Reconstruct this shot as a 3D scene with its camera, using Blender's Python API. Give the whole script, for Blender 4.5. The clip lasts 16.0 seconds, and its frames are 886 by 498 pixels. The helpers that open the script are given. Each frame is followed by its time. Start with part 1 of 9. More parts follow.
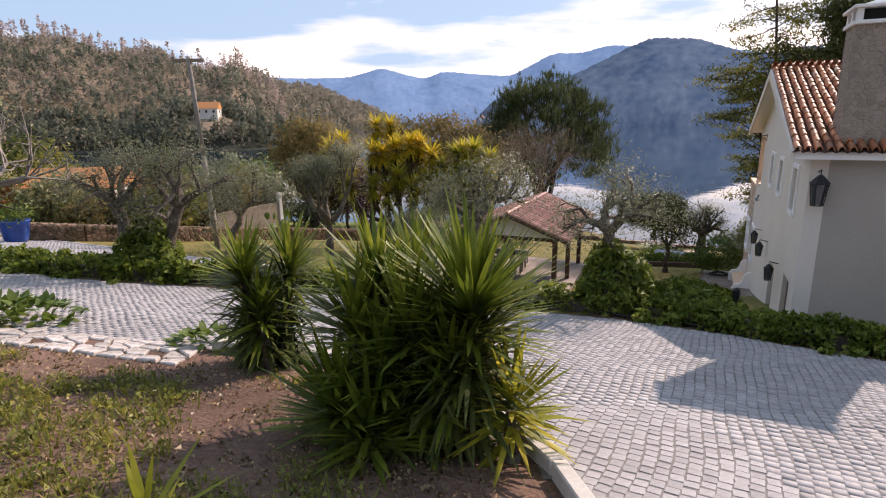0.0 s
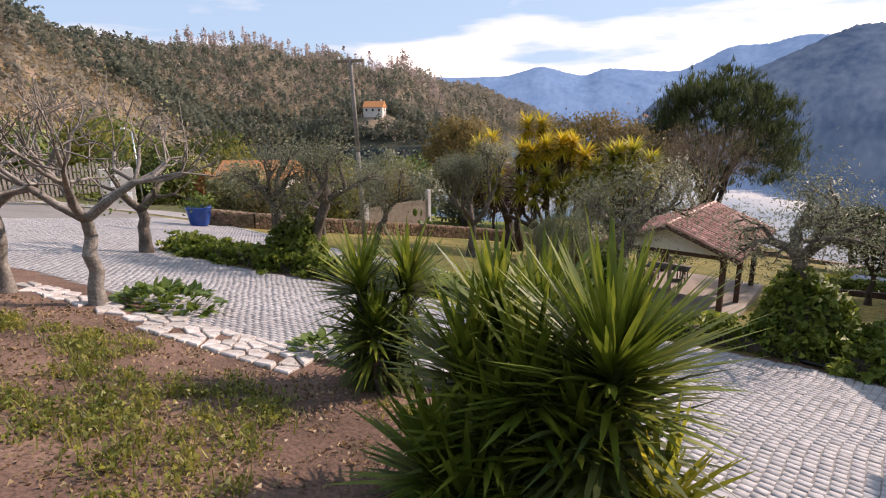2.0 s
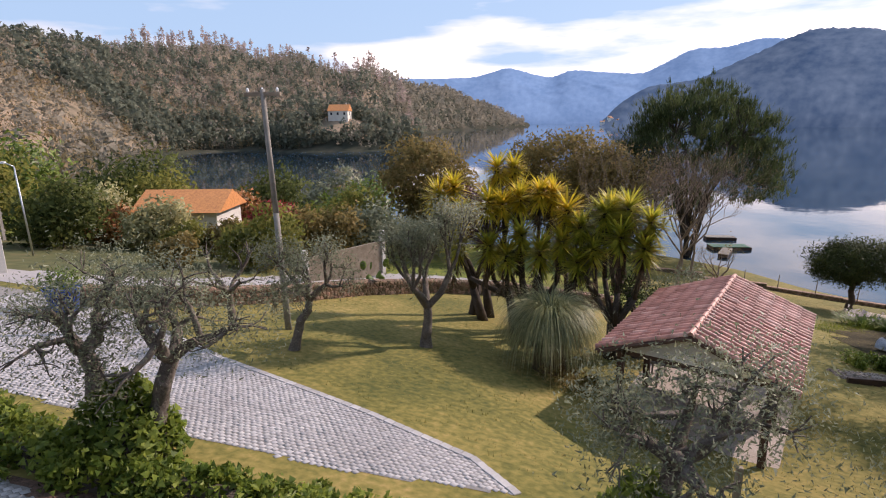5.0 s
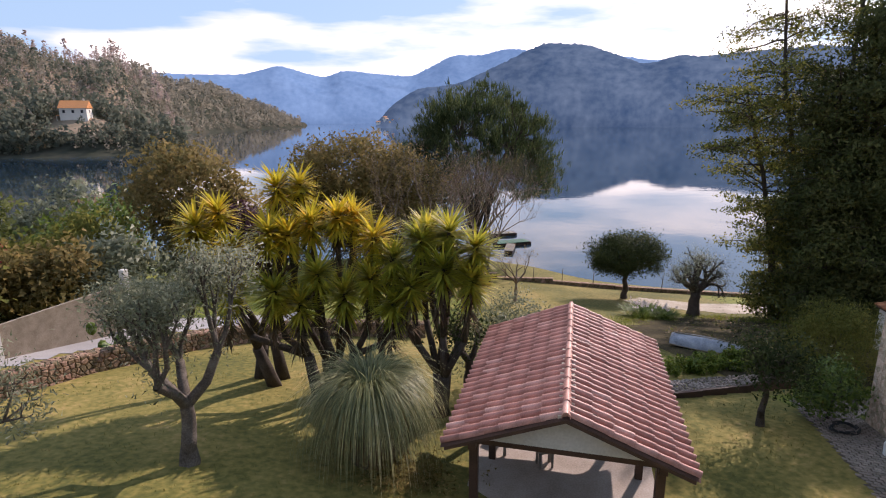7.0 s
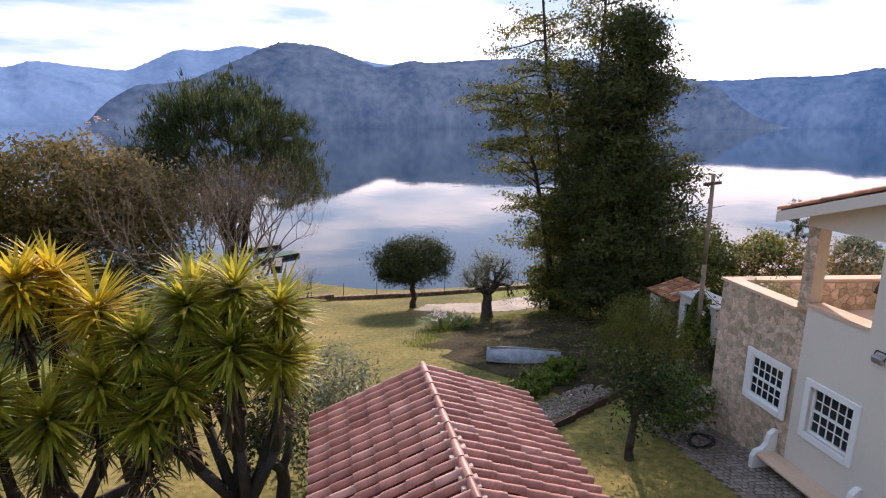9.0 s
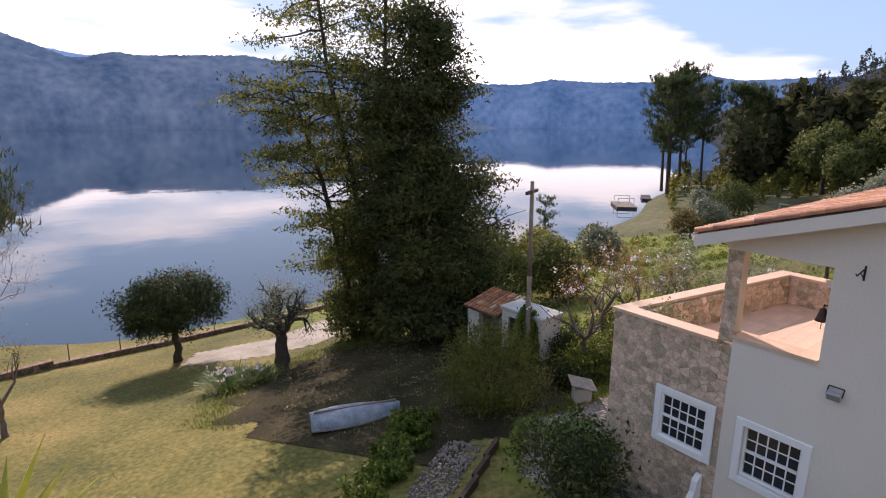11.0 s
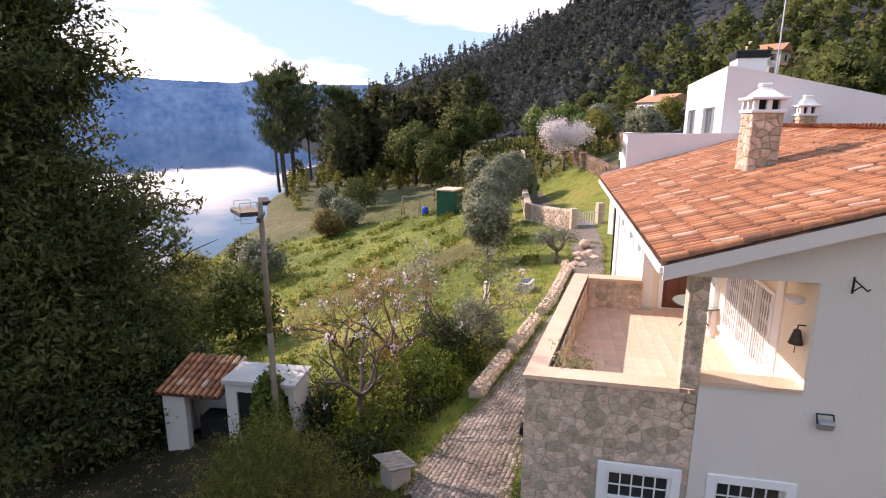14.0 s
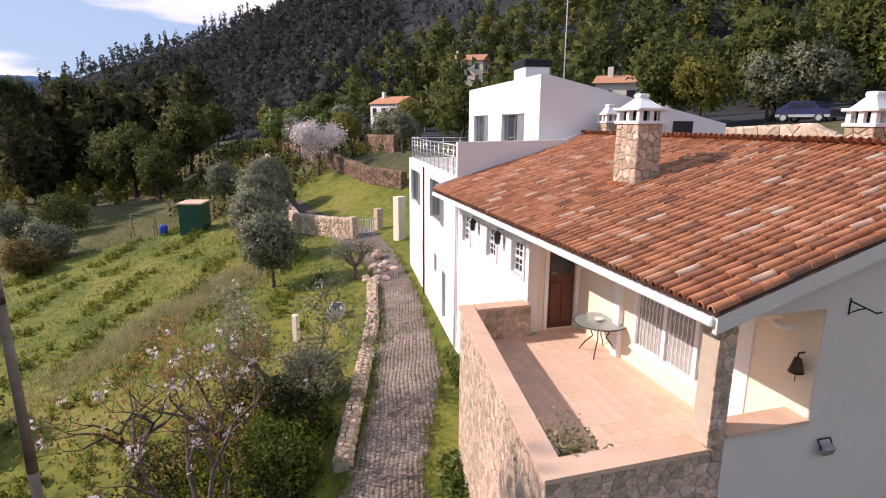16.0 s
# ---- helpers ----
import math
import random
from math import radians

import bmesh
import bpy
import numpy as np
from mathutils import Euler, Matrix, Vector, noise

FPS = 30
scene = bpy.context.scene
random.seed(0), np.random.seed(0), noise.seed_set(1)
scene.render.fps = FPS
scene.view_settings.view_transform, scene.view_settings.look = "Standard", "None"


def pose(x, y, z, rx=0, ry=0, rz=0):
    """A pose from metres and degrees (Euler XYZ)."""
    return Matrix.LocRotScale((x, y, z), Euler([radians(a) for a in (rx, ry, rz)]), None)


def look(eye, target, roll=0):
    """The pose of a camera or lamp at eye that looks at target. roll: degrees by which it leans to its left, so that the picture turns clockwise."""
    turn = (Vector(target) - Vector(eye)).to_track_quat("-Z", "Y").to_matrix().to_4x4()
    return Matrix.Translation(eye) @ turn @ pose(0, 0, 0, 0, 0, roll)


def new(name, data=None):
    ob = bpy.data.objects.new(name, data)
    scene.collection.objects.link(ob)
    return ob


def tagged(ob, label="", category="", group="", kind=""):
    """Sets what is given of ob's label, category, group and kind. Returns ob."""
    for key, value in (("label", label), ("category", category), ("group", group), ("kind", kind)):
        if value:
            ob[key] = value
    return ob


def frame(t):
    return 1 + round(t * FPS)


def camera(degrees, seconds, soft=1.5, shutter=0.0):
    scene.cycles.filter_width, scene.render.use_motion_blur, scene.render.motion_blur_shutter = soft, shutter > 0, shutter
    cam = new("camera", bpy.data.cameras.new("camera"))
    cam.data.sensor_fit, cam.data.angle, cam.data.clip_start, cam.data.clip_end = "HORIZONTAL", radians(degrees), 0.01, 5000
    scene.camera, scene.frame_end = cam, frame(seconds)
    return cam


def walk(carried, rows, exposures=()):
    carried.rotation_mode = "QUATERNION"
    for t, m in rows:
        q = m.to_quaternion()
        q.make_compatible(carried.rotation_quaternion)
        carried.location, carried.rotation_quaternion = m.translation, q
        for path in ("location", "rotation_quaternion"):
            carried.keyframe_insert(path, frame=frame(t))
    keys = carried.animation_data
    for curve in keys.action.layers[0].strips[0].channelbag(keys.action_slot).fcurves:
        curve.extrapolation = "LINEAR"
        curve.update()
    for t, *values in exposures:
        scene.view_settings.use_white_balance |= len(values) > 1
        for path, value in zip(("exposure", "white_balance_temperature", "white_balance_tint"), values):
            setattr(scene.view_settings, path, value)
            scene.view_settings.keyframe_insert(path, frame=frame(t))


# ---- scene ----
cam = camera(78.0, 16.0, soft=1.1)
METRES, EYE, TILT, LEAN, TURN = 33.0, 6.3, 0.0, 0.0, 0.0
ROWS = [
    (0.0, 0.0, 0.0, 0.0, -0.17, -13.3, 0.7),
    (0.5, 0.0008, 0.001, -0.0014, 6.13, -13.26, 0.71),
    (1.0, 0.0018, 0.0042, -0.0026, 12.42, -13.24, 0.68),
    (1.5, 0.0025, 0.0131, -0.0024, 14.92, -13.24, 0.62),
    (2.0, 0.0022, 0.0283, 0.0003, 15.58, -13.29, 0.53),
    (2.5, 0.0001, 0.0498, 0.0115, 16.24, -13.3, 0.58),
    (3.0, -0.0032, 0.0763, 0.0231, 16.8, -13.32, 0.62),
    (5.5, -0.0253, 0.2326, 0.048, 8.17, -13.25, 0.47),
    (6.0, -0.0301, 0.2679, 0.049, 2.19, -13.29, 0.39),
    (6.5, -0.0339, 0.3041, 0.0493, -3.88, -13.35, 0.3),
    (7.0, -0.0366, 0.3405, 0.0493, -10.07, -13.39, 0.25),
    (7.5, -0.0369, 0.3775, 0.0479, -16.44, -13.38, 0.15),
    (8.0, -0.0357, 0.4143, 0.0458, -22.84, -13.38, 0.13),
    (8.5, -0.0324, 0.451, 0.0446, -29.29, -13.38, 0.1),
    (9.0, -0.0267, 0.4881, 0.0443, -35.83, -13.36, 0.08),
    (11.5, 0.039, 0.6649, 0.0486, -69.07, -13.24, -0.22),
    (12.0, 0.0594, 0.6955, 0.0471, -75.92, -13.18, -0.24),
    (12.5, 0.082, 0.723, 0.0453, -82.8, -13.07, -0.21),
    (13.0, 0.1061, 0.7482, 0.0438, -89.73, -13.0, -0.19),
    (13.5, 0.1319, 0.7708, 0.044, -96.58, -13.07, -0.21),
    (14.0, 0.1599, 0.7905, 0.0442, -103.48, -13.07, -0.26),
    (14.5, 0.1892, 0.8072, 0.0452, -110.48, -13.04, -0.3),
    (15.0, 0.2204, 0.8211, 0.0469, -117.48, -13.01, -0.3),
    (15.5, 0.2522, 0.8318, 0.0495, -124.45, -12.98, -0.34),
    (16.0, 0.2847, 0.8387, 0.0506, -131.48, -12.93, -0.33),
]
EXPOSURES = [(0.0, 0.12, 7450, 27), (1.5, 0.16, 7550, 27), (3.0, 0.12, 7500, 27), (6.0, 0.07, 6950, 27), (9.0, 0.19, 6900, 29), (11.5, 0.05, 6850, 30), (12.5, 0.22, 7000, 31), (13.5, 0.48, 7150, 31), (14.5, 0.38, 7150, 30), (15.0, 0.24, 6950, 29), (16.0, -0.04, 7050, 31)]
walk(cam, [(t, pose(0, 0, EYE, TILT, LEAN, TURN) @ pose(METRES * x, METRES * y, METRES * z, 90 + pitch, roll, yaw)) for t, x, y, z, yaw, pitch, roll in ROWS], EXPOSURES)

# ---- light ----
SUN_AZ, SUN_EL = 45.0, 34.0
world = bpy.data.worlds.new("sky")
scene.world = world
world.use_nodes = True
wn, wl = world.node_tree.nodes, world.node_tree.links
sky = wn.new("ShaderNodeTexSky")
sky.sky_type, sky.sun_disc = "NISHITA", False
sky.sun_elevation, sky.sun_rotation = radians(SUN_EL), radians(SUN_AZ)
sky.air_density, sky.dust_density = 1.0, 0.8
co = wn.new("ShaderNodeTexCoord")
mp = wn.new("ShaderNodeMapping")
mp.inputs["Scale"].default_value = (1.2, 1.2, 6.0)
cl = wn.new("ShaderNodeTexNoise")
cl.inputs["Scale"].default_value, cl.inputs["Detail"].default_value = 1.6, 6.0
cr = wn.new("ShaderNodeValToRGB")
cr.color_ramp.elements[0].position, cr.color_ramp.elements[1].position = 0.53, 0.66
cr.color_ramp.elements[0].color = (0.0, 0.0, 0.0, 1)
blue = wn.new("ShaderNodeMixRGB")
blue.inputs[0].default_value = 0.75
blue.inputs[2].default_value = (4.7, 7.9, 11.6, 1)
toward = wn.new("ShaderNodeVectorMath")
toward.operation = "DOT_PRODUCT"
toward.inputs[1].default_value = (math.sin(radians(SUN_AZ)), math.cos(radians(SUN_AZ)), -1.5)
veil = wn.new("ShaderNodeMapRange")
veil.inputs["From Min"].default_value, veil.inputs["From Max"].default_value = 0.42, 0.86
veil.inputs["To Min"].default_value, veil.inputs["To Max"].default_value = 0.0, 0.21
thick = wn.new("ShaderNodeMath")
mx = wn.new("ShaderNodeMixRGB")
bright = wn.new("ShaderNodeMapRange")
bright.inputs["From Min"].default_value, bright.inputs["From Max"].default_value = -0.3, 1.0
bright.inputs["To Min"].default_value, bright.inputs["To Max"].default_value = 11.0, 19.0
tint = wn.new("ShaderNodeCombineXYZ")
wl.new(co.outputs["Generated"], toward.inputs[0])
wl.new(toward.outputs["Value"], veil.inputs["Value"])
wl.new(toward.outputs["Value"], bright.inputs["Value"])
for s_ in ("X", "Y", "Z"):
    wl.new(bright.outputs[0], tint.inputs[s_])
wl.new(tint.outputs[0], mx.inputs[2])
wl.new(co.outputs["Generated"], mp.inputs["Vector"])
wl.new(mp.outputs["Vector"], cl.inputs["Vector"])
wl.new(cl.outputs["Fac"], thick.inputs[0])
wl.new(veil.outputs[0], thick.inputs[1])
wl.new(thick.outputs[0], cr.inputs["Fac"])
wl.new(cr.outputs["Color"], mx.inputs[0])
wl.new(sky.outputs["Color"], blue.inputs[1])
wl.new(blue.outputs["Color"], mx.inputs[1])
wl.new(mx.outputs["Color"], wn["Background"].inputs["Color"])
wn["Background"].inputs["Strength"].default_value = 0.092

sun = new("sun", bpy.data.lights.new("sun", "SUN"))
sun.data.energy, sun.data.angle, sun.data.color = 5.2, radians(0.5), (1.0, 0.95, 0.88)
az, el = radians(SUN_AZ), radians(SUN_EL)
sun.matrix_world = look((60 * math.sin(az), 60 * math.cos(az), 60), (60 * math.sin(az) - math.sin(az) * math.cos(el), 60 * math.cos(az) - math.cos(az) * math.cos(el), 60 - math.sin(el)))


# ---- materials ----
def mat(name, colors, scale=3.0, fine=40.0, rough=0.8, bump=0.3, dist=0.02, metal=0.0, island=0.0, rand=0.0, spec=0.3, trans=0.0, stops=None):
    """A surface with colour variation at two scales, and relief. island / rand: change of value from piece to piece."""
    m = bpy.data.materials.new(name)
    m.use_nodes = True
    n, l = m.node_tree.nodes, m.node_tree.links
    b = n["Principled BSDF"]
    tc = n.new("ShaderNodeTexCoord")
    big, small = n.new("ShaderNodeTexNoise"), n.new("ShaderNodeTexNoise")
    big.inputs["Scale"].default_value, big.inputs["Detail"].default_value = scale, 4.0
    small.inputs["Scale"].default_value, small.inputs["Detail"].default_value = fine, 3.0
    l.new(tc.outputs["Object"], big.inputs["Vector"])
    l.new(tc.outputs["Object"], small.inputs["Vector"])
    blend = n.new("ShaderNodeMath")
    blend.operation = "MULTIPLY_ADD"
    blend.inputs[1].default_value = 0.45
    l.new(small.outputs["Fac"], blend.inputs[0])
    half = n.new("ShaderNodeMath")
    half.operation = "MULTIPLY"
    half.inputs[1].default_value = 0.55
    l.new(big.outputs["Fac"], half.inputs[0])
    l.new(half.outputs[0], blend.inputs[2])
    ramp = n.new("ShaderNodeValToRGB")
    r = ramp.color_ramp
    r.elements[0].position, r.elements[1].position = 0.33, 0.67
    r.elements[0].color, r.elements[1].color = (*colors[0], 1), (*colors[-1], 1)
    for i, cc in enumerate(colors[1:-1]):
        e = r.elements.new(0.33 + 0.34 * (i + 1) / (len(colors) - 1))
        e.color = (*cc, 1)
    l.new(blend.outputs[0], ramp.inputs["Fac"])
    out = ramp.outputs["Color"]
    if island or rand:
        hs = n.new("ShaderNodeHueSaturation")
        mr = n.new("ShaderNodeMapRange")
        k = island or rand
        mr.inputs["To Min"].default_value, mr.inputs["To Max"].default_value = 1 - k, 1 + k
        src = n.new("ShaderNodeNewGeometry").outputs["Random Per Island"] if island else n.new("ShaderNodeObjectInfo").outputs["Random"]
        l.new(src, mr.inputs["Value"])
        l.new(mr.outputs[0], hs.inputs["Value"])
        hm = n.new("ShaderNodeMapRange")
        hm.inputs["To Min"].default_value, hm.inputs["To Max"].default_value = 0.5 + 0.05 * k, 0.5 - 0.05 * k
        l.new(src, hm.inputs["Value"])
        l.new(hm.outputs[0], hs.inputs["Hue"])
        l.new(out, hs.inputs["Color"])
        out = hs.outputs["Color"]
    l.new(out, b.inputs["Base Color"])
    b.inputs["Roughness"].default_value, b.inputs["Metallic"].default_value = rough, metal
    b.inputs["Specular IOR Level"].default_value = spec
    if bump:
        bp = n.new("ShaderNodeBump")
        bp.inputs["Strength"].default_value, bp.inputs["Distance"].default_value = bump, dist
        l.new(blend.outputs[0], bp.inputs["Height"])
        l.new(bp.outputs["Normal"], b.inputs["Normal"])
    if trans:
        tr = n.new("ShaderNodeBsdfTranslucent")
        l.new(out, tr.inputs["Color"])
        ms = n.new("ShaderNodeMixShader")
        ms.inputs[0].default_value = trans
        l.new(b.outputs[0], ms.inputs[1])
        l.new(tr.outputs[0], ms.inputs[2])
        l.new(ms.outputs[0], n["Material Output"].inputs["Surface"])
    return m


def leaf(name, colors, trans=0.35, island=0.45, rough=0.5, spec=0.4):
    return mat(name, colors, 0.6, 6.0, rough, 0.0, island=island, trans=trans, spec=spec)


CLAY = [(0.0, (0.21, 0.09, 0.05)), (0.12, (0.28, 0.11, 0.053)), (0.4, (0.38, 0.148, 0.066)), (0.78, (0.47, 0.195, 0.088)), (0.92, (0.50, 0.24, 0.125)), (0.97, (0.51, 0.32, 0.21)), (1.0, (0.55, 0.41, 0.30))]
ROSE = [(0.0, (0.27, 0.115, 0.085)), (0.3, (0.36, 0.16, 0.12)), (0.8, (0.44, 0.21, 0.16)), (1.0, (0.52, 0.29, 0.23))]


def tile_mat(name, joined, stops):
    """Fired clay whose colour changes from tile to tile, with mottling and lichen on each."""
    m = mat(name, [(0.22, 0.22, 0.22), (0.5, 0.5, 0.5), (0.78, 0.78, 0.78)], 6, 45, 0.5 if stops is ROSE else 0.6, 0.7, 0.012, spec=0.4 if stops is ROSE else 0.35)
    n, l = m.node_tree.nodes, m.node_tree.links
    b = n["Principled BSDF"]
    mottle = b.inputs["Base Color"].links[0].from_socket
    src = n.new("ShaderNodeNewGeometry").outputs["Random Per Island"] if joined else n.new("ShaderNodeObjectInfo").outputs["Random"]
    ramp = n.new("ShaderNodeValToRGB")
    r = ramp.color_ramp
    r.elements[0].position, r.elements[1].position = stops[0][0], stops[-1][0]
    r.elements[0].color, r.elements[1].color = (*stops[0][1], 1), (*stops[-1][1], 1)
    for p, c in stops[1:-1]:
        r.elements.new(p).color = (*c, 1)
    l.new(src, ramp.inputs["Fac"])
    over = n.new("ShaderNodeMixRGB")
    over.blend_type = "OVERLAY"
    over.inputs[0].default_value = 0.6
    l.new(ramp.outputs["Color"], over.inputs[1])
    l.new(mottle, over.inputs[2])
    l.new(over.outputs["Color"], b.inputs["Base Color"])
    return m


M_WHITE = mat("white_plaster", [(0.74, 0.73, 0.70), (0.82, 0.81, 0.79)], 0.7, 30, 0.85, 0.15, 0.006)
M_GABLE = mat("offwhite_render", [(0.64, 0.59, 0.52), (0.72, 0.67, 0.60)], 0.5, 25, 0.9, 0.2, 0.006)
# Darker render for the hill wall, with its shade put into the colour.
M_HWALL = mat("shade_brown_render", [(0.36, 0.325, 0.28), (0.44, 0.40, 0.35)], 0.5, 25, 0.9, 0.2, 0.006)
M_RUBBLE = mat("grey_brown_chimney_stone", [(0.24, 0.20, 0.165), (0.34, 0.29, 0.24)], 3, 30, 0.9, 0.7, 0.015, island=0.15)
M_CREAM = mat("cream_plaster", [(0.75, 0.66, 0.49), (0.82, 0.75, 0.60)], 0.7, 30, 0.85, 0.15, 0.006)
M_TRIM = mat("white_trim_paint", [(0.78, 0.78, 0.77), (0.84, 0.84, 0.83)], 2, 50, 0.5, 0.05, 0.003)
M_TERRA = mat("terracotta_coping", [(0.62, 0.40, 0.27), (0.72, 0.53, 0.39)], 2, 25, 0.8, 0.2, 0.006)
M_FLOORTILE = mat("terracotta_floor_tile", [(0.70, 0.46, 0.33), (0.78, 0.57, 0.44)], 2.5, 25, 0.7, 0.2, 0.004, rand=0.08)
M_TILE = tile_mat("clay_roof_tile", False, CLAY)
M_TILES = tile_mat("clay_roof_tile_field", True, CLAY)
M_OTILES = tile_mat("orange_roof_tile_field", True, [(0.0, (0.42, 0.14, 0.045)), (1.0, (0.58, 0.24, 0.08))])
M_CHANNEL = mat("shade_dark_tile_channel", [(0.045, 0.022, 0.015), (0.10, 0.047, 0.029)], 3, 25, 0.8, 0.4, 0.01)
M_PTILE = tile_mat("pavilion_roof_tile", False, ROSE)
M_PTILES = tile_mat("pavilion_roof_tile_field", True, ROSE)
M_STONE = mat("golden_rubble_stone", [(0.36, 0.24, 0.155), (0.53, 0.405, 0.295), (0.68, 0.57, 0.45)], 7, 30, 0.9, 0.8, 0.025, rand=0.3)
M_STONES = mat("golden_rubble_stones", [(0.36, 0.24, 0.155), (0.53, 0.405, 0.295), (0.68, 0.57, 0.45)], 7, 30, 0.9, 0.8, 0.025, island=0.3)
M_FLAG = mat("rough_flagstone", [(0.27, 0.23, 0.205), (0.44, 0.395, 0.36), (0.60, 0.555, 0.52)], 3.5, 22, 0.9, 0.7, 0.015, rand=0.22)
M_LICHEN = mat("pale_lichened_bark", [(0.10, 0.085, 0.07), (0.20, 0.175, 0.15), (0.34, 0.31, 0.275)], 6, 30, 0.9, 0.9, 0.02)
M_TWIG = mat("pale_brown_twigs", [(0.13, 0.095, 0.07), (0.24, 0.18, 0.135)], 4, 30, 0.9, 0.5, 0.02)
M_MORTAR = mat("lime_mortar", [(0.44, 0.365, 0.275), (0.56, 0.48, 0.375)], 5, 60, 0.95, 0.4, 0.01)
M_DSTONE = mat("brown_schist_stones", [(0.085, 0.058, 0.042), (0.20, 0.13, 0.082), (0.35, 0.25, 0.165)], 4, 25, 0.9, 0.7, 0.03, island=0.45)
M_COBBLE = mat("granite_cobble", [(0.265, 0.25, 0.245), (0.335, 0.32, 0.315), (0.40, 0.385, 0.38)], 0.3, 30, 0.8, 0.5, 0.006, rand=0.14)
M_COBBLES = mat("granite_cobbles", [(0.265, 0.25, 0.245), (0.335, 0.32, 0.315), (0.40, 0.385, 0.38)], 0.3, 30, 0.8, 0.5, 0.006, island=0.14)
M_PCOBBLES = mat("path_cobbles", [(0.13, 0.10, 0.08), (0.22, 0.175, 0.142), (0.33, 0.275, 0.23)], 0.6, 35, 0.7, 0.6, 0.008, island=0.25)
M_JOINT = mat("grey_joint_earth", [(0.155, 0.145, 0.135), (0.23, 0.215, 0.20)], 1.2, 50, 0.95, 0.5, 0.01)
M_JOINTP = mat("brown_path_joints", [(0.06, 0.047, 0.035), (0.12, 0.092, 0.07)], 1.2, 50, 0.95, 0.5, 0.01)
M_LAWN = mat("winter_lawn", [(0.052, 0.06, 0.013), (0.115, 0.104, 0.022), (0.20, 0.158, 0.042), (0.31, 0.212, 0.078)], 0.24, 6, 0.95, 0.8, 0.04)
M_SOIL = mat("bark_mulch_soil", [(0.055, 0.034, 0.025), (0.14, 0.082, 0.058), (0.25, 0.155, 0.112)], 0.9, 28, 0.95, 1.0, 0.03)
M_FIELD = mat("meadow_ground", [(0.042, 0.064, 0.009), (0.095, 0.12, 0.014), (0.17, 0.17, 0.027), (0.235, 0.185, 0.06)], 0.16, 1.8, 0.95, 0.9, 0.06)
M_SLOPE = mat("dry_terraced_ground", [(0.035, 0.045, 0.015), (0.085, 0.085, 0.03), (0.16, 0.12, 0.06)], 0.09, 1.2, 0.95, 0.9, 0.08)
M_HILL = mat("scrub_hillside", [(0.11, 0.10, 0.068), (0.215, 0.17, 0.118), (0.35, 0.25, 0.18)], 0.014, 0.16, 0.95, 0.6, 0.6, spec=0.0)
M_SPUR = mat("wooded_spur_ground", [(0.03, 0.036, 0.026), (0.055, 0.056, 0.042), (0.095, 0.08, 0.06)], 0.02, 0.2, 0.95, 0.5, 0.6, spec=0.0)
M_PAVE = mat("brown_paving", [(0.24, 0.195, 0.16), (0.33, 0.275, 0.235), (0.41, 0.35, 0.31)], 1.5, 25, 0.85, 0.4, 0.006)
M_ROAD = mat("pale_lane_surface", [(0.24, 0.225, 0.22), (0.34, 0.32, 0.31)], 0.5, 25, 0.95, 0.4, 0.006)
M_TREESHADE = mat("tree_shade_litter", [(0.018, 0.016, 0.009), (0.042, 0.034, 0.017), (0.10, 0.076, 0.036)], 0.5, 14, 0.95, 0.9, 0.04, spec=0.1)
M_GRAVEL = mat("sandy_track", [(0.24, 0.20, 0.155), (0.36, 0.305, 0.24), (0.46, 0.40, 0.33)], 0.8, 30, 0.95, 0.6, 0.015)
# Burnt slope behind the house; its bluish grey holds the haze.
M_FOREST = mat("hazy_burnt_hillside", [(0.024, 0.03, 0.035), (0.042, 0.046, 0.05), (0.07, 0.067, 0.066)], 0.012, 0.12, 0.95, 0.8, 0.8, spec=0.0)
M_TRUNK = mat("grey_bark", [(0.05, 0.038, 0.031), (0.115, 0.092, 0.074), (0.19, 0.158, 0.128)], 4, 30, 0.9, 0.9, 0.03)
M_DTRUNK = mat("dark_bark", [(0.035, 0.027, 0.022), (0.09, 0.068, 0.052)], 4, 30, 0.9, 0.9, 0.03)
M_DWOOD = mat("dark_stained_timber", [(0.045, 0.025, 0.018), (0.095, 0.05, 0.035)], 3, 40, 0.6, 0.3, 0.006)
M_WOOD = mat("weathered_timber", [(0.16, 0.12, 0.085), (0.30, 0.245, 0.185)], 3, 40, 0.85, 0.5, 0.01)
M_GREYWOOD = mat("grey_fence_timber", [(0.15, 0.135, 0.115), (0.28, 0.255, 0.225)], 3, 40, 0.9, 0.5, 0.01)
M_IRON = mat("black_iron", [(0.018, 0.018, 0.02), (0.035, 0.034, 0.036)], 5, 60, 0.5, 0.2, 0.003, metal=0.6)
M_STEEL = mat("brushed_steel_rail", [(0.45, 0.46, 0.48), (0.58, 0.59, 0.6)], 5, 60, 0.35, 0.05, 0.002, metal=0.9)
M_CONC = mat("pale_concrete", [(0.44, 0.41, 0.37), (0.60, 0.57, 0.52)], 0.8, 25, 0.9, 0.3, 0.006)
M_BLUE = mat("blue_glazed_clay", [(0.012, 0.05, 0.22), (0.025, 0.085, 0.33)], 3, 30, 0.3, 0.1, 0.004)
M_DARK = mat("dark_interior", [(0.012, 0.012, 0.013), (0.022, 0.021, 0.02)], 2, 30, 0.8, 0.0)
M_DOOR = mat("red_brown_door", [(0.085, 0.03, 0.018), (0.15, 0.055, 0.03)], 3, 40, 0.5, 0.2, 0.004)
M_GREENP = mat("green_sheet_metal", [(0.012, 0.075, 0.045), (0.02, 0.12, 0.07)], 2, 30, 0.6, 0.1, 0.004)
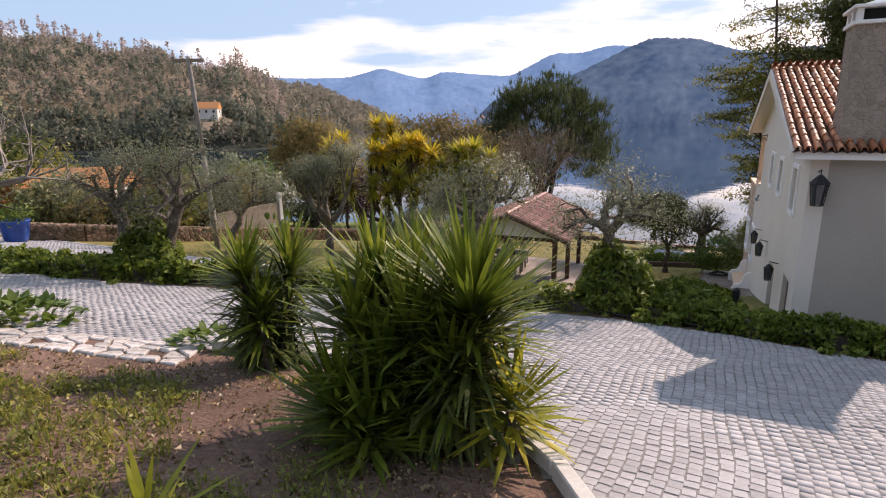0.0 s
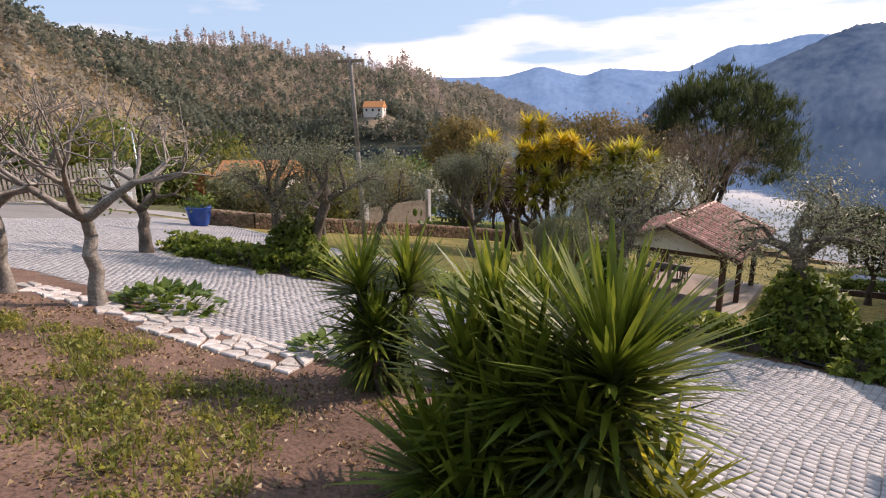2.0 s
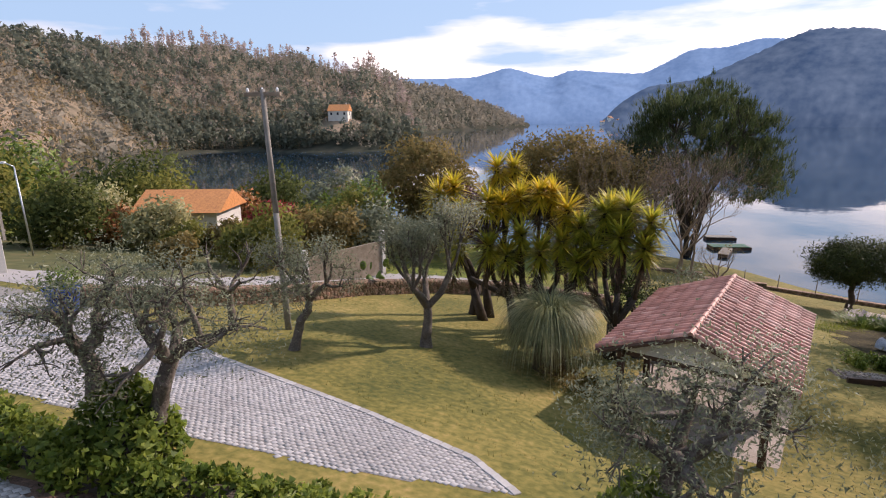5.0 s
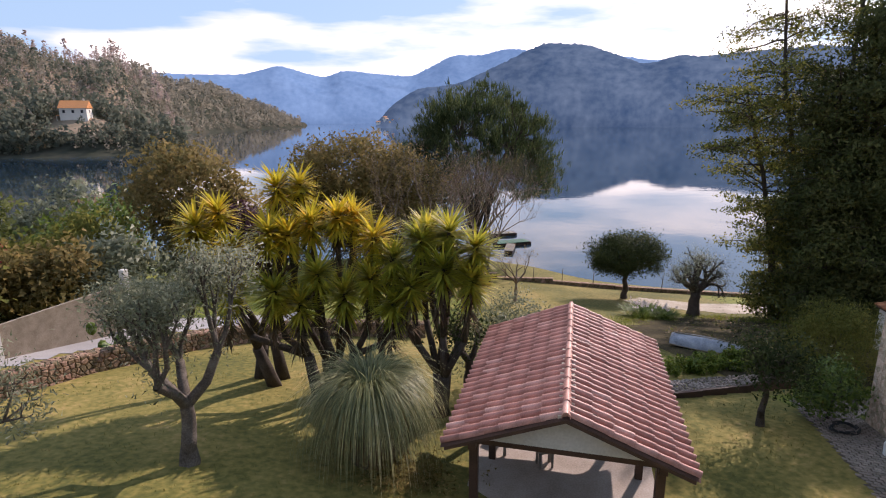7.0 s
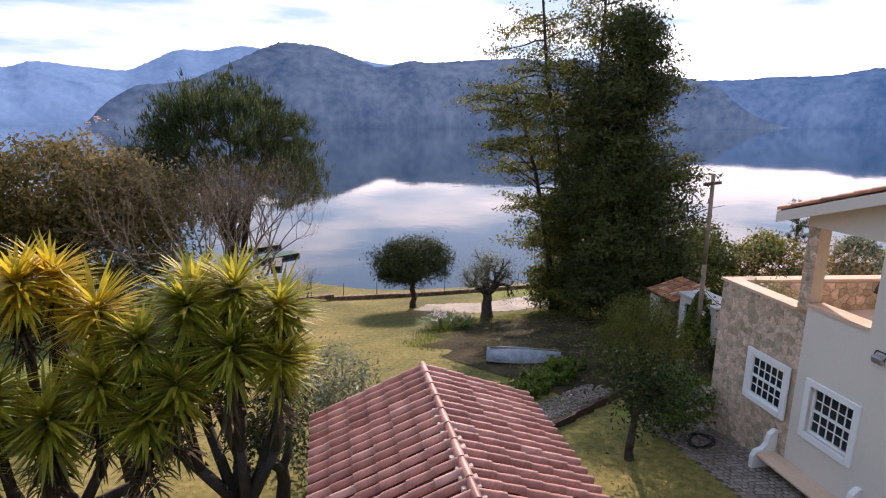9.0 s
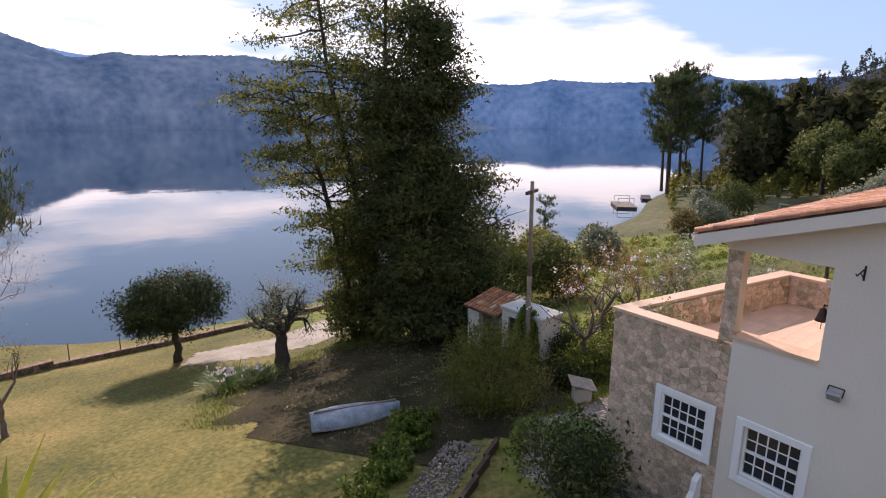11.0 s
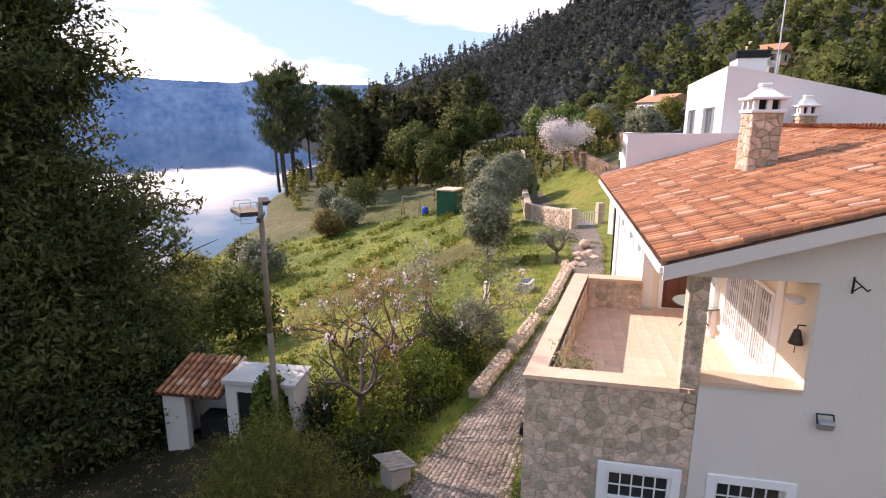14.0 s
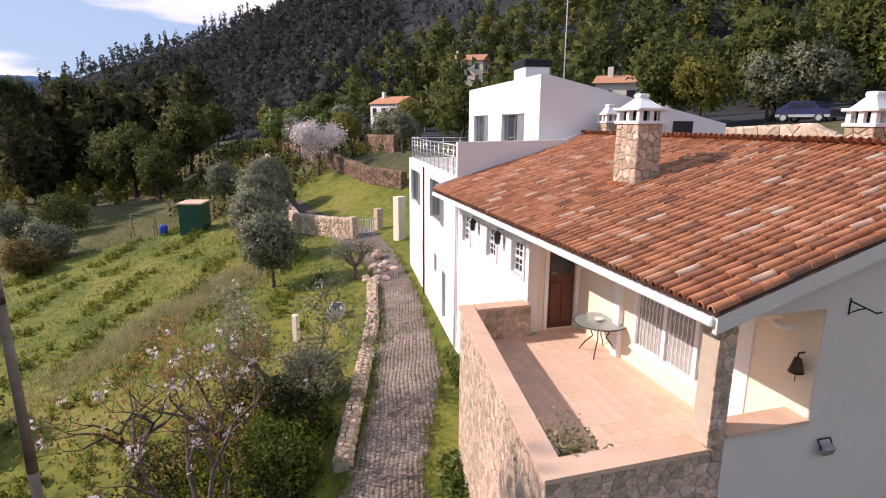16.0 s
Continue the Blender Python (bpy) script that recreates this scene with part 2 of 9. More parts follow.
M_PLASTIC = mat("blue_plastic", [(0.01, 0.06, 0.4), (0.015, 0.1, 0.55)], 2, 30, 0.4, 0.05, 0.002)
M_BOAT = mat("weathered_white_hull", [(0.13, 0.145, 0.17), (0.26, 0.28, 0.31), (0.40, 0.42, 0.45)], 2.4, 26, 0.7, 0.3, 0.006)
M_CARB = mat("dark_blue_car_paint", [(0.012, 0.018, 0.06), (0.018, 0.026, 0.08)], 2, 50, 0.25, 0.0, spec=0.6)
M_CARS = mat("silver_car_trim", [(0.35, 0.36, 0.38), (0.45, 0.46, 0.48)], 2, 50, 0.35, 0.0, metal=0.6)
M_RUBBER = mat("tyre_rubber", [(0.02, 0.02, 0.02), (0.04, 0.04, 0.04)], 5, 60, 0.8, 0.2, 0.004)
M_BELL = mat("aged_bronze", [(0.05, 0.035, 0.025), (0.09, 0.06, 0.04)], 5, 40, 0.45, 0.1, 0.002, metal=0.7)

L_YUCCA = leaf("yucca_leaf", [(0.065, 0.105, 0.013), (0.14, 0.185, 0.022), (0.30, 0.30, 0.045)], 0.36, 0.35, 0.45, 0.3)
L_YGOLD = leaf("golden_yucca_leaf", [(0.33, 0.31, 0.03), (0.56, 0.45, 0.035), (0.76, 0.51, 0.04)], 0.5, 0.28)
L_YMIX = leaf("lime_yucca_leaf", [(0.19, 0.23, 0.027), (0.36, 0.35, 0.038), (0.62, 0.48, 0.047)], 0.5, 0.35)
L_DRY = leaf("dry_leaf", [(0.18, 0.12, 0.06), (0.34, 0.24, 0.12)], 0.2, 0.4)
L_SKIRT = leaf("withered_yucca_leaf", [(0.05, 0.036, 0.02), (0.10, 0.07, 0.04), (0.18, 0.12, 0.065)], 0.1, 0.35, 0.8, 0.1)
# Darker yucca leaf for the lower skirts, with the clump's shade in it.
L_YSHADE = leaf("shaded_yucca_leaf", [(0.03, 0.047, 0.01), (0.06, 0.078, 0.018), (0.11, 0.115, 0.032)], 0.12, 0.3, 0.6, 0.2)
L_OLIVE = leaf("olive_leaf", [(0.115, 0.13, 0.075), (0.20, 0.215, 0.135), (0.31, 0.32, 0.225)], 0.4, 0.25, 0.55, 0.25)
L_DARK = leaf("dark_evergreen_leaf", [(0.045, 0.066, 0.018), (0.09, 0.11, 0.03), (0.16, 0.165, 0.045)], 0.42, 0.3, 0.7, 0.15)
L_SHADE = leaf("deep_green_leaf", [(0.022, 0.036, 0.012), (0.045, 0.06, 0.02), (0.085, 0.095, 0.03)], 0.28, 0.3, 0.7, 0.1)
L_ACACIA = leaf("olive_gold_leaf", [(0.10, 0.115, 0.025), (0.19, 0.19, 0.043), (0.32, 0.275, 0.068)], 0.5, 0.3, 0.7, 0.15)
L_PINE = leaf("pine_needle", [(0.035, 0.055, 0.022), (0.07, 0.095, 0.038), (0.13, 0.15, 0.062)], 0.4, 0.35, 0.7, 0.1)
L_BROWN = leaf("russet_leaf", [(0.13, 0.10, 0.035), (0.22, 0.165, 0.06), (0.31, 0.235, 0.09)], 0.45, 0.25, 0.7, 0.1)
L_RUST = leaf("rust_leaf", [(0.20, 0.11, 0.04), (0.32, 0.18, 0.065), (0.44, 0.28, 0.11)], 0.45, 0.3, 0.7, 0.1)
L_PURPLE = leaf("plum_leaf", [(0.05, 0.02, 0.028), (0.10, 0.04, 0.05)], 0.3, 0.4)
L_IVY = leaf("ivy_leaf", [(0.07, 0.115, 0.016), (0.15, 0.20, 0.03), (0.26, 0.30, 0.06)], 0.45, 0.35, 0.5, 0.25)
L_GREEN = leaf("fresh_green_leaf", [(0.06, 0.11, 0.02), (0.12, 0.18, 0.03), (0.20, 0.25, 0.06)], 0.35, 0.45)
L_GRASS = leaf("grass_blade", [(0.08, 0.122, 0.008), (0.16, 0.198, 0.016), (0.28, 0.272, 0.032)], 0.42, 0.4)
L_LAWNG = leaf("winter_lawn_blade", [(0.085, 0.092, 0.016), (0.17, 0.15, 0.03), (0.27, 0.205, 0.055)], 0.42, 0.4)
L_PAMPAS = leaf("pampas_blade", [(0.13, 0.145, 0.055), (0.30, 0.30, 0.14), (0.58, 0.53, 0.32)], 0.45, 0.6)
L_STRAW = leaf("straw_blade", [(0.30, 0.28, 0.12), (0.44, 0.41, 0.2)], 0.45, 0.3)
L_LAWND = leaf("dry_lawn_blade", [(0.20, 0.175, 0.05), (0.33, 0.26, 0.09)], 0.4, 0.3)
L_COLUMN = leaf("blackish_evergreen_leaf", [(0.042, 0.058, 0.02), (0.082, 0.096, 0.033), (0.15, 0.154, 0.052)], 0.34, 0.3, 0.7, 0.12)
L_BLOSSOM = leaf("white_blossom", [(0.62, 0.54, 0.53), (0.78, 0.72, 0.71)], 0.4, 0.15)
L_WOODS = leaf("woodland_leaf", [(0.035, 0.05, 0.022), (0.075, 0.08, 0.035), (0.14, 0.115, 0.06)], 0.3, 0.2, 0.8, 0.0)
# Pale haze over the inlet is put into these three leaf colours.
L_HAZEW = leaf("hazy_inlet_woodland_leaf", [(0.18, 0.18, 0.14), (0.28, 0.255, 0.20), (0.40, 0.335, 0.27)], 0.5, 0.12, 0.8, 0.0)
L_HAZED = leaf("hazy_inlet_pine_needle", [(0.09, 0.115, 0.09), (0.145, 0.16, 0.12), (0.205, 0.205, 0.15)], 0.4, 0.15, 0.8, 0.0)
L_HAZEB = leaf("hazy_winter_thicket", [(0.32, 0.25, 0.225), (0.42, 0.33, 0.295), (0.50, 0.40, 0.365)], 0.5, 0.12, 0.8, 0.0)
L_SCRUB = leaf("hillside_scrub_leaf", [(0.18, 0.155, 0.085), (0.29, 0.225, 0.125), (0.42, 0.30, 0.18)], 0.45, 0.2, 0.8, 0.0)
L_WEED = leaf("yellow_green_weed", [(0.09, 0.12, 0.02), (0.18, 0.195, 0.032), (0.31, 0.28, 0.055)], 0.4, 0.45)
L_MEADOW = leaf("meadow_weed_leaf", [(0.07, 0.105, 0.012), (0.15, 0.18, 0.02), (0.26, 0.265, 0.038)], 0.42, 0.4, 0.6, 0.2)
# Bluish haze and dimness of the far slope, put into two leaf colours.
L_BLUEW = leaf("hazy_pine_leaf", [(0.035, 0.046, 0.042), (0.06, 0.07, 0.06), (0.10, 0.10, 0.08)], 0.35, 0.2, 0.8, 0.0)
L_NIGHTW = leaf("hazy_shaded_leaf", [(0.042, 0.05, 0.05), (0.066, 0.073, 0.068), (0.10, 0.098, 0.087)], 0.35, 0.15, 0.8, 0.0)
L_RED = leaf("red_shrub_leaf", [(0.20, 0.02, 0.02), (0.32, 0.05, 0.03)], 0.3, 0.4)
L_ORANGE = leaf("orange_shrub_leaf", [(0.26, 0.11, 0.03), (0.36, 0.17, 0.05)], 0.3, 0.4)


def glass_mat(name, tint, rough=0.05):
    m = bpy.data.materials.new(name)
    m.use_nodes = True
    b = m.node_tree.nodes["Principled BSDF"]
    b.inputs["Base Color"].default_value = (*tint, 1)
    b.inputs["Roughness"].default_value, b.inputs["Specular IOR Level"].default_value = rough, 0.6
    return m


M_PANE = glass_mat("dark_window_glass", (0.02, 0.025, 0.035))
M_PANEB = glass_mat("grey_window_glass", (0.05, 0.06, 0.07))
# Loggia panes: pale base colour for white curtains and for reflected light.
M_PALEPANE = glass_mat("reflecting_curtained_glass", (0.34, 0.35, 0.33))
# Greenish glass, its base colour lightened for the reflection on the tabletop.
M_TABLEGLASS = glass_mat("reflecting_table_glass", (0.26, 0.31, 0.29), 0.12)

M_WATER = bpy.data.materials.new("lake_water")
M_WATER.use_nodes = True
_n, _l = M_WATER.node_tree.nodes, M_WATER.node_tree.links
_b = _n["Principled BSDF"]
_b.inputs["Base Color"].default_value = (0.012, 0.03, 0.05, 1)
_b.inputs["Roughness"].default_value, _b.inputs["Specular IOR Level"].default_value, _b.inputs["IOR"].default_value = 0.03, 1.0, 1.45
_tc, _w, _bp = _n.new("ShaderNodeTexCoord"), _n.new("ShaderNodeTexNoise"), _n.new("ShaderNodeBump")
_w.inputs["Scale"].default_value, _w.inputs["Detail"].default_value = 0.25, 3.0
_bp.inputs["Strength"].default_value, _bp.inputs["Distance"].default_value = 0.035, 0.3
_l.new(_tc.outputs["Object"], _w.inputs["Vector"])
_l.new(_w.outputs["Fac"], _bp.inputs["Height"])
_l.new(_bp.outputs["Normal"], _b.inputs["Normal"])


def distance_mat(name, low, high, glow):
    """Far wooded mountains, with blue haze put into their colour and into a glow."""
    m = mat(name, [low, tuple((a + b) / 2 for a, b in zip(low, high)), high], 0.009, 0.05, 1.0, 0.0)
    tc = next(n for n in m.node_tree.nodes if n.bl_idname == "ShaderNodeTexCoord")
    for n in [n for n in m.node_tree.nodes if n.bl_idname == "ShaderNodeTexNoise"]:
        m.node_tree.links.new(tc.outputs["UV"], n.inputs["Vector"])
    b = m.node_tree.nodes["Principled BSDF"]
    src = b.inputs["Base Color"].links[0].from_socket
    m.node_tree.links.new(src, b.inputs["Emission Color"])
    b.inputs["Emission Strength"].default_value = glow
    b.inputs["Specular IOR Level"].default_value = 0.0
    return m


M_FAR = distance_mat("blue_haze_distance", (0.085, 0.15, 0.26), (0.13, 0.205, 0.325), 0.72)
M_MID = distance_mat("hazy_wooded_distance", (0.025, 0.05, 0.095), (0.085, 0.118, 0.165), 0.62)
M_EAST = distance_mat("hazy_wooded_ridge", (0.022, 0.058, 0.125), (0.075, 0.125, 0.21), 0.6)


# ---- building tools ----
def raw(name, verts, faces, material, parent=None, label="", smooth=False):
    me = bpy.data.meshes.new(name)
    me.from_pydata([tuple(map(float, v)) for v in verts], [], [tuple(map(int, f)) for f in faces])
    me.materials.append(material)
    if smooth:
        me.polygons.foreach_set("use_smooth", [True] * len(me.polygons))
    me.update()
    ob = new(name, me)
    ob.parent = parent
    if label:
        ob["label"] = label
    return ob


def part(name, bm, material, parent=None, label="", smooth=False):
    me = bpy.data.meshes.new(name)
    bmesh.ops.recalc_face_normals(bm, faces=bm.faces)
    bm.to_mesh(me)
    bm.free()
    me.materials.append(material)
    if smooth:
        me.polygons.foreach_set("use_smooth", [True] * len(me.polygons))
    ob = new(name, me)
    ob.parent = parent
    if label:
        ob["label"] = label
    return ob


def thing(name, m, label, category, group="", kind=""):
    ob = new(name)
    ob.empty_display_size = 0.3
    ob.matrix_world = m
    return tagged(ob, label, category, group, kind)


def box(bm, x0, x1, y0, y1, z0, z1, bevel=0.0):
    ge = bmesh.ops.create_cube(bm, size=1.0)["verts"]
    bmesh.ops.scale(bm, vec=(abs(x1 - x0), abs(y1 - y0), abs(z1 - z0)), verts=ge)
    bmesh.ops.translate(bm, vec=((x0 + x1) / 2, (y0 + y1) / 2, (z0 + z1) / 2), verts=ge)
    if bevel:
        es = list({e for v in ge for e in v.link_edges})
        bmesh.ops.bevel(bm, geom=es, offset=bevel, segments=1, affect="EDGES")
    return bm


def boxes(*dims, bevel=0.0):
    bm = bmesh.new()
    for d in dims:
        box(bm, *d, bevel=bevel)
    return bm


def prism(bm, outline, z0, z1):
    """Upright prism over a flat outline."""
    lo = [bm.verts.new((x, y, z0)) for x, y in outline]
    hi = [bm.verts.new((x, y, z1)) for x, y in outline]
    n = len(lo)
    bm.faces.new(lo[::-1])
    bm.faces.new(hi)
    for i in range(n):
        bm.faces.new((lo[i], lo[(i + 1) % n], hi[(i + 1) % n], hi[i]))
    return bm


def slab_x(bm, outline, x0, x1):
    """Plate across x, over an outline in (y, z)."""
    a = [bm.verts.new((x0, y, z)) for y, z in outline]
    b = [bm.verts.new((x1, y, z)) for y, z in outline]
    n = len(a)
    bm.faces.new(a)
    bm.faces.new(b[::-1])
    for i in range(n):
        bm.faces.new((a[i], b[i], b[(i + 1) % n], a[(i + 1) % n]))
    return bm


def tubes(segs, sides=6, caps=True):
    """Verts and faces of tapered tubes: (p0, p1, r0, r1)."""
    V, F = [], []
    for p0, p1, r0, r1 in segs:
        p0, p1 = np.array(p0, float), np.array(p1, float)
        d = p1 - p0
        d /= max(np.linalg.norm(d), 1e-6)
        u = np.cross(d, (0.31, 0.95, 0.1) if abs(d[2]) > 0.9 else (0, 0, 1.0))
        u /= np.linalg.norm(u)
        w = np.cross(d, u)
        k = len(V)
        n = sides
        if not caps:
            n = sides if max(r0, r1) > 0.022 else 3
            p0, p1 = p0 - d * r0 * 0.3, p1 + d * r1 * 0.3
        for p, r in ((p0, r0), (p1, r1)):
            for i in range(n):
                a = 2 * math.pi * i / n
                V.append(p + r * (math.cos(a) * u + math.sin(a) * w))
        for i in range(n):
            j = (i + 1) % n
            F.append((k + i, k + j, k + n + j, k + n + i))
        if caps:
            F.append(tuple(k + i for i in range(sides))[::-1])
            F.append(tuple(k + sides + i for i in range(sides)))
    return V, F


def tube_part(name, segs, material, parent, label="", sides=6, caps=True):
    return raw(name, *tubes(segs, sides, caps), material, parent, label, smooth=sides > 5)


def lathe(profile, n=16):
    """Verts and faces turned from (r, z) rows."""
    V = [(r * math.cos(2 * math.pi * i / n), r * math.sin(2 * math.pi * i / n), z) for r, z in profile for i in range(n)]
    F = [(a * n + i, a * n + (i + 1) % n, (a + 1) * n + (i + 1) % n, (a + 1) * n + i) for a in range(len(profile) - 1) for i in range(n)]
    F += [tuple(range(n))[::-1], tuple((len(profile) - 1) * n + i for i in range(n))]
    return V, F


def unit(v):
    return v / np.maximum(np.linalg.norm(v, axis=1), 1e-6)[:, None]


def quads(centres, rng, length, width, up=0.0, vary=0.4, out=None):
    """Pointed leaves turned at random about their centres; out: the way that each leaf's shading faces."""
    c = np.asarray(centres, float)
    n = len(c)
    u = rng.normal(size=(n, 3))
    u[:, 2] += up
    u = unit(u)
    w = unit(np.cross(u, rng.normal(size=(n, 3))))
    s = (1 + vary * rng.uniform(-1, 1, n))[:, None]
    L, Wd = u * length * s / 2, w * width * s / 2
    if out is None:
        out = c - c.mean(0)
    flip = (np.cross(Wd, L) * out).sum(1) < 0
    Wd[flip] *= -1
    V = np.stack([c - L * 0.6 - Wd, c - L * 0.6 + Wd, c + L], 1).reshape(-1, 3)
    F = np.arange(3 * n).reshape(-1, 3)
    nrm = unit(unit(np.asarray(out, float)) + 0.45 * unit(np.cross(Wd, L)))
    return V, F, np.repeat(nrm, 3, axis=0)


def leaf_part(name, V, F, *rest):
    nrm = rest[0] if isinstance(rest[0], np.ndarray) else None
    material, parent, label = (*(rest[1:] if nrm is not None else rest), "")[:3]
    me = bpy.data.meshes.new(name)
    me.vertices.add(len(V))
    me.vertices.foreach_set("co", np.asarray(V, np.float32).ravel())
    F = np.asarray(F, np.int32)
    k = F.shape[1]
    me.loops.add(F.size)
    me.loops.foreach_set("vertex_index", F.ravel())
    me.polygons.add(len(F))
    me.polygons.foreach_set("loop_start", np.arange(0, F.size, k, dtype=np.int32))
    me.polygons.foreach_set("loop_total", np.full(len(F), k, np.int32))
    me.materials.append(material)
    me.update(calc_edges=True)
    if nrm is not None:
        me.polygons.foreach_set("use_smooth", np.ones(len(F), bool))
        me.normals_split_custom_set_from_vertices(nrm.tolist())
    ob = new(name, me)
    ob.parent = parent
    if label:
        ob["label"] = label
    return ob


def blades(rng, roots, dirs, length, width, droop=0.5, segs=3):
    """Long tapering leaves from roots along dirs, bending down."""
    roots, dirs = np.asarray(roots, float), np.asarray(dirs, float)
    n = len(roots)
    dirs = dirs / np.linalg.norm(dirs, axis=1)[:, None]
    side = np.cross(dirs, (0, 0, 1.0)) + 1e-4
    side /= np.linalg.norm(side, axis=1)[:, None]
    ln = np.broadcast_to(length, (n,)) * (1 + 0.25 * rng.uniform(-1, 1, n))
    rows = []
    p, d = roots.copy(), dirs.copy()
    prof = [0.75, 1.0, 0.7, 0.04] if segs == 3 else list(np.linspace(1, 0.05, segs + 1))
    for k in range(segs + 1):
        w = side * (width / 2 * prof[k])
        rows.append(np.stack([p - w, p + w], 1))
        p = p + d * (ln / segs)[:, None]
        d = d + np.array([0, 0, -droop / segs])
        d /= np.linalg.norm(d, axis=1)[:, None]
    V = np.stack(rows, 1).reshape(-1, 3)
    base = np.arange(n)[:, None] * 2 * (segs + 1)
    F = np.concatenate([base + np.array([[2 * k, 2 * k + 1, 2 * k + 3, 2 * k + 2]]) for k in range(segs)])
    return V, F


def merge(*vf):
    V, F, k = [], [], 0
    for v, f in vf:
        v, f = np.asarray(v), np.asarray(f)
        V.append(v)
        F.append(f + k)
        k += len(v)
    return np.concatenate(V), np.concatenate(F)


def grow(rng, p, d, length, radius, depth, spread=0.6, up=0.15, kids=3, shrink=0.72, bend=0.25):
    """Limbs forking from p along d. Returns tube segments and twig ends."""
    segs, tips = [], []
    d = np.array(d, float) / np.linalg.norm(d)
    p = np.array(p, float)
    steps = 2
    r = radius
    for k in range(steps):
        q = p + d * length / steps
        r2 = r * 0.86
        segs.append((p, q, r, r2))
        p, r = q, r2
        d = d + rng.normal(size=3) * bend + np.array([0, 0, up])
        d /= np.linalg.norm(d)
    if depth == 0:
        return segs, [p]
    for k in range(kids):
        e = d + rng.normal(size=3) * spread
        e[2] += up
        s, t = grow(rng, p, e, length * shrink * rng.uniform(0.8, 1.15), r * 0.68, depth - 1, spread, up, kids, shrink, bend)
        segs += s
        tips += t
    tips.append(p)
    return segs, tips


# ---- the lie of the land ----
LAKE = -6.3


def ground_z(x, y):
    """Height of the garden slope: one tilted plane, hollowed round the pavilion, that sinks below the lake."""
    x, y = np.asarray(x, float), np.asarray(y, float)
    z = 4.357 - 0.0698 * x - 0.1706 * y
    z = z - 0.75 * np.exp(-(((x - 4.0) / 5.5) ** 2 + ((y - 18.8) / 3.6) ** 2))
    z = z - 0.35 * np.exp(-(((x - 1.5) / 4.5) ** 2 + ((y - 24.0) / 4.0) ** 2))
    z = np.where(x > 62, z + 0.045 * (x - 62), z)
    z = np.where(x < -22, z + 0.03 * (x + 22), z)
    z = np.where(y < 0, z + 0.1706 * y * 0.6, z)
    back = np.clip((4.0 - y) / 12.0, 0, 1) * np.clip((x - 9.0) / 7.0, 0, 1)
    z = z + 3.9 * back * back * (3 - 2 * back)
    z = z + 2.6 * np.exp(-(((x - 108.0) / 15.0) ** 2 + ((y - 27.0) / 6.5) ** 2))
    z = z + 1.6 * np.exp(-(((x - 6.0) / 14.0) ** 2 + ((y - 62.0) / 7.0) ** 2))
    return np.maximum(z, -10.0 + 0 * z)


def gz(x, y):
    return float(ground_z(x, y))


def at(x, y, turn=0.0, dz=0.0):
    return pose(x, y, gz(x, y) + dz, 0, 0, turn)


HX, HY, HTURN = 12.93, 22.9, -25.2
_c, _s = math.cos(radians(HTURN)), math.sin(radians(HTURN))


def hw(X, Y):
    """From the house's plan (X along the lake front, Y into the hill) to the world."""
    return HX + _c * X + _s * Y, HY + _s * X - _c * Y


def smooth(a, b, v):
    k = np.clip((v - a) / (b - a), 0, 1)
    return k * k * (3 - 2 * k)


# ---- ground, lake, mountains ----
def hill_z(x, y):
    """Wooded hillsides on this shore: one across the inlet, one behind the house."""
    dx, dy = x - 5.0, y - 15.0
    r = np.hypot(dx, dy)
    a = np.degrees(np.arctan2(dx, dy))
    wob = 4 * np.sin(a / 2.3) + 3 * np.sin(a / 1.1 + 1)
    # across the inlet
    near = np.interp(a, [-180, -110, -62, -52, -47, -43, -40, -30, -21, -18, -13, -5], [60, 60, 75, 110, 150, 220, 270, 285, 285, 420, 700, 1000])
    top = np.interp(a, [-180, -100, -60, -54, -50, -42, -38, -34.5, -31.5, -27, -25.5, -23, -20.4, -18, -15.8, -12.5, -9.8, -7, -5], [8, 8, 7.8, 7.2, 6.0, 5.6, 5.9, 6.4, 5.8, 5.2, 4.4, 4.1, 4.7, 3.8, 3.0, 2.6, 1.6, 0.6, -0.3])
    far = near + 340
    zl = -9 + (far * np.tan(np.radians(top)) + 17 + 0.5 * wob) * smooth(near - 12, far, r) ** 0.8
    zl = np.where(a < -4, zl, -12)
    # knoll with the villa
    zl = np.maximum(zl, -10 + 21 * np.exp(-(((x + 124) / 40) ** 2 + ((y - 300) / 36) ** 2)))
    # behind the house and along the shore
    near2 = np.interp(a, [84, 92, 97, 104, 116, 140, 180], [700, 330, 210, 150, 95, 55, 45])
    top2 = np.interp(a, [84, 92, 95, 98, 100, 103, 106, 108, 111, 116, 125, 140, 180], [0.3, 1.6, 2.4, 3.6, 4.4, 5.2, 6.1, 7.1, 8.4, 10.2, 13, 17, 17])
    far2 = near2 + 480
    low = np.interp(a, [84, 97, 104, 110], [-9, -9, -5, -3])
    zr = low + (far2 * np.tan(np.radians(top2)) + 7 - low + 0.5 * wob) * smooth(near2 - 20, far2, r) ** 0.85
    zr = np.where(a > 82, -12 + (zr + 12) * smooth(82, 90, a), -12)
    return np.maximum(zl, zr)


def sheet_z(x, y):
    z = np.maximum(ground_z(x, y), hill_z(x, y))
    r = np.hypot(x - 5, y - 15)
    return z + np.where(r > 70, np.minimum((r - 70) / 60, 2.0) * np.sin(x * 0.045 + 0.7 * np.sin(y * 0.031)) * np.sin(y * 0.052), 0)


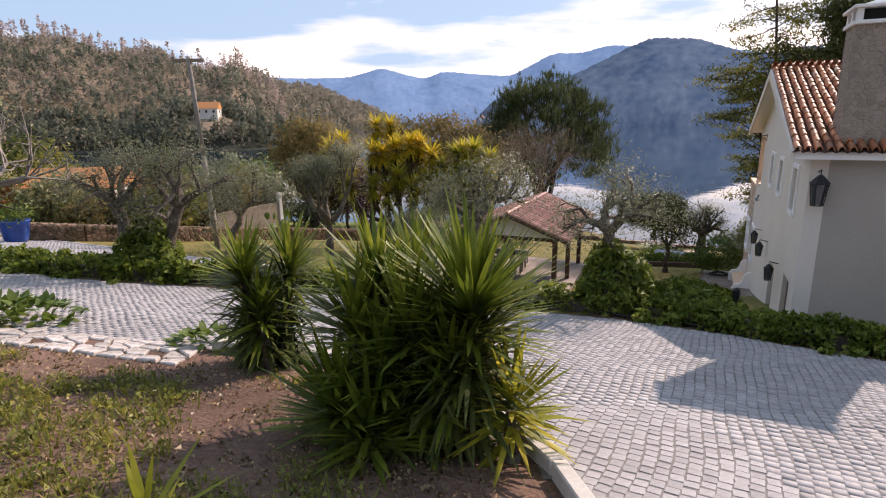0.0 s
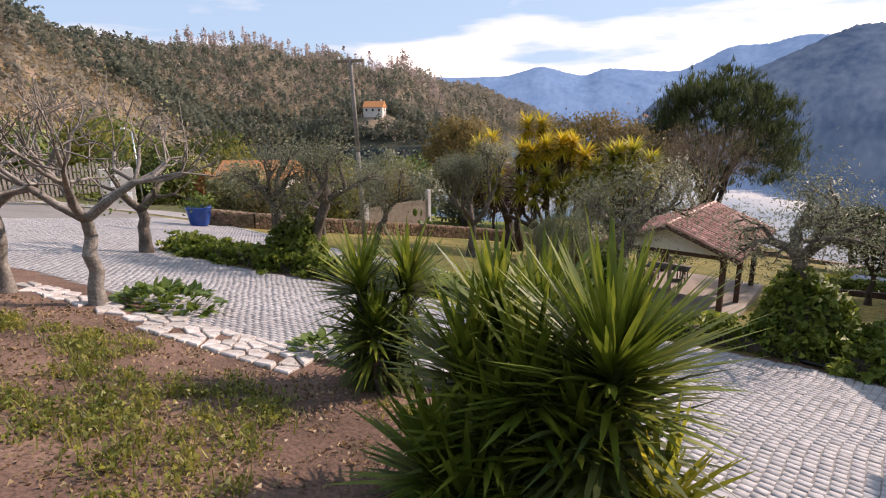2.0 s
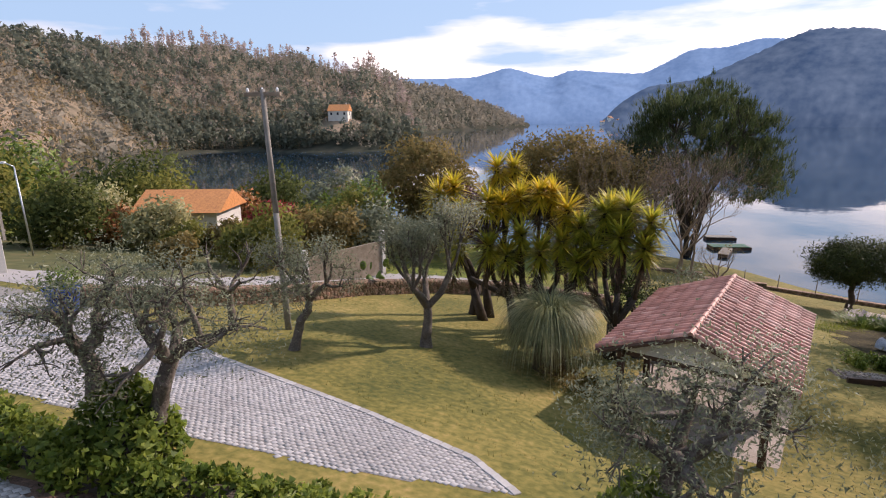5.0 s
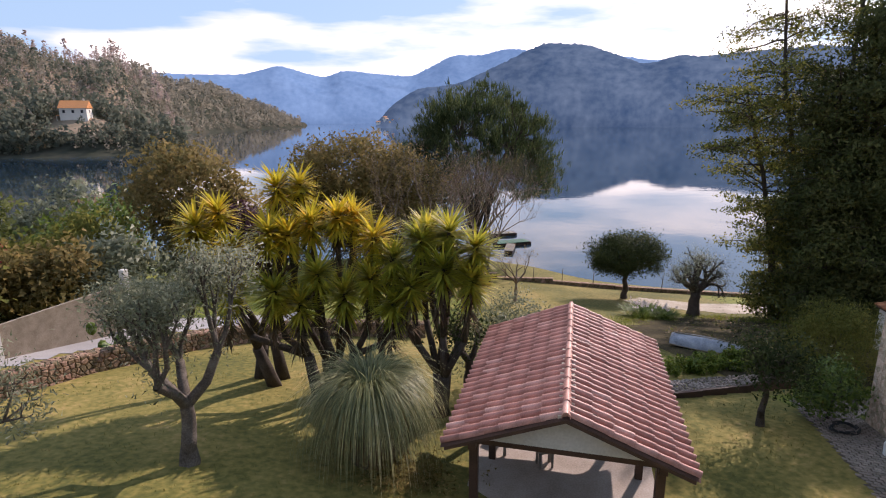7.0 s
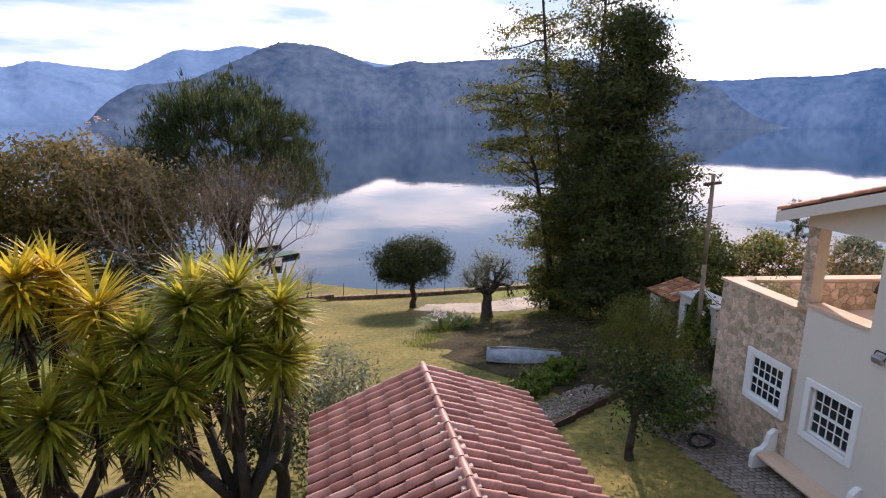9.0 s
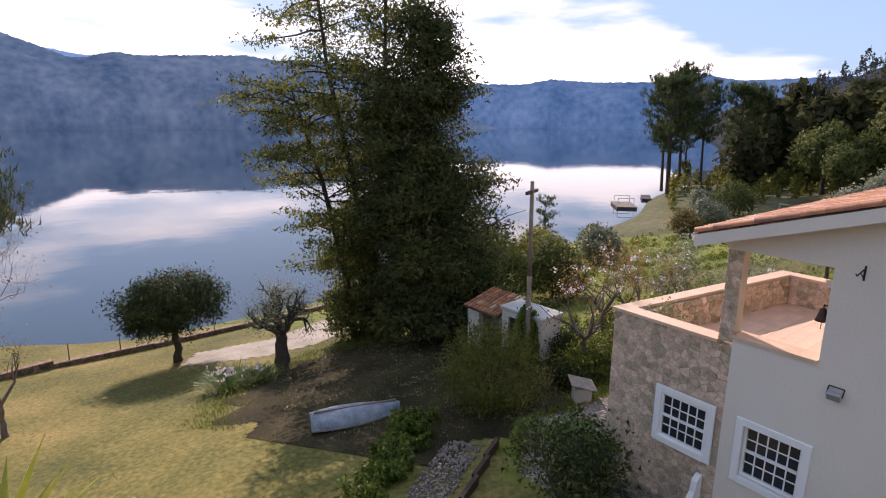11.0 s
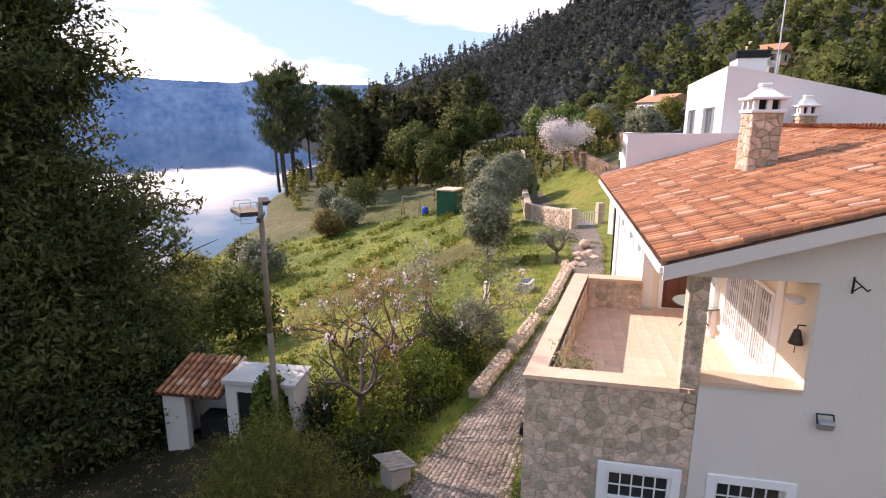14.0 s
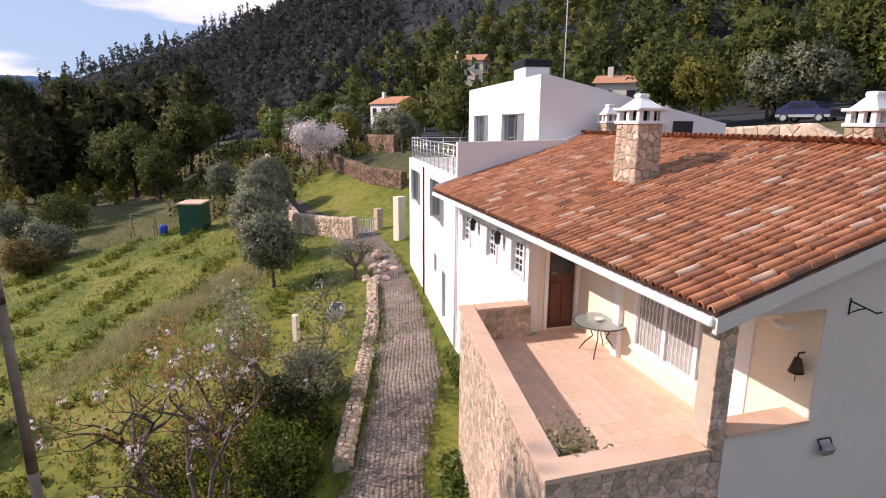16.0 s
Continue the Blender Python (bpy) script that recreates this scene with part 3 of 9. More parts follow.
def inside(poly, x, y):
    x, y = np.asarray(x, float), np.asarray(y, float)
    hit = np.zeros(x.shape, bool)
    n = len(poly)
    for i in range(n):
        (x0, y0), (x1, y1) = poly[i], poly[(i + 1) % n]
        if y0 == y1:
            continue
        hit ^= ((y0 > y) != (y1 > y)) & (x < (x1 - x0) * (y - y0) / (y1 - y0) + x0)
    return hit


def axis(lo, hi, step, out):
    a = np.arange(lo, hi + step / 2, step)
    g, d = [], step
    v = 0.0
    while v < out:
        d = min(d * 1.08, 60)
        v += d
        g.append(v)
    g = np.array(g)
    return np.concatenate([lo - g[::-1], a, hi + g])


UPPER_DRIVE = [(12, -6), (4, -4), (1.6, 0), (0.95, 2.4), (0.8, 3.6), (0.45, 4.7), (-0.3, 5.7), (-1.3, 6.2), (-3.5, 6.65), (-5.5, 6.9), (-7, 7.7), (-9.5, 8.3), (-14, 8.6), (-30, 8.0),
               (-36, 22), (-17.4, 21.6), (-14.3, 20.7), (-9.1, 18.1), (-12.4, 14.5), (-11.2, 12.6), (-7.2, 11.6), (-3.3, 11.5), (0.3, 11.1), (3.4, 10.4), (5.2, 9.4), (6.4, 8.2), (8.2, 7.2), (12, 5)]
LOWER_DRIVE = [(-14.3, 20.7), (-9.1, 18.1), (-4.5, 16.4), (-2.1, 15.3), (-1.2, 14.3), (-4.0, 13.9), (-8.2, 14.0), (-12.4, 14.5)]
PATH = [(12.2, 24.7), (15.2, 25.6), (17.6, 23.9), (20.4, 21.0), (22.9, 18.7), (27.2, 15.3), (31.6, 12.5), (37.8, 9.6), (46, 7.6), (54, 5.4), (64, 3.0), (64, 0.8), (53, 3.6), (42, 5.6), (35, 8.7), (28, 12.6), (22.0, 16.5), (18.5, 20.2), (13.2, 23.4)]
SIDE_PATH = [(12.2, 24.7), (13.2, 23.4), (11.8, 20.2), (10.0, 16.8), (8.6, 17.6), (10.4, 21.2)]

xs, ys = axis(-32, 46, 0.6, 2600), axis(-6, 58, 0.6, 2600)
X, Y = np.meshgrid(xs, ys)
Z = sheet_z(X, Y)
nx, ny = len(xs), len(ys)
GV = np.stack([X, Y, Z], -1).reshape(-1, 3)
ii, jj = np.meshgrid(np.arange(nx - 1), np.arange(ny - 1))
k0 = (jj * nx + ii).ravel()
GF = np.stack([k0, k0 + 1, k0 + nx + 1, k0 + nx], -1)
ground = leaf_part("ground", GV, GF, M_LAWN, None)
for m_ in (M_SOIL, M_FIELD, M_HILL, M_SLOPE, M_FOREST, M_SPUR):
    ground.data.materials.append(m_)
fx, fy = (X[:-1, :-1] + X[1:, 1:]).ravel() / 2, (Y[:-1, :-1] + Y[1:, 1:]).ravel() / 2
gi = np.zeros(len(fx), np.int32)
gi[(fy < 11.2 - 0.1 * fx) & (fx < 9)] = 1
gi[(fx > 12) & (fy < 25 + 0.5 * (fx - 12))] = 2
gi[(fx > 25)] = 2
gi[(fx < -16.5) & (fy > 24)] = 4
gi[(fy > 36) & (fx < 6)] = 2
gi[(fx > 66) | ((fx > 30) & (fy < -3))] = 4
gi[np.hypot(fx - 5, fy - 15) > 130] = 3
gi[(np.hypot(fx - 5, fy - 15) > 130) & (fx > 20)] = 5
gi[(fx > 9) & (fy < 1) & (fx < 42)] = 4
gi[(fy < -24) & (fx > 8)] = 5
gi[(np.hypot(fx - 5, fy - 15) > 400) & (fx < 5) & (fy - 15 > 2.8 * np.abs(fx - 5))] = 6
fz = (Z[:-1, :-1] + Z[1:, 1:]).ravel() / 2
gi[(fx < 5) & (fy > 80) & (fz < 1.5)] = 6
ground.data.polygons.foreach_set("material_index", gi)
ground.data.polygons.foreach_set("use_smooth", np.ones(len(gi), bool))
tagged(ground, "sloping garden ground of winter lawn, mulch and meadow running down to the lake", "ground", kind="structure")

wv = [(-3000, -3000, LAKE), (3000, -3000, LAKE), (3000, 3000, LAKE), (-3000, 3000, LAKE)]
lake = raw("lake", wv, [(0, 1, 2, 3)], M_WATER)
tagged(lake, "calm blue lake mirroring the bright sky and the hills", "lake", kind="structure")


def mountain(name, label, lo, hi, shore, ridge, profile, material, seed):
    """A mountainside from its shore up to its ridge and a little down behind, cut by gullies; profile: (azimuth, rise in degrees) of its ridge."""
    rows, V = 34, []
    a = np.arange(lo, hi + 0.01, 0.2)
    az_, up_ = np.array(profile).T
    crest = np.interp(a[:, None] + np.linspace(-0.7, 0.7, 7), az_, up_).mean(1)
    for k in range(rows + 3):
        f = k / rows
        r = shore + (ridge - shore) * f
        rise = ridge * np.tan(np.radians(crest)) + 8 - LAKE
        h = rise * (f ** 0.8 if f <= 1 else 1 - (f - 1) * 3)
        g = min(f, 1)
        for i, ai in enumerate(a):
            t = radians(ai)
            n1 = noise.fractal(Vector((ai * 0.13 + seed, f * 1.6, seed)), 0.6, 2.0, 5)
            gully = abs(noise.noise(Vector((ai * 0.2 + 1.6 * f + 0.9 * n1, 1.5 * f, seed + 4)))) + 0.4 * abs(noise.noise(Vector((ai * 0.5 - 1.9 * f + n1, 2.6 * f, seed + 9))))
            rr = r + 0.015 * ridge * n1 * g * (1 - g) + 0.07 * ridge * (gully - 0.25) * g * (1 - g)
            jag = 0.02 * rise[i] * noise.noise(Vector((ai * 7, seed, 0))) * g ** 8
            V.append((5 + rr * math.sin(t), 15 + rr * math.cos(t), LAKE - 2 + h[i] * (1 + 0.06 * n1 * max(0.0, 1 - f) * min(1, f * 6)) + jag))
    n = len(a)
    F = [(k * n + i, k * n + i + 1, (k + 1) * n + i + 1, (k + 1) * n + i) for k in range(rows + 2) for i in range(n - 1)]
    ob = raw(name, V, F, material, smooth=True)
    face = ob.data.uv_layers.new(name="face")
    idx = np.zeros(len(ob.data.loops), np.int32)
    ob.data.loops.foreach_get("vertex_index", idx)
    across = np.tile(np.radians(a) * ridge, rows + 3)
    face.data.foreach_set("uv", np.stack([across[idx], np.array(V)[idx, 2] * 1.4], -1).astype(np.float32).ravel())
    return tagged(ob, label, "mountain", kind="structure")


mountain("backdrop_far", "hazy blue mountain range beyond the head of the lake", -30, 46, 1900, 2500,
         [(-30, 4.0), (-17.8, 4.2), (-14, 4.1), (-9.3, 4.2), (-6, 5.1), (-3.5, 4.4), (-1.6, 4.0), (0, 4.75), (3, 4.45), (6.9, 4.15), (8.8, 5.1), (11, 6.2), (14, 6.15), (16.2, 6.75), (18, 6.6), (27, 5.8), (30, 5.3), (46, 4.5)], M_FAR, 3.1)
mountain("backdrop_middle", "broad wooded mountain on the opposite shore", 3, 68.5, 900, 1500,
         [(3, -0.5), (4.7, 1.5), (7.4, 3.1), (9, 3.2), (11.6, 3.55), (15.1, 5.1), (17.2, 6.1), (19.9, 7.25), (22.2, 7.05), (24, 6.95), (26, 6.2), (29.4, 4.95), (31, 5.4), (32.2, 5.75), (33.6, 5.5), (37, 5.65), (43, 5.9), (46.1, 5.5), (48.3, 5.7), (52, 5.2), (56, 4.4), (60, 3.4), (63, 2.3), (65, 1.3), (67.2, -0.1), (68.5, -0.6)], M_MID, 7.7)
mountain("backdrop_east", "long low haze-blue ridge closing the lake", 52, 108, 1000, 1700,
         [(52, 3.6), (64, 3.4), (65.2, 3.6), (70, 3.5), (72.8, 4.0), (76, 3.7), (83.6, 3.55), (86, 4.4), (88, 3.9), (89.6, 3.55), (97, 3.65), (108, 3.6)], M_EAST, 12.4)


# ---- masonry and roofs ----
def clip(poly, nx_, ny_, d):
    """Keep the side of a convex polygon where nx*x + ny*y <= d."""
    out = []
    for i in range(len(poly)):
        a, b = poly[i], poly[(i + 1) % len(poly)]
        fa, fb = nx_ * a[0] + ny_ * a[1] - d, nx_ * b[0] + ny_ * b[1] - d
        if fa <= 0:
            out.append(a)
        if fa * fb < 0:
            t = fa / (fa - fb)
            out.append((a[0] + t * (b[0] - a[0]), a[1] + t * (b[1] - a[1])))
    return out


def rubble(w, h, step, rng, gap=0.008, holes=()):
    """Irregular stones that fill a w x h face."""
    nu, nv = max(1, round(w / step)), max(1, round(h / (step * 0.8)))
    pts = [((i + 0.5 + rng.uniform(-0.42, 0.42)) * w / nu, (j + 0.5 + rng.uniform(-0.42, 0.42)) * h / nv) for j in range(nv) for i in range(nu)]
    P = np.array(pts)
    out = []
    for i, (px, py) in enumerate(pts):
        if any(a < px < b and c < py < d for a, b, c, d in holes):
            continue
        poly = [(max(0, px - 2 * step), max(0, py - 2 * step)), (min(w, px + 2 * step), max(0, py - 2 * step)), (min(w, px + 2 * step), min(h, py + 2 * step)), (max(0, px - 2 * step), min(h, py + 2 * step))]
        d2 = ((P - P[i]) ** 2).sum(1)
        for j in np.argsort(d2)[1:14]:
            qx, qy = pts[j]
            nx_, ny_ = qx - px, qy - py
            n = math.hypot(nx_, ny_)
            nx_, ny_ = nx_ / n, ny_ / n
            poly = clip(poly, nx_, ny_, nx_ * (px + qx) / 2 + ny_ * (py + qy) / 2 - gap / 2)
            if len(poly) < 3:
                break
        if len(poly) >= 3:
            out.append(poly)
    return out


def stone_mesh(poly, depth, rng):
    """One dressed stone on a face: outline in (x, z), proud along +y."""
    n = len(poly)
    cx, cy = sum(p[0] for p in poly) / n, sum(p[1] for p in poly) / n
    V = [(x, -0.01, z) for x, z in poly]
    V += [(cx + (x - cx) * 0.96, depth * 0.7, cy + (z - cy) * 0.96) for x, z in poly]
    V += [(cx + (x - cx) * 0.72, depth * rng.uniform(0.9, 1.25), cy + (z - cy) * 0.72) for x, z in poly]
    F = [(k * n + i, k * n + (i + 1) % n, (k + 1) * n + (i + 1) % n, (k + 1) * n + i)[::-1] for k in range(2) for i in range(n)]
    F.append(tuple(range(2 * n, 3 * n))[::-1])
    return V, F


def stone_face(parent, m, w, h, step, rng, single=False, material=None, name="stone", depth=0.016, holes=(), top=None):
    """Stones over a face placed by m (x along, y outward, z up), each a part of its own or all in one."""
    polys = rubble(w, h, step, rng, holes=holes)
    if top:
        polys = [p for p in polys if sum(z for x, z in p) / len(p) < top(sum(x for x, z in p) / len(p))]
    if single:
        for p in polys:
            ob = raw(name, *stone_mesh(p, depth, rng), M_STONE, parent)
            ob.matrix_local = m
        return
    V, F, k = [], [], 0
    for p in polys:
        v, f = stone_mesh(p, depth, rng)
        V += v
        F += [tuple(i + k for i in q) for q in f]
        k += len(v)
    ob = raw("stonework", V, F, material or M_STONES, parent)
    ob.matrix_local = m
    ob["kind"] = "stuff"
    return ob


def barrel(length, r0, r1, n=6, lift=0.0):
    """A clay barrel tile along +y, hump up, a little narrower at its upper end, its end face apart so that its rim stays crisp."""
    V, F = [], []
    ring = lambda r, yy: [(-r * math.cos(math.pi * i / n), yy, r * math.sin(math.pi * i / n) * 1.5 + (lift if yy == 0 else 0)) for i in range(n + 1)]
    m = n + 1
    V += ring(r0, 0) + ring(r1, length) + ring(r0, 0) + ring(r0 - 0.014, 0)
    for i in range(n):
        F.append((i, i + 1, m + i + 1, m + i))
        F.append((2 * m + i + 1, 2 * m + i, 3 * m + i, 3 * m + i + 1))
    return V, F


def tiled_slope(parent, m, width, run, pitch, course, rng, single, mats, r=0.09, keep=None, max_single=300):
    """Barrel tiles over a slope: m puts x along the eave, y up the slope, z outward. single(x, y) picks the pieces made as parts."""
    length = course * 1.22
    V0, F0 = barrel(length, r, r * 0.88, lift=0.012)
    me = bpy.data.meshes.new("roof_tile")
    me.from_pydata(V0, [], F0)
    me.materials.append(mats[0])
    me.polygons.foreach_set("use_smooth", [True] * len(me.polygons))
    cols, rows = int(width / pitch), int(math.ceil(run / course))
    rest, n1 = [], 0
    A0 = np.array(V0)
    for i in range(cols):
        for j in range(rows):
            x, y = (i + 0.5) * width / cols, j * course - 0.06
            if keep and not keep(x, y):
                continue
            dx, dz, tw = rng.uniform(-0.008, 0.008), rng.uniform(0, 0.012), rng.uniform(-0.02, 0.02)
            if n1 < max_single and single(x, y):
                ob = new("roof_tile", me)
                ob.parent = parent
                ob.matrix_local = m @ Matrix.Translation((x + dx, y, 0.012 + dz)) @ Matrix.Rotation(tw, 4, "Z")
                n1 += 1
            else:
                A = A0.copy()
                A[:, 0] += A[:, 1] * tw + x + dx
                A[:, 1] += y
                A[:, 2] += 0.012 + dz
                rest.append((A, np.array(F0)))
    if rest:
        V, F = merge(*rest)
        ob = leaf_part("roof_tiles", V, F, mats[1], parent)
        ob.matrix_local = m
        ob["kind"] = "stuff"
        ob.data.polygons.foreach_set("use_smooth", np.ones(len(F), bool))
    # channels between the barrels, coloured dark for the shade in the grooves
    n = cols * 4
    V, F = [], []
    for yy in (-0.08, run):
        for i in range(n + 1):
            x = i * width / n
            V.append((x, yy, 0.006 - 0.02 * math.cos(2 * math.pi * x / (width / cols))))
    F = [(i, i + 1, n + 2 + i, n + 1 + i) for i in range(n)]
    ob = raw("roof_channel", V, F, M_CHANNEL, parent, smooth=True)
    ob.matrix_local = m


def ridge_tiles(parent, m, length, mats, rng, r=0.11, course=0.36):
    """Ridge cappings along +y."""
    V0, F0 = barrel(course * 1.1, r, r * 0.95, lift=0.01)
    me = bpy.data.meshes.new("ridge_tile")
    me.from_pydata(V0, [], F0)
    me.materials.append(mats[0])
    me.polygons.foreach_set("use_smooth", [True] * len(me.polygons))
    for j in range(int(length / course)):
        ob = new("ridge_tile", me)
        ob.parent = parent
        ob.matrix_local = m @ Matrix.Translation((rng.uniform(-0.006, 0.006), j * length / int(length / course), 0))


def wall_outlines(lo, hi, z0, top, holes):
    """Pieces of a wall from lo to hi and from z0 to top(u), round rectangular holes (u0, u1, v0, v1)."""
    cuts = sorted({lo, hi, *[u for h in holes for u in h[:2] if lo < u < hi]})
    rows = sorted({z0, *[v for h in holes for v in h[2:] if v > z0]})
    out = []
    for a, b in zip(cuts, cuts[1:]):
        mid, lid = (a + b) / 2, min(top(a), top(b))
        vs = [v for v in rows if v < lid - 0.02]
        for v0, v1 in zip(vs, vs[1:] + [None]):
            m1 = (v0 + v1) / 2 if v1 is not None else (v0 + lid) / 2
            if any(h[0] < mid < h[1] and h[2] < m1 < h[3] for h in holes):
                continue
            out.append([(a, v0), (b, v0), (b, top(b)), (a, top(a))] if v1 is None else [(a, v0), (b, v0), (b, v1), (a, v1)])
    return out


def plate_x(outlines, x0, x1):
    bm = bmesh.new()
    for o in outlines:
        slab_x(bm, o, x0, x1)
    bmesh.ops.remove_doubles(bm, verts=bm.verts, dist=0.0005)
    return bm


def plate_y(outlines, y0, y1):
    bm = bmesh.new()
    for o in outlines:
        a = [bm.verts.new((u, y0, z)) for u, z in o]
        b = [bm.verts.new((u, y1, z)) for u, z in o]
        n = len(a)
        bm.faces.new(a)
        bm.faces.new(b[::-1])
        for i in range(n):
            bm.faces.new((a[i], b[i], b[(i + 1) % n], a[(i + 1) % n]))
    bmesh.ops.remove_doubles(bm, verts=bm.verts, dist=0.0005)
    return bm


def window(parent, m, w, h, cols, rows, surround=0.14, deep=0.12, glass=None, name="window", bars=0.022, label="white-framed window with small dark panes", sash=True, open_frame=False):
    """A window whose hole is w x h: surround and frame, panes and glazing bars. m: x along, y outward, z up, from the hole's lower middle."""
    bm = bmesh.new()
    s = surround
    for d in ((-w / 2 - s, -w / 2, -0.02, 0.035, -s, h + s), (w / 2, w / 2 + s, -0.02, 0.035, -s, h + s), (-w / 2, w / 2, -0.02, 0.035, h, h + s), (-w / 2, w / 2, -0.02, 0.05, -s, 0)):
        box(bm, *d, bevel=0.006)
    win = part(name, bm, M_TRIM, parent, label)
    win.matrix_local = m
    f = 0.05
    part("window_frame", boxes((-w / 2, -w / 2 + f, -deep, -deep + 0.05, 0, h), (w / 2 - f, w / 2, -deep, -deep + 0.05, 0, h), (-w / 2 + f, w / 2 - f, -deep, -deep + 0.05, 0, f), (-w / 2 + f, w / 2 - f, -deep, -deep + 0.05, h - f, h),
                                *([(-w / 2 + f, w / 2 - f, -deep, -deep + 0.06, h / 2 - 0.025, h / 2 + 0.025)] if sash else [])), M_TRIM, win)
    iw, ih = w - 2 * f, h - 2 * f
    for i in range(1, cols):
        x = -iw / 2 + iw * i / cols
        part("glazing_bar", boxes((x - bars / 2, x + bars / 2, -deep + 0.008, -deep + 0.034, f, h - f)), M_TRIM, win)
    for j in range(1, rows):
        z = f + ih * j / rows
        part("glazing_bar", boxes((-iw / 2, iw / 2, -deep + 0.006, -deep + 0.032, z - bars / 2, z + bars / 2)), M_TRIM, win)
    pw, ph = iw / cols - bars, ih / rows - bars
    first = None
    for i in range(cols):
        for j in range(rows):
            x, z = -iw / 2 + iw * (i + 0.5) / cols, f + ih * (j + 0.5) / rows
            if first is None:
                first = part("pane", boxes((-pw / 2, pw / 2, -0.004, 0.004, -ph / 2, ph / 2)), glass or M_PANE, win)
                first.location = (x, -deep + 0.012, z)
            else:
                ob = new("pane", first.data)
                ob.parent = win
                ob.location = (x, -deep + 0.012, z)
    return win


def lantern(parent, m, s=1.0, name="wall_lantern"):
    """Iron carriage lantern on a bracket: y points away from the wall."""
    segs = [((0, 0, 0.12 * s), (0, 0.2 * s, 0.16 * s), 0.012 * s, 0.012 * s), ((0, 0.2 * s, 0.16 * s), (0, 0.2 * s, 0.02 * s), 0.008 * s, 0.008 * s)]
    for a in range(6):
        t = a * math.pi / 3
        p, q = (0.11 * s * math.cos(t), 0.2 * s + 0.11 * s * math.sin(t), -0.02 * s), (0.075 * s * math.cos(t), 0.2 * s + 0.075 * s * math.sin(t), -0.32 * s)
        segs.append((p, q, 0.008 * s, 0.008 * s))
        t2 = t + math.pi / 3
        segs.append((p, (0.11 * s * math.cos(t2), 0.2 * s + 0.11 * s * math.sin(t2), -0.02 * s), 0.008 * s, 0.008 * s))
        segs.append((q, (0.075 * s * math.cos(t2), 0.2 * s + 0.075 * s * math.sin(t2), -0.32 * s), 0.008 * s, 0.008 * s))
    ob = tube_part(name, segs, M_IRON, parent, "black iron carriage lantern", 5)
    ob.matrix_local = m
    V, F = lathe([(0.13 * s, -0.02 * s), (0.06 * s, 0.06 * s), (0.02 * s, 0.1 * s)], 6)
    raw("lantern_cap", [(x, y + 0.2 * s, z) for x, y, z in V], F, M_IRON, ob)
    V, F = lathe([(0.065 * s, -0.31 * s), (0.098 * s, -0.03 * s)], 6)
    raw("lantern_glass", [(x, y + 0.2 * s, z) for x, y, z in V], F, M_PANEB, ob)
    return ob


# ---- the house ----
RNG = np.random.default_rng(11)
house = thing("house", pose(HX, HY, 0, 0, 0, HTURN), "white rendered lakeside house with terracotta roof, stone terrace and chimney", "house")
RIDGE_Y, RIDGE_Z, EAVE_Y, EAVE_Z, BACK_Y = 7.5, 7.58, 1.95, 5.84, 13.7
SL = (RIDGE_Z - EAVE_Z) / (RIDGE_Y - EAVE_Y)


def roof_z(Yh):
    return RIDGE_Z - SL * abs(Yh - RIDGE_Y)


def hx(X0, X1, Y0, Y1, z0, z1):
    return (X0, X1, -Y1, -Y0, z0, z1)


def gable_m(Yh, z):
    return Matrix.Translation((0, -Yh, z)) @ Matrix.Rotation(radians(90), 4, "Z")


def front_m(X, Yh, z):
    return Matrix.Translation((X, -Yh, z))


GW = [(3.07, 4.07, 1.20, 2.26)]
UP = [(6.8, 7.5, 4.3, 5.15), (8.9, 9.6, 4.3, 5.15), (11.4, 12.1, 4.2, 5.15)]
LOW = [(9.3, 10.2, 0.9, 2.45), (11.8, 12.7, 1.1, 2.75)]
OPENING = (2.66, 4.08, 3.93, 5.58)
holes = [(-b, -a, c, d) for a, b, c, d in GW + UP + LOW + [OPENING]]
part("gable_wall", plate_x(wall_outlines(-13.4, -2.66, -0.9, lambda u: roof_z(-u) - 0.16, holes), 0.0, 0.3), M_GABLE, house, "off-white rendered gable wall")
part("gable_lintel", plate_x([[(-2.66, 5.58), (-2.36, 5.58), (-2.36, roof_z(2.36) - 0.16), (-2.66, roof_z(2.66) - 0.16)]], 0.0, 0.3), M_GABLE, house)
# rest of the shell
part("lake_wall", plate_y(wall_outlines(6.3, 12.0, -0.6, lambda u: roof_z(2.7) - 0.1, [(6.6, 7.3, 4.3, 5.12), (8.37, 9.07, 4.3, 5.12), (10.55, 11.25, 4.3, 5.12)]), -2.98, -2.7), M_WHITE, house, "sunlit white lake front")
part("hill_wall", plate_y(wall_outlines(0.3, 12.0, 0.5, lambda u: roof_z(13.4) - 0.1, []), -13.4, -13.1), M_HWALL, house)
part("loggia_back_wall", plate_y(wall_outlines(0.012, 6.3, 2.6, lambda u: 5.7, [(1.36, 4.0, 3.45, 5.0)]), -4.27, -4.072), M_CREAM, house, "cream loggia wall")
part("loggia_end_wall", plate_x(wall_outlines(-4.072, -2.98, 2.9, lambda u: roof_z(-u) - 0.12, [(-3.98, -3.23, 3.02, 5.1)]), 6.3, 6.5), M_CREAM, house, "cream loggia wall")
part("loggia_base_wall", plate_y(wall_outlines(0.3, 6.3, -0.8, lambda u: 2.9, []), -2.98, -2.7), M_WHITE, house)
part("loggia_ceiling", boxes(hx(0.3, 6.3, 2.05, 4.07, 5.60, 5.66)), M_CREAM, house)
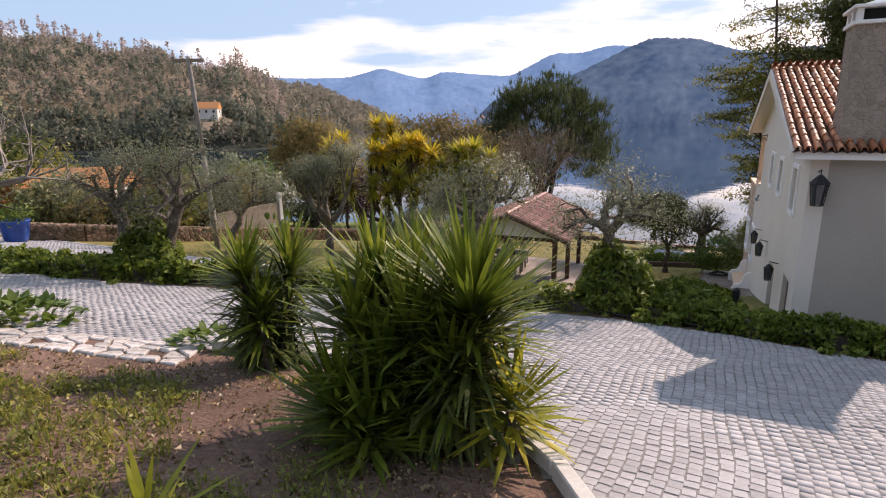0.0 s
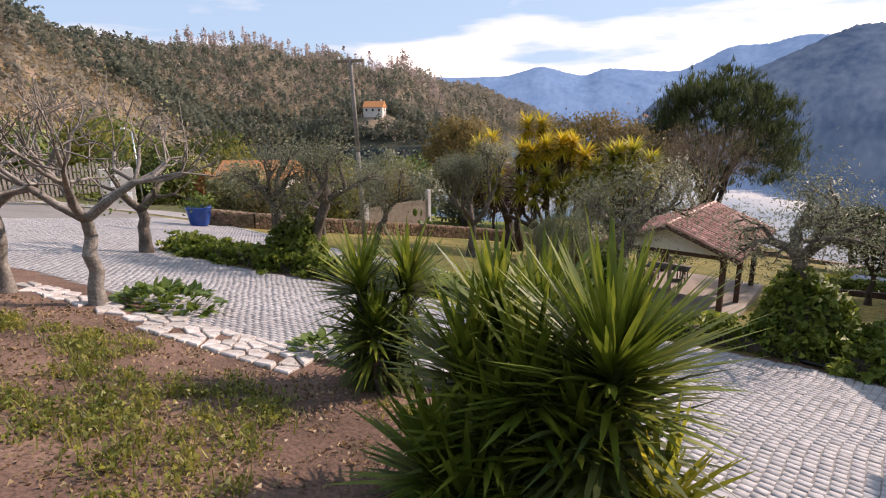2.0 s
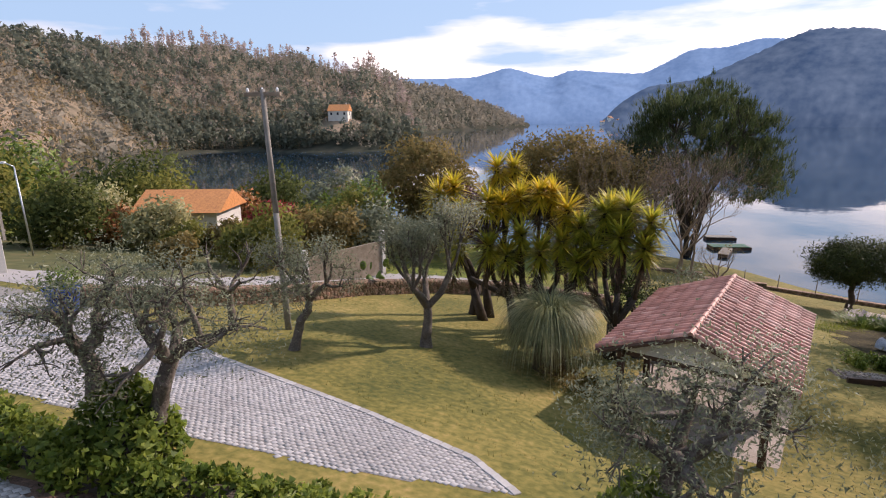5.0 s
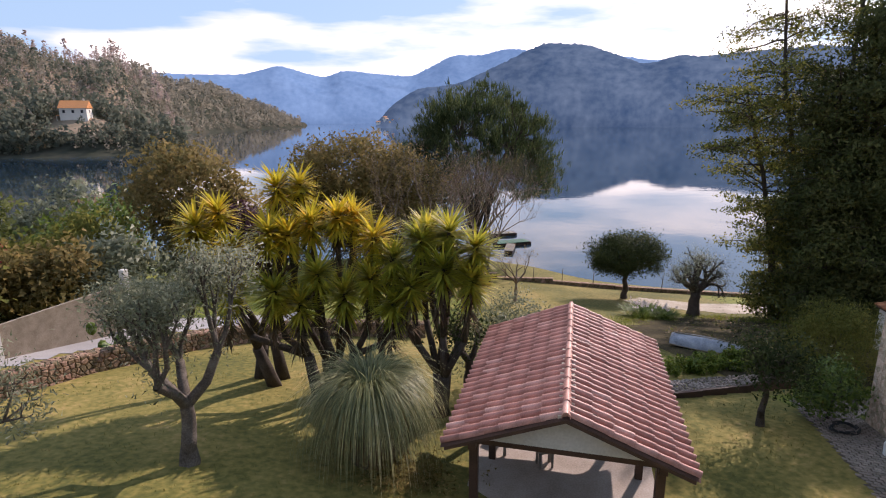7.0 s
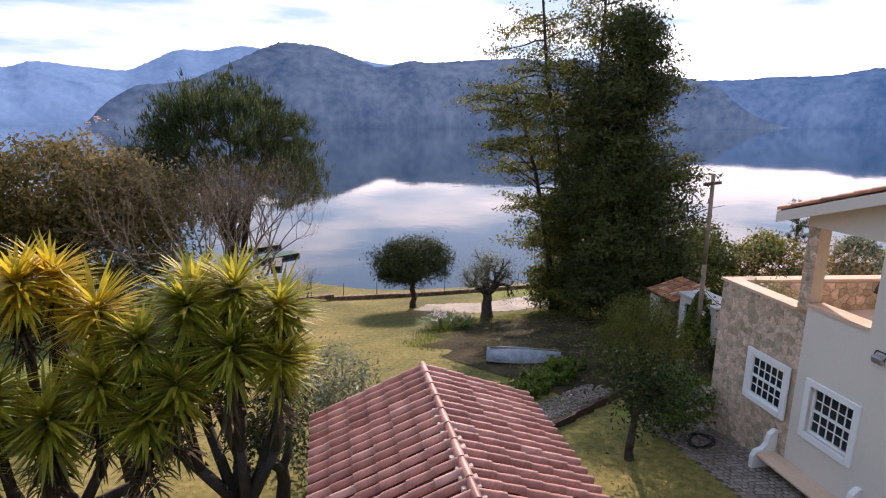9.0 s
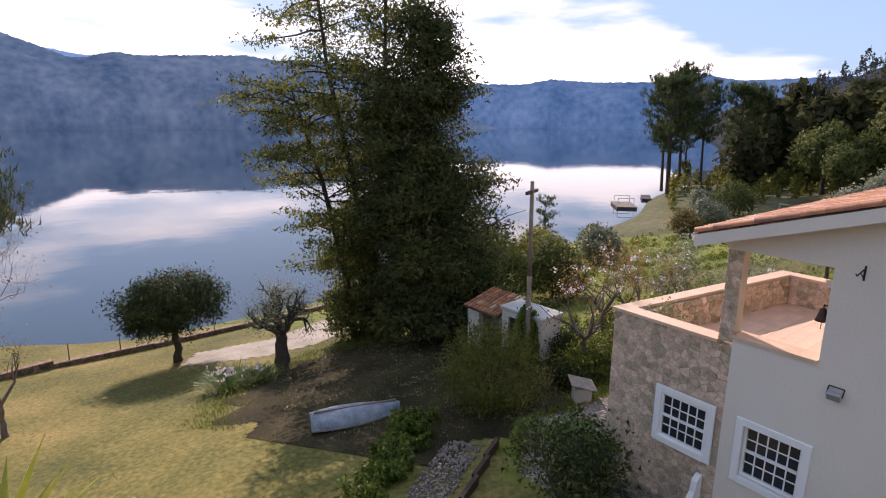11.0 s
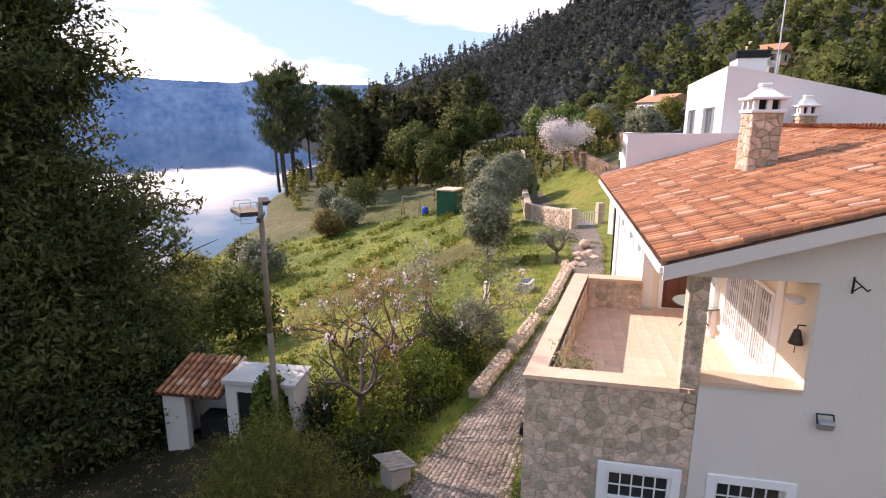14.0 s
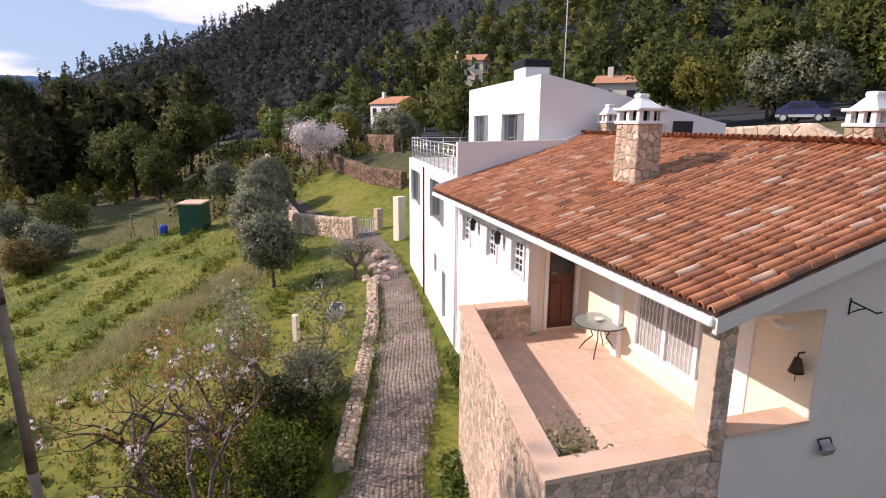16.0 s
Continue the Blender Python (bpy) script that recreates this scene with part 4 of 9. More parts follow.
# terrace
TA, TB = (0.0, 0.0), (6.4, 1.0)
bm = prism(bmesh.new(), [(0.03, -0.06), (6.36, -1.03), (6.36, -2.7), (0.03, -2.7)], -1.0, 2.97)
part("terrace_base", bm, M_MORTAR, house)
bm = bmesh.new()
prism(bm, [(0.03, -0.06), (6.36, -1.03), (6.36, -1.33), (0.34, -0.37)], 2.97, 3.72)
prism(bm, [(0.03, -0.06), (0.34, -0.37), (0.34, -2.38), (0.03, -2.38)], 2.97, 3.72)
prism(bm, [(6.06, -1.3), (6.36, -1.33), (6.36, -2.7), (6.06, -2.7)], 2.97, 3.72)
part("parapet", bm, M_MORTAR, house)
bm = bmesh.new()
prism(bm, [(-0.03, 0.0), (6.42, -0.98), (6.42, -1.35), (0.36, -0.39)], 3.72, 3.79)
prism(bm, [(-0.03, 0.0), (0.36, -0.39), (0.36, -2.38), (-0.03, -2.38)], 3.72, 3.79)
prism(bm, [(6.03, -1.33), (6.42, -1.35), (6.42, -2.66), (6.03, -2.66)], 3.722, 3.792)
part("parapet_coping", bm, M_TERRA, house, "terracotta parapet coping")
part("opening_sill", boxes(hx(-0.04, 0.36, 2.66, 4.06, 3.90, 3.96)), M_TERRA, house, "terracotta sill")
TERR = [(0.34, 0.37), (6.06, 1.30), (6.06, 2.7), (6.3, 2.98), (6.3, 4.07), (0.34, 4.07)]
part("parapet_end", boxes(hx(0.05, 0.27, 2.15, 2.655, 2.9, 3.66)), M_MORTAR, house)
part("terrace_bed", prism(bmesh.new(), [(a_, -b_) for a_, b_ in [(0.22, 0.37), *TERR[1:4], (6.3, 4.46), (0.22, 4.46)]][::-1], 2.9, 2.985), M_MORTAR, house)
# stone pillar
part("pillar_core", boxes(hx(0.02, 0.32, 2.40, 2.64, 3.79, 5.6)), M_MORTAR, house)
stone_face(house, gable_m(2.66, 3.8) @ Matrix.Translation((0, -0.02, 0)), 0.28, 1.8, 0.16, RNG)
stone_face(house, front_m(0.0, 2.42, 3.8), 0.34, 1.8, 0.16, RNG)
# windows
for a, b, c, d in GW:
    window(house, gable_m((a + b) / 2, c), b - a, d - c, 5, 4)
for a, b, c, d in UP:
    window(house, gable_m((a + b) / 2, c), b - a, d - c, 2, 3, surround=0.1, glass=M_PANEB, label="white-framed casement window")
for a, b, c, d in LOW:
    dr = part("door", boxes((-(b - a) / 2, (b - a) / 2, -0.16, -0.1, 0, d - c), bevel=0.01), M_DWOOD, house, "dark wooden door")
    dr.matrix_local = gable_m((a + b) / 2, c)
window(house, gable_m(1.90, 1.28) @ Matrix.Translation((0, 0.045, 0)), 1.0, 1.0, 5, 4, deep=0.05)
for x in (6.95, 8.72, 10.9):
    window(house, front_m(x, 2.7, 4.3), 0.7, 0.82, 3, 4, surround=0.09)
# gable stones last of this wall, with the window left free
window_hole = (2.66 - 2.55, 2.66 - 1.25, 1.15 + 0.9, 2.42 + 0.9)
# loggia joinery
dm = Matrix.Translation((6.3, -3.605, 3.0)) @ Matrix.Rotation(radians(90), 4, "Z")
door = part("front_door", boxes((-0.36, 0.36, -0.1, -0.05, 0, 2.05), bevel=0.008), M_DOOR, house, "red-brown panelled wooden door")
door.matrix_local = dm
part("door_panel", boxes((-0.28, -0.03, -0.05, -0.03, 0.15, 1.2), (0.03, 0.28, -0.05, -0.03, 0.15, 1.2), bevel=0.008), M_DOOR, door)
part("door_glazing", boxes((-0.26, -0.02, -0.055, -0.045, 1.4, 1.6), (0.02, 0.26, -0.055, -0.045, 1.4, 1.6), (-0.26, -0.02, -0.055, -0.045, 1.63, 1.83), (0.02, 0.26, -0.055, -0.045, 1.63, 1.83)), M_PANEB, door)
fr = part("door_frame", boxes((-0.47, -0.37, -0.05, 0.03, 0, 2.16), (0.37, 0.47, -0.05, 0.03, 0, 2.16), (-0.37, 0.37, -0.05, 0.03, 2.05, 2.16)), M_TRIM, house, "white door frame")
fr.matrix_local = dm
lf = part("loggia_window", boxes((1.36, 4.0, -4.075, -3.975, 3.40, 3.448)), M_TRIM, house, "wide white loggia window with curly grilles")
part("bottom_rail", boxes((1.4, 3.9, -4.133, -4.037, 3.45, 3.52)), M_TRIM, lf)
part("top_rail", boxes((1.4, 3.9, -4.133, -4.037, 4.93, 5.0)), M_TRIM, lf)
for x in (1.365, 2.15, 3.0, 3.9):
    part("mullion", boxes((x, x + 0.1, -4.135, -4.035, 3.45, 5.0)), M_TRIM, lf)
part("loggia_pilaster", boxes((1.06, 1.355, -4.115, -4.045, 2.99, 5.6)), M_TRIM, house)
for x in (1.4, 2.25, 3.1):
    part("pane", boxes((x, x + 0.8, -4.115, -4.105, 3.52, 4.93)), M_PALEPANE, lf)
    segs = []
    for i in range(7):
        xx = x + 0.06 + 0.113 * i
        segs.append(((xx, -4.025, 3.55), (xx, -4.025, 4.92), 0.008, 0.008))
        for zz in (3.75, 4.05, 4.35, 4.65):
            segs.append(((xx, -4.025, zz), (xx + 0.055, -4.025, zz + 0.1), 0.006, 0.006))
            segs.append(((xx + 0.055, -4.025, zz + 0.1), (xx + 0.0, -4.025, zz + 0.18), 0.006, 0.006))
    tube_part("window_grille", segs, M_TRIM, lf, sides=4)
part("loggia_pilaster", boxes((4.4, 4.62, -4.095, -3.955, 2.99, 5.6), bevel=0.006), M_TRIM, house)
# roof
part("roof_deck", plate_x([[(-RIDGE_Y, RIDGE_Z - 0.16), (-EAVE_Y, EAVE_Z - 0.16), (-EAVE_Y, EAVE_Z - 0.02), (-RIDGE_Y, RIDGE_Z - 0.02)], [(-BACK_Y, roof_z(BACK_Y) - 0.16), (-RIDGE_Y, RIDGE_Z - 0.16), (-RIDGE_Y, RIDGE_Z - 0.02), (-BACK_Y, roof_z(BACK_Y) - 0.02)]], -0.33, 12.0), M_WHITE, house)
part("bargeboard", plate_x([[(-RIDGE_Y, RIDGE_Z - 0.24), (-EAVE_Y + 0.04, EAVE_Z - 0.25), (-EAVE_Y + 0.04, EAVE_Z - 0.03), (-RIDGE_Y, RIDGE_Z - 0.02)], [(-BACK_Y, roof_z(BACK_Y) - 0.24), (-RIDGE_Y, RIDGE_Z - 0.24), (-RIDGE_Y, RIDGE_Z), (-BACK_Y, roof_z(BACK_Y))]], -0.40, -0.332), M_GABLE, house, "off-white verge board")
V, F = [], []
for X in (-0.38, 12.0):
    for i in range(7):
        a = math.pi * i / 6
        V.append((X, -EAVE_Y + 0.08 - 0.07 * math.cos(a), EAVE_Z - 0.09 - 0.07 * math.sin(a)))
F = [(i, i + 1, 8 + i, 7 + i) for i in range(6)]
part("gutter", boxes((-0.36, 12.0, -EAVE_Y + 0.005, -EAVE_Y + 0.10, EAVE_Z - 0.17, EAVE_Z - 0.05), bevel=0.02), M_WHITE, house, "white eaves gutter")
ang = math.atan(SL)
lake_slope = Matrix.Translation((12.0, -EAVE_Y, EAVE_Z)) @ Matrix.Rotation(math.pi, 4, "Z") @ Matrix.Rotation(ang, 4, "X")
hill_slope = Matrix.Translation((-0.38, -BACK_Y, roof_z(BACK_Y))) @ Matrix.Rotation(ang, 4, "X")
run = (RIDGE_Y - EAVE_Y) / math.cos(ang)
run2 = (BACK_Y - RIDGE_Y) / math.cos(ang)
ridge_tiles(house, Matrix.Translation((0, -RIDGE_Y, RIDGE_Z - 0.02)) @ Matrix.Rotation(radians(-90), 4, "Z") @ Matrix.Translation((0, -0.38, 0)), 12.3, (M_TILE, M_TILES), RNG, 0.1, 0.4)
# chimneys
def chimney(X0, X1, Y0, Y1, zb, zs, label, step=0.2, stone=None):
    w, d = X1 - X0, Y1 - Y0
    ch = part("chimney", boxes(hx(X0 + 0.02, X1 - 0.02, Y0 + 0.02, Y1 - 0.02, zb, zs)), M_MORTAR, house, label)
    h = zs - zb
    stone_face(ch, Matrix.Translation((X0 + 0.02, -Y1, zb)) @ Matrix.Rotation(radians(90), 4, "Z"), d, h, step, RNG, material=stone, depth=0.03 if stone is None else 0.014)
    stone_face(ch, Matrix.Translation((X1, -Y0 - 0.02, zb)) @ Matrix.Rotation(radians(0), 4, "Z") @ Matrix.Translation((-w, 0, 0)), w, h, step, RNG, material=stone, depth=0.03 if stone is None else 0.014)
    stone_face(ch, Matrix.Translation((X1, -Y1 + 0.02, zb)) @ Matrix.Rotation(math.pi, 4, "Z"), w, h, step, RNG, material=stone, depth=0.03 if stone is None else 0.014)
    stone_face(ch, Matrix.Translation((X1 - 0.02, -Y0, zb)) @ Matrix.Rotation(radians(-90), 4, "Z"), d, h, step, RNG, material=stone, depth=0.03 if stone is None else 0.014)
    bm = bmesh.new()
    e = 0.05
    box(bm, *hx(X0 - e, X1 + e, Y0 - e, Y1 + e, zs, zs + 0.07), bevel=0.01)
    for xx in (X0 - 0.01, (X0 + X1) / 2 - 0.05, X1 - 0.09):
        for yy in (Y0 - 0.01, Y1 - 0.09):
            box(bm, *hx(xx, xx + 0.1, yy, yy + 0.1, zs + 0.07, zs + 0.28))
    for yy in ((Y0 + Y1) / 2 - 0.05,):
        for xx in (X0 - 0.01, X1 - 0.09):
            box(bm, *hx(xx, xx + 0.1, yy, yy + 0.1, zs + 0.07, zs + 0.28))
    box(bm, *hx(X0 - e - 0.03, X1 + e + 0.03, Y0 - e - 0.03, Y1 + e + 0.03, zs + 0.28, zs + 0.34), bevel=0.012)
    cx, cy = (X0 + X1) / 2, -(Y0 + Y1) / 2
    ge = bmesh.ops.create_cone(bm, cap_ends=True, segments=4, radius1=0.70 * max(w, d) * 0.95, radius2=0.13, depth=0.22)["verts"]
    bmesh.ops.rotate(bm, cent=(0, 0, 0), matrix=Matrix.Rotation(radians(45), 3, "Z"), verts=ge)
    bmesh.ops.scale(bm, vec=(1, d / w if d < w else 1, 1), verts=ge)
    bmesh.ops.translate(bm, vec=(cx, cy, zs + 0.45), verts=ge)
    box(bm, cx - 0.12, cx + 0.12, cy - 0.12, cy + 0.12, zs + 0.55, zs + 0.64, bevel=0.02)
    part("chimney_cap", bm, M_WHITE, ch, "white plastered chimney cap")
    part("chimney_flue", boxes(hx(X0 + 0.1, X1 - 0.1, Y0 + 0.1, Y1 - 0.1, zs + 0.07, zs + 0.27)), M_DARK, ch)


chimney(4.95, 5.75, 4.45, 5.05, 6.5, 7.98, "tall rubble-stone chimney with white cap")
chimney(0.4, 1.9, 12.5, 13.35, 4.9, 7.9, "broad grey-brown stone chimney beside the eaves", 0.13, M_RUBBLE)
chimney(2.3, 2.85, 7.5, 8.05, 7.2, 7.95, "small pale stone chimney on the ridge")
chimney(11.42, 11.92, 7.8, 8.3, 7.2, 8.0, "small stone chimney with white cap")
# white modern wing
WT = 6.22
wx0, wy0 = hw(12.0, 2.7)
wing = thing("white_house", pose(wx0, wy0, 0, 0, 0, -30.0) @ Matrix.Translation((-12.0, 2.7, 0)), "smooth white modern house with roof terrace and upper storey", "house")
part("wing_front_wall", plate_y(wall_outlines(12.02, 23.2, -0.4, lambda u: WT, [(14.1, 17.1, 4.1, 5.75), (19.6, 22.5, 4.1, 5.7), (13.7, 14.4, 0.55, 2.45), (15.5, 16.0, 2.0, 2.75), (18.6, 19.0, 2.0, 2.75)]), -2.98, -2.7), M_WHITE, wing, "smooth white wing wall")
part("wing_far_wall", boxes(hx(22.9, 23.2, 2.98, 12, -0.4, WT)), M_WHITE, wing)
part("wing_deck", boxes(hx(12.02, 22.9, 2.98, 7.0, WT - 0.2, WT - 0.02)), M_CONC, wing)
part("wing_side_parapet", plate_x([[(-6.6, 5.6), (-2.72, 5.6), (-2.72, 7.38), (-6.6, 7.46)]], 12.02, 12.2), M_WHITE, wing, "white roof-terrace parapet")
part("roof_verge", plate_x([[(-9.5, roof_z(9.5) - 0.1), (-RIDGE_Y, RIDGE_Z - 0.1), (-EAVE_Y, EAVE_Z - 0.15), (-EAVE_Y, EAVE_Z + 0.16), (-RIDGE_Y, RIDGE_Z + 0.2), (-9.5, roof_z(9.5) + 0.2)]], 12.002, 12.018), M_WHITE, house)

part("tower_front_wall", plate_y(wall_outlines(12.7, 22.6, 5.9, lambda u: 9.62, [(14.2, 17.0, 6.9, 8.35), (19.0, 21.6, 6.9, 8.35)]), -6.0, -5.75), M_WHITE, wing, "white upper storey")
part("side_window", boxes(hx(12.66, 12.72, 10.9, 11.7, 7.0, 8.1)), M_PANE, wing, "dark square doorway")
for k in range(4):
    part("lattice_bar", boxes(hx(12.64, 12.69, 10.45, 10.75, 7.2 + 0.24 * k, 7.26 + 0.24 * k)), M_TRIM, wing)
for k in range(3):
    part("lattice_bar", boxes(hx(12.63, 12.655, 10.45 + 0.13 * k, 10.49 + 0.13 * k, 7.1, 8.05)), M_TRIM, wing)
part("tower_side_wall", plate_x([[(-13.1, 5.0), (-6.0, 5.0), (-6.0, 9.62), (-13.1, 8.02)]], 12.7, 12.95), M_WHITE, wing, "white wall with a falling roofline")
part("tower_roof", plate_x([[(-13.1, 7.86), (-6.0, 9.45), (-6.0, 9.56), (-13.1, 7.98)]], 12.95, 22.6), M_CONC, wing)
part("tower_far_wall", plate_x([[(-13.1, 5.0), (-6.0, 5.0), (-6.0, 9.62), (-13.1, 8.02)]], 22.6, 22.85), M_WHITE, wing)
part("tower_rear_wall", boxes(hx(12.95, 22.6, 12.82, 13.07, -0.4, 7.84)), M_WHITE, wing)
part("roof_vent_box", boxes(hx(17.5, 19.0, 6.9, 8.0, 9.2, 10.35), bevel=0.02), M_WHITE, wing, "white rooftop chimney box")
part("vent_cowl", boxes(hx(17.4, 19.1, 6.8, 8.1, 10.35, 10.65), bevel=0.05), M_IRON, wing)
tube_part("antenna_mast", [((16.0, -8.0, 9.2), (16.0, -8.0, 13.2), 0.03, 0.02), ((15.6, -8, 12.9), (16.4, -8, 12.9), 0.015, 0.015), ((15.7, -8, 12.6), (16.3, -8, 12.6), 0.012, 0.012), ((15.6, -8.3, 12.9), (15.6, -7.7, 12.9), 0.012, 0.012), ((16.4, -8.3, 12.9), (16.4, -7.7, 12.9), 0.012, 0.012)], M_STEEL, wing, "television aerial", 5)
for X0, X1, zb, zt, Yw in ((14.1, 17.1, 4.1, 5.75, 2.7), (19.6, 22.5, 4.1, 5.7, 2.7), (14.2, 17.0, 6.9, 8.35, 5.75), (19.0, 21.6, 6.9, 8.35, 5.75)):
    w = X1 - X0
    wi = part("sliding_window", boxes((X0, X0 + 0.07, -Yw - 0.2, -Yw - 0.12, zb, zt), (X1 - 0.07, X1, -Yw - 0.2, -Yw - 0.12, zb, zt), (X0 + 0.07, X1 - 0.07, -Yw - 0.2, -Yw - 0.12, zt - 0.07, zt), (X0 + 0.07, X1 - 0.07, -Yw - 0.2, -Yw - 0.12, zb, zb + 0.07), ((X0 + X1) / 2 - 0.04, (X0 + X1) / 2 + 0.04, -Yw - 0.2, -Yw - 0.12, zb + 0.07, zt - 0.07)), M_CARS, wing, "wide grey aluminium sliding window")
    part("pane", boxes((X0 + 0.07, X1 - 0.07, -Yw - 0.17, -Yw - 0.155, zb + 0.07, zt - 0.07)), M_PANEB, wi)
    part("shutter", boxes((X0 + 0.1, X0 + 0.1 + w * 0.3, -Yw - 0.1, -Yw - 0.05, zb + 0.02, zt - 0.02)), M_CARS, wi)
for X0, X1, zb, zt in ((13.7, 14.4, 0.55, 2.45), (15.5, 16.0, 2.0, 2.75), (18.6, 19.0, 2.0, 2.75)):
    part("service_door" if zb < 1 else "small_window", boxes((X0, X1, -2.9, -2.84, zb, zt)), M_CARS if zb < 1 else M_PANEB, wing, "grey metal door" if zb < 1 else "small grey window")
rail = tube_part("roof_terrace_railing", [((12.2, -2.85, 6.3), (23.1, -2.85, 6.3), 0.018, 0.018), ((23.1, -2.85, 6.3), (23.1, -5.7, 6.3), 0.018, 0.018)], M_STEEL, wing, "stainless roof-terrace railing", 6)
for X in np.arange(12.3, 23.2, 0.9):
    tube_part("rail_post", [((X, -2.85, WT - 0.05), (X, -2.85, 7.22), 0.022, 0.022)], M_STEEL, rail)
for Yh in np.arange(3.6, 5.8, 0.9):
    tube_part("rail_post", [((23.1, -Yh, WT - 0.05), (23.1, -Yh, 7.22), 0.022, 0.022)], M_STEEL, rail)
for z in (6.45, 6.65, 6.85, 7.05, 7.24):
    tube_part("rail_bar", [((12.2, -2.85, z), (23.1, -2.85, z), 0.022 if z > 7.1 else 0.012, 0.022 if z > 7.1 else 0.012), ((23.1, -2.85, z), (23.1, -5.7, z), 0.02 if z > 7.1 else 0.012, 0.02 if z > 7.1 else 0.012)], M_STEEL, rail, sides=6)
tube_part("drainpipe", [((11.9, -2.64, 5.7), (11.9, -2.64, 0.3), 0.04, 0.04)], M_WHITE, house, "white drainpipe")
tube_part("drainpipe", [((18.3, -2.64, 6.1), (18.3, -2.64, 0.2), 0.04, 0.04)], M_IRON, wing, "dark drainpipe")
# fittings
for x in (7.9, 9.85):
    lantern(house, front_m(x, 2.7, 5.15), 0.85)
lantern(house, Matrix.Translation((0.14, -13.4, 5.05)) @ Matrix.Rotation(math.pi, 4, "Z"), 1.4)
for Yh in (6.3, 8.1, 10.85):
    lantern(house, gable_m(Yh, 2.6), 1.0)
sp = part("floodlight", boxes((-0.13, 0.13, 0.08, 0.2, -0.1, 0.08), bevel=0.015), M_CARS, house, "silver floodlight on an iron bracket")
sp.matrix_local = gable_m(4.4, 3.52) @ Matrix.Rotation(radians(-20), 4, "X") @ Matrix.Scale(0.8, 4)
tube_part("floodlight_bracket", [((-0.14, 0, 0.12), (-0.14, 0.14, 0.0), 0.014, 0.014), ((0.14, 0, 0.12), (0.14, 0.14, 0.0), 0.014, 0.014), ((-0.14, 0.0, 0.12), (0.14, 0.0, 0.12), 0.014, 0.014)], M_IRON, sp, sides=5)
segs = [((0, 0, -0.12), (0, 0, 0.12), 0.016, 0.016), ((0, 0, 0.08), (0, 0.36, 0.02), 0.012, 0.012), ((0, 0.36, 0.02), (0, 0.42, 0.06), 0.012, 0.01), ((0, 0, -0.1), (0, 0.14, 0.0), 0.01, 0.01), ((0, 0.14, 0.0), (0, 0.22, 0.04), 0.01, 0.01)]
br = tube_part("iron_bracket", segs, M_IRON, house, "curled black iron hanging bracket", 5)
br.matrix_local = gable_m(4.48, 5.58) @ Matrix.Rotation(radians(0), 4, "Z")
bell = raw("bell", *lathe([(0.10, -0.2), (0.085, -0.16), (0.06, -0.06), (0.045, 0.0), (0.01, 0.02)], 14), M_BELL, house, "small bronze wall bell", True)
bell.matrix_local = Matrix.Translation((0.2, -3.96, 4.80)) @ Matrix.Scale(1.05, 4)
tube_part("bell_arm", [((0.0, -0.1, 0.07), (0.0, 0.0, 0.07), 0.012, 0.012), ((0, 0, 0.07), (0, 0, 0.0), 0.01, 0.01)], M_IRON, bell, sides=5)
tube_part("bell_cord", [((0, 0, -0.2), (0, 0, -0.34), 0.006, 0.006)], M_IRON, bell, sides=5)
sc = raw("wall_sconce", *lathe([(0.03, -0.1), (0.12, -0.06), (0.16, 0.02), (0.15, 0.02)], 14), M_TRIM, house, "white half-bowl wall lamp", True)
sc.matrix_local = Matrix.Translation((0.5, -3.99, 5.2))
# built-in bench under the windows
bm = bmesh.new()
box(bm, *hx(-0.5, 0.0, 2.35, 4.45, 0.22, 0.30), bevel=0.02)
bench = part("garden_bench", bm, M_TERRA, house, "built-in bench with terracotta seat and white scrolled arms")
for Yh in (2.3, 4.4):
    bm = bmesh.new()
    a = [bm.verts.new((x, -Yh, z)) for x, z in ((0, -0.5), (-0.55, -0.5), (-0.58, 0.2), (-0.5, 0.34), (-0.34, 0.38), (-0.24, 0.5), (-0.2, 0.72), (-0.08, 0.82), (0, 0.82))]
    b = [bm.verts.new((v.co.x, v.co.y - 0.12, v.co.z)) for v in a]
    bm.faces.new(a)
    bm.faces.new(b[::-1])
    for i in range(len(a)):
        bm.faces.new((a[i], b[i], b[(i + 1) % len(a)], a[(i + 1) % len(a)]))
    part("bench_arm", bm, M_WHITE, bench, "white plastered scroll arm")

# round glass table on the terrace
tx, ty = hw(4.75, 3.75)
table = thing("terrace_table", pose(tx, ty, 2.99, 0, 0, 20), "round glass-topped table with curved dark metal legs", "table")
raw("tabletop", *lathe([(0.0, 0.72), (0.56, 0.72), (0.565, 0.73), (0.56, 0.74), (0.0, 0.74)], 32), M_TABLEGLASS, table, "greenish glass tabletop")
tube_part("rim", [((0.57 * math.cos(a), 0.57 * math.sin(a), 0.73), (0.57 * math.cos(a + 0.262), 0.57 * math.sin(a + 0.262), 0.73), 0.014, 0.014) for a in np.arange(0, 6.28, 0.2618)], M_IRON, table, sides=5)
for k in range(4):
    a = k * math.pi / 2
    pts = [(0.14, 0.70), (0.2, 0.5), (0.14, 0.38), (0.3, 0.22), (0.44, 0.0)]
    tube_part("leg", [((p[0] * math.cos(a), p[0] * math.sin(a), p[1]), (q[0] * math.cos(a), q[0] * math.sin(a), q[1]), 0.014, 0.014) for p, q in zip(pts, pts[1:])], M_IRON, table, sides=5)
bowl = thing("bowl", pose(tx + 0.05, ty, 3.73), "small white bowl on the glass table", "bowl")
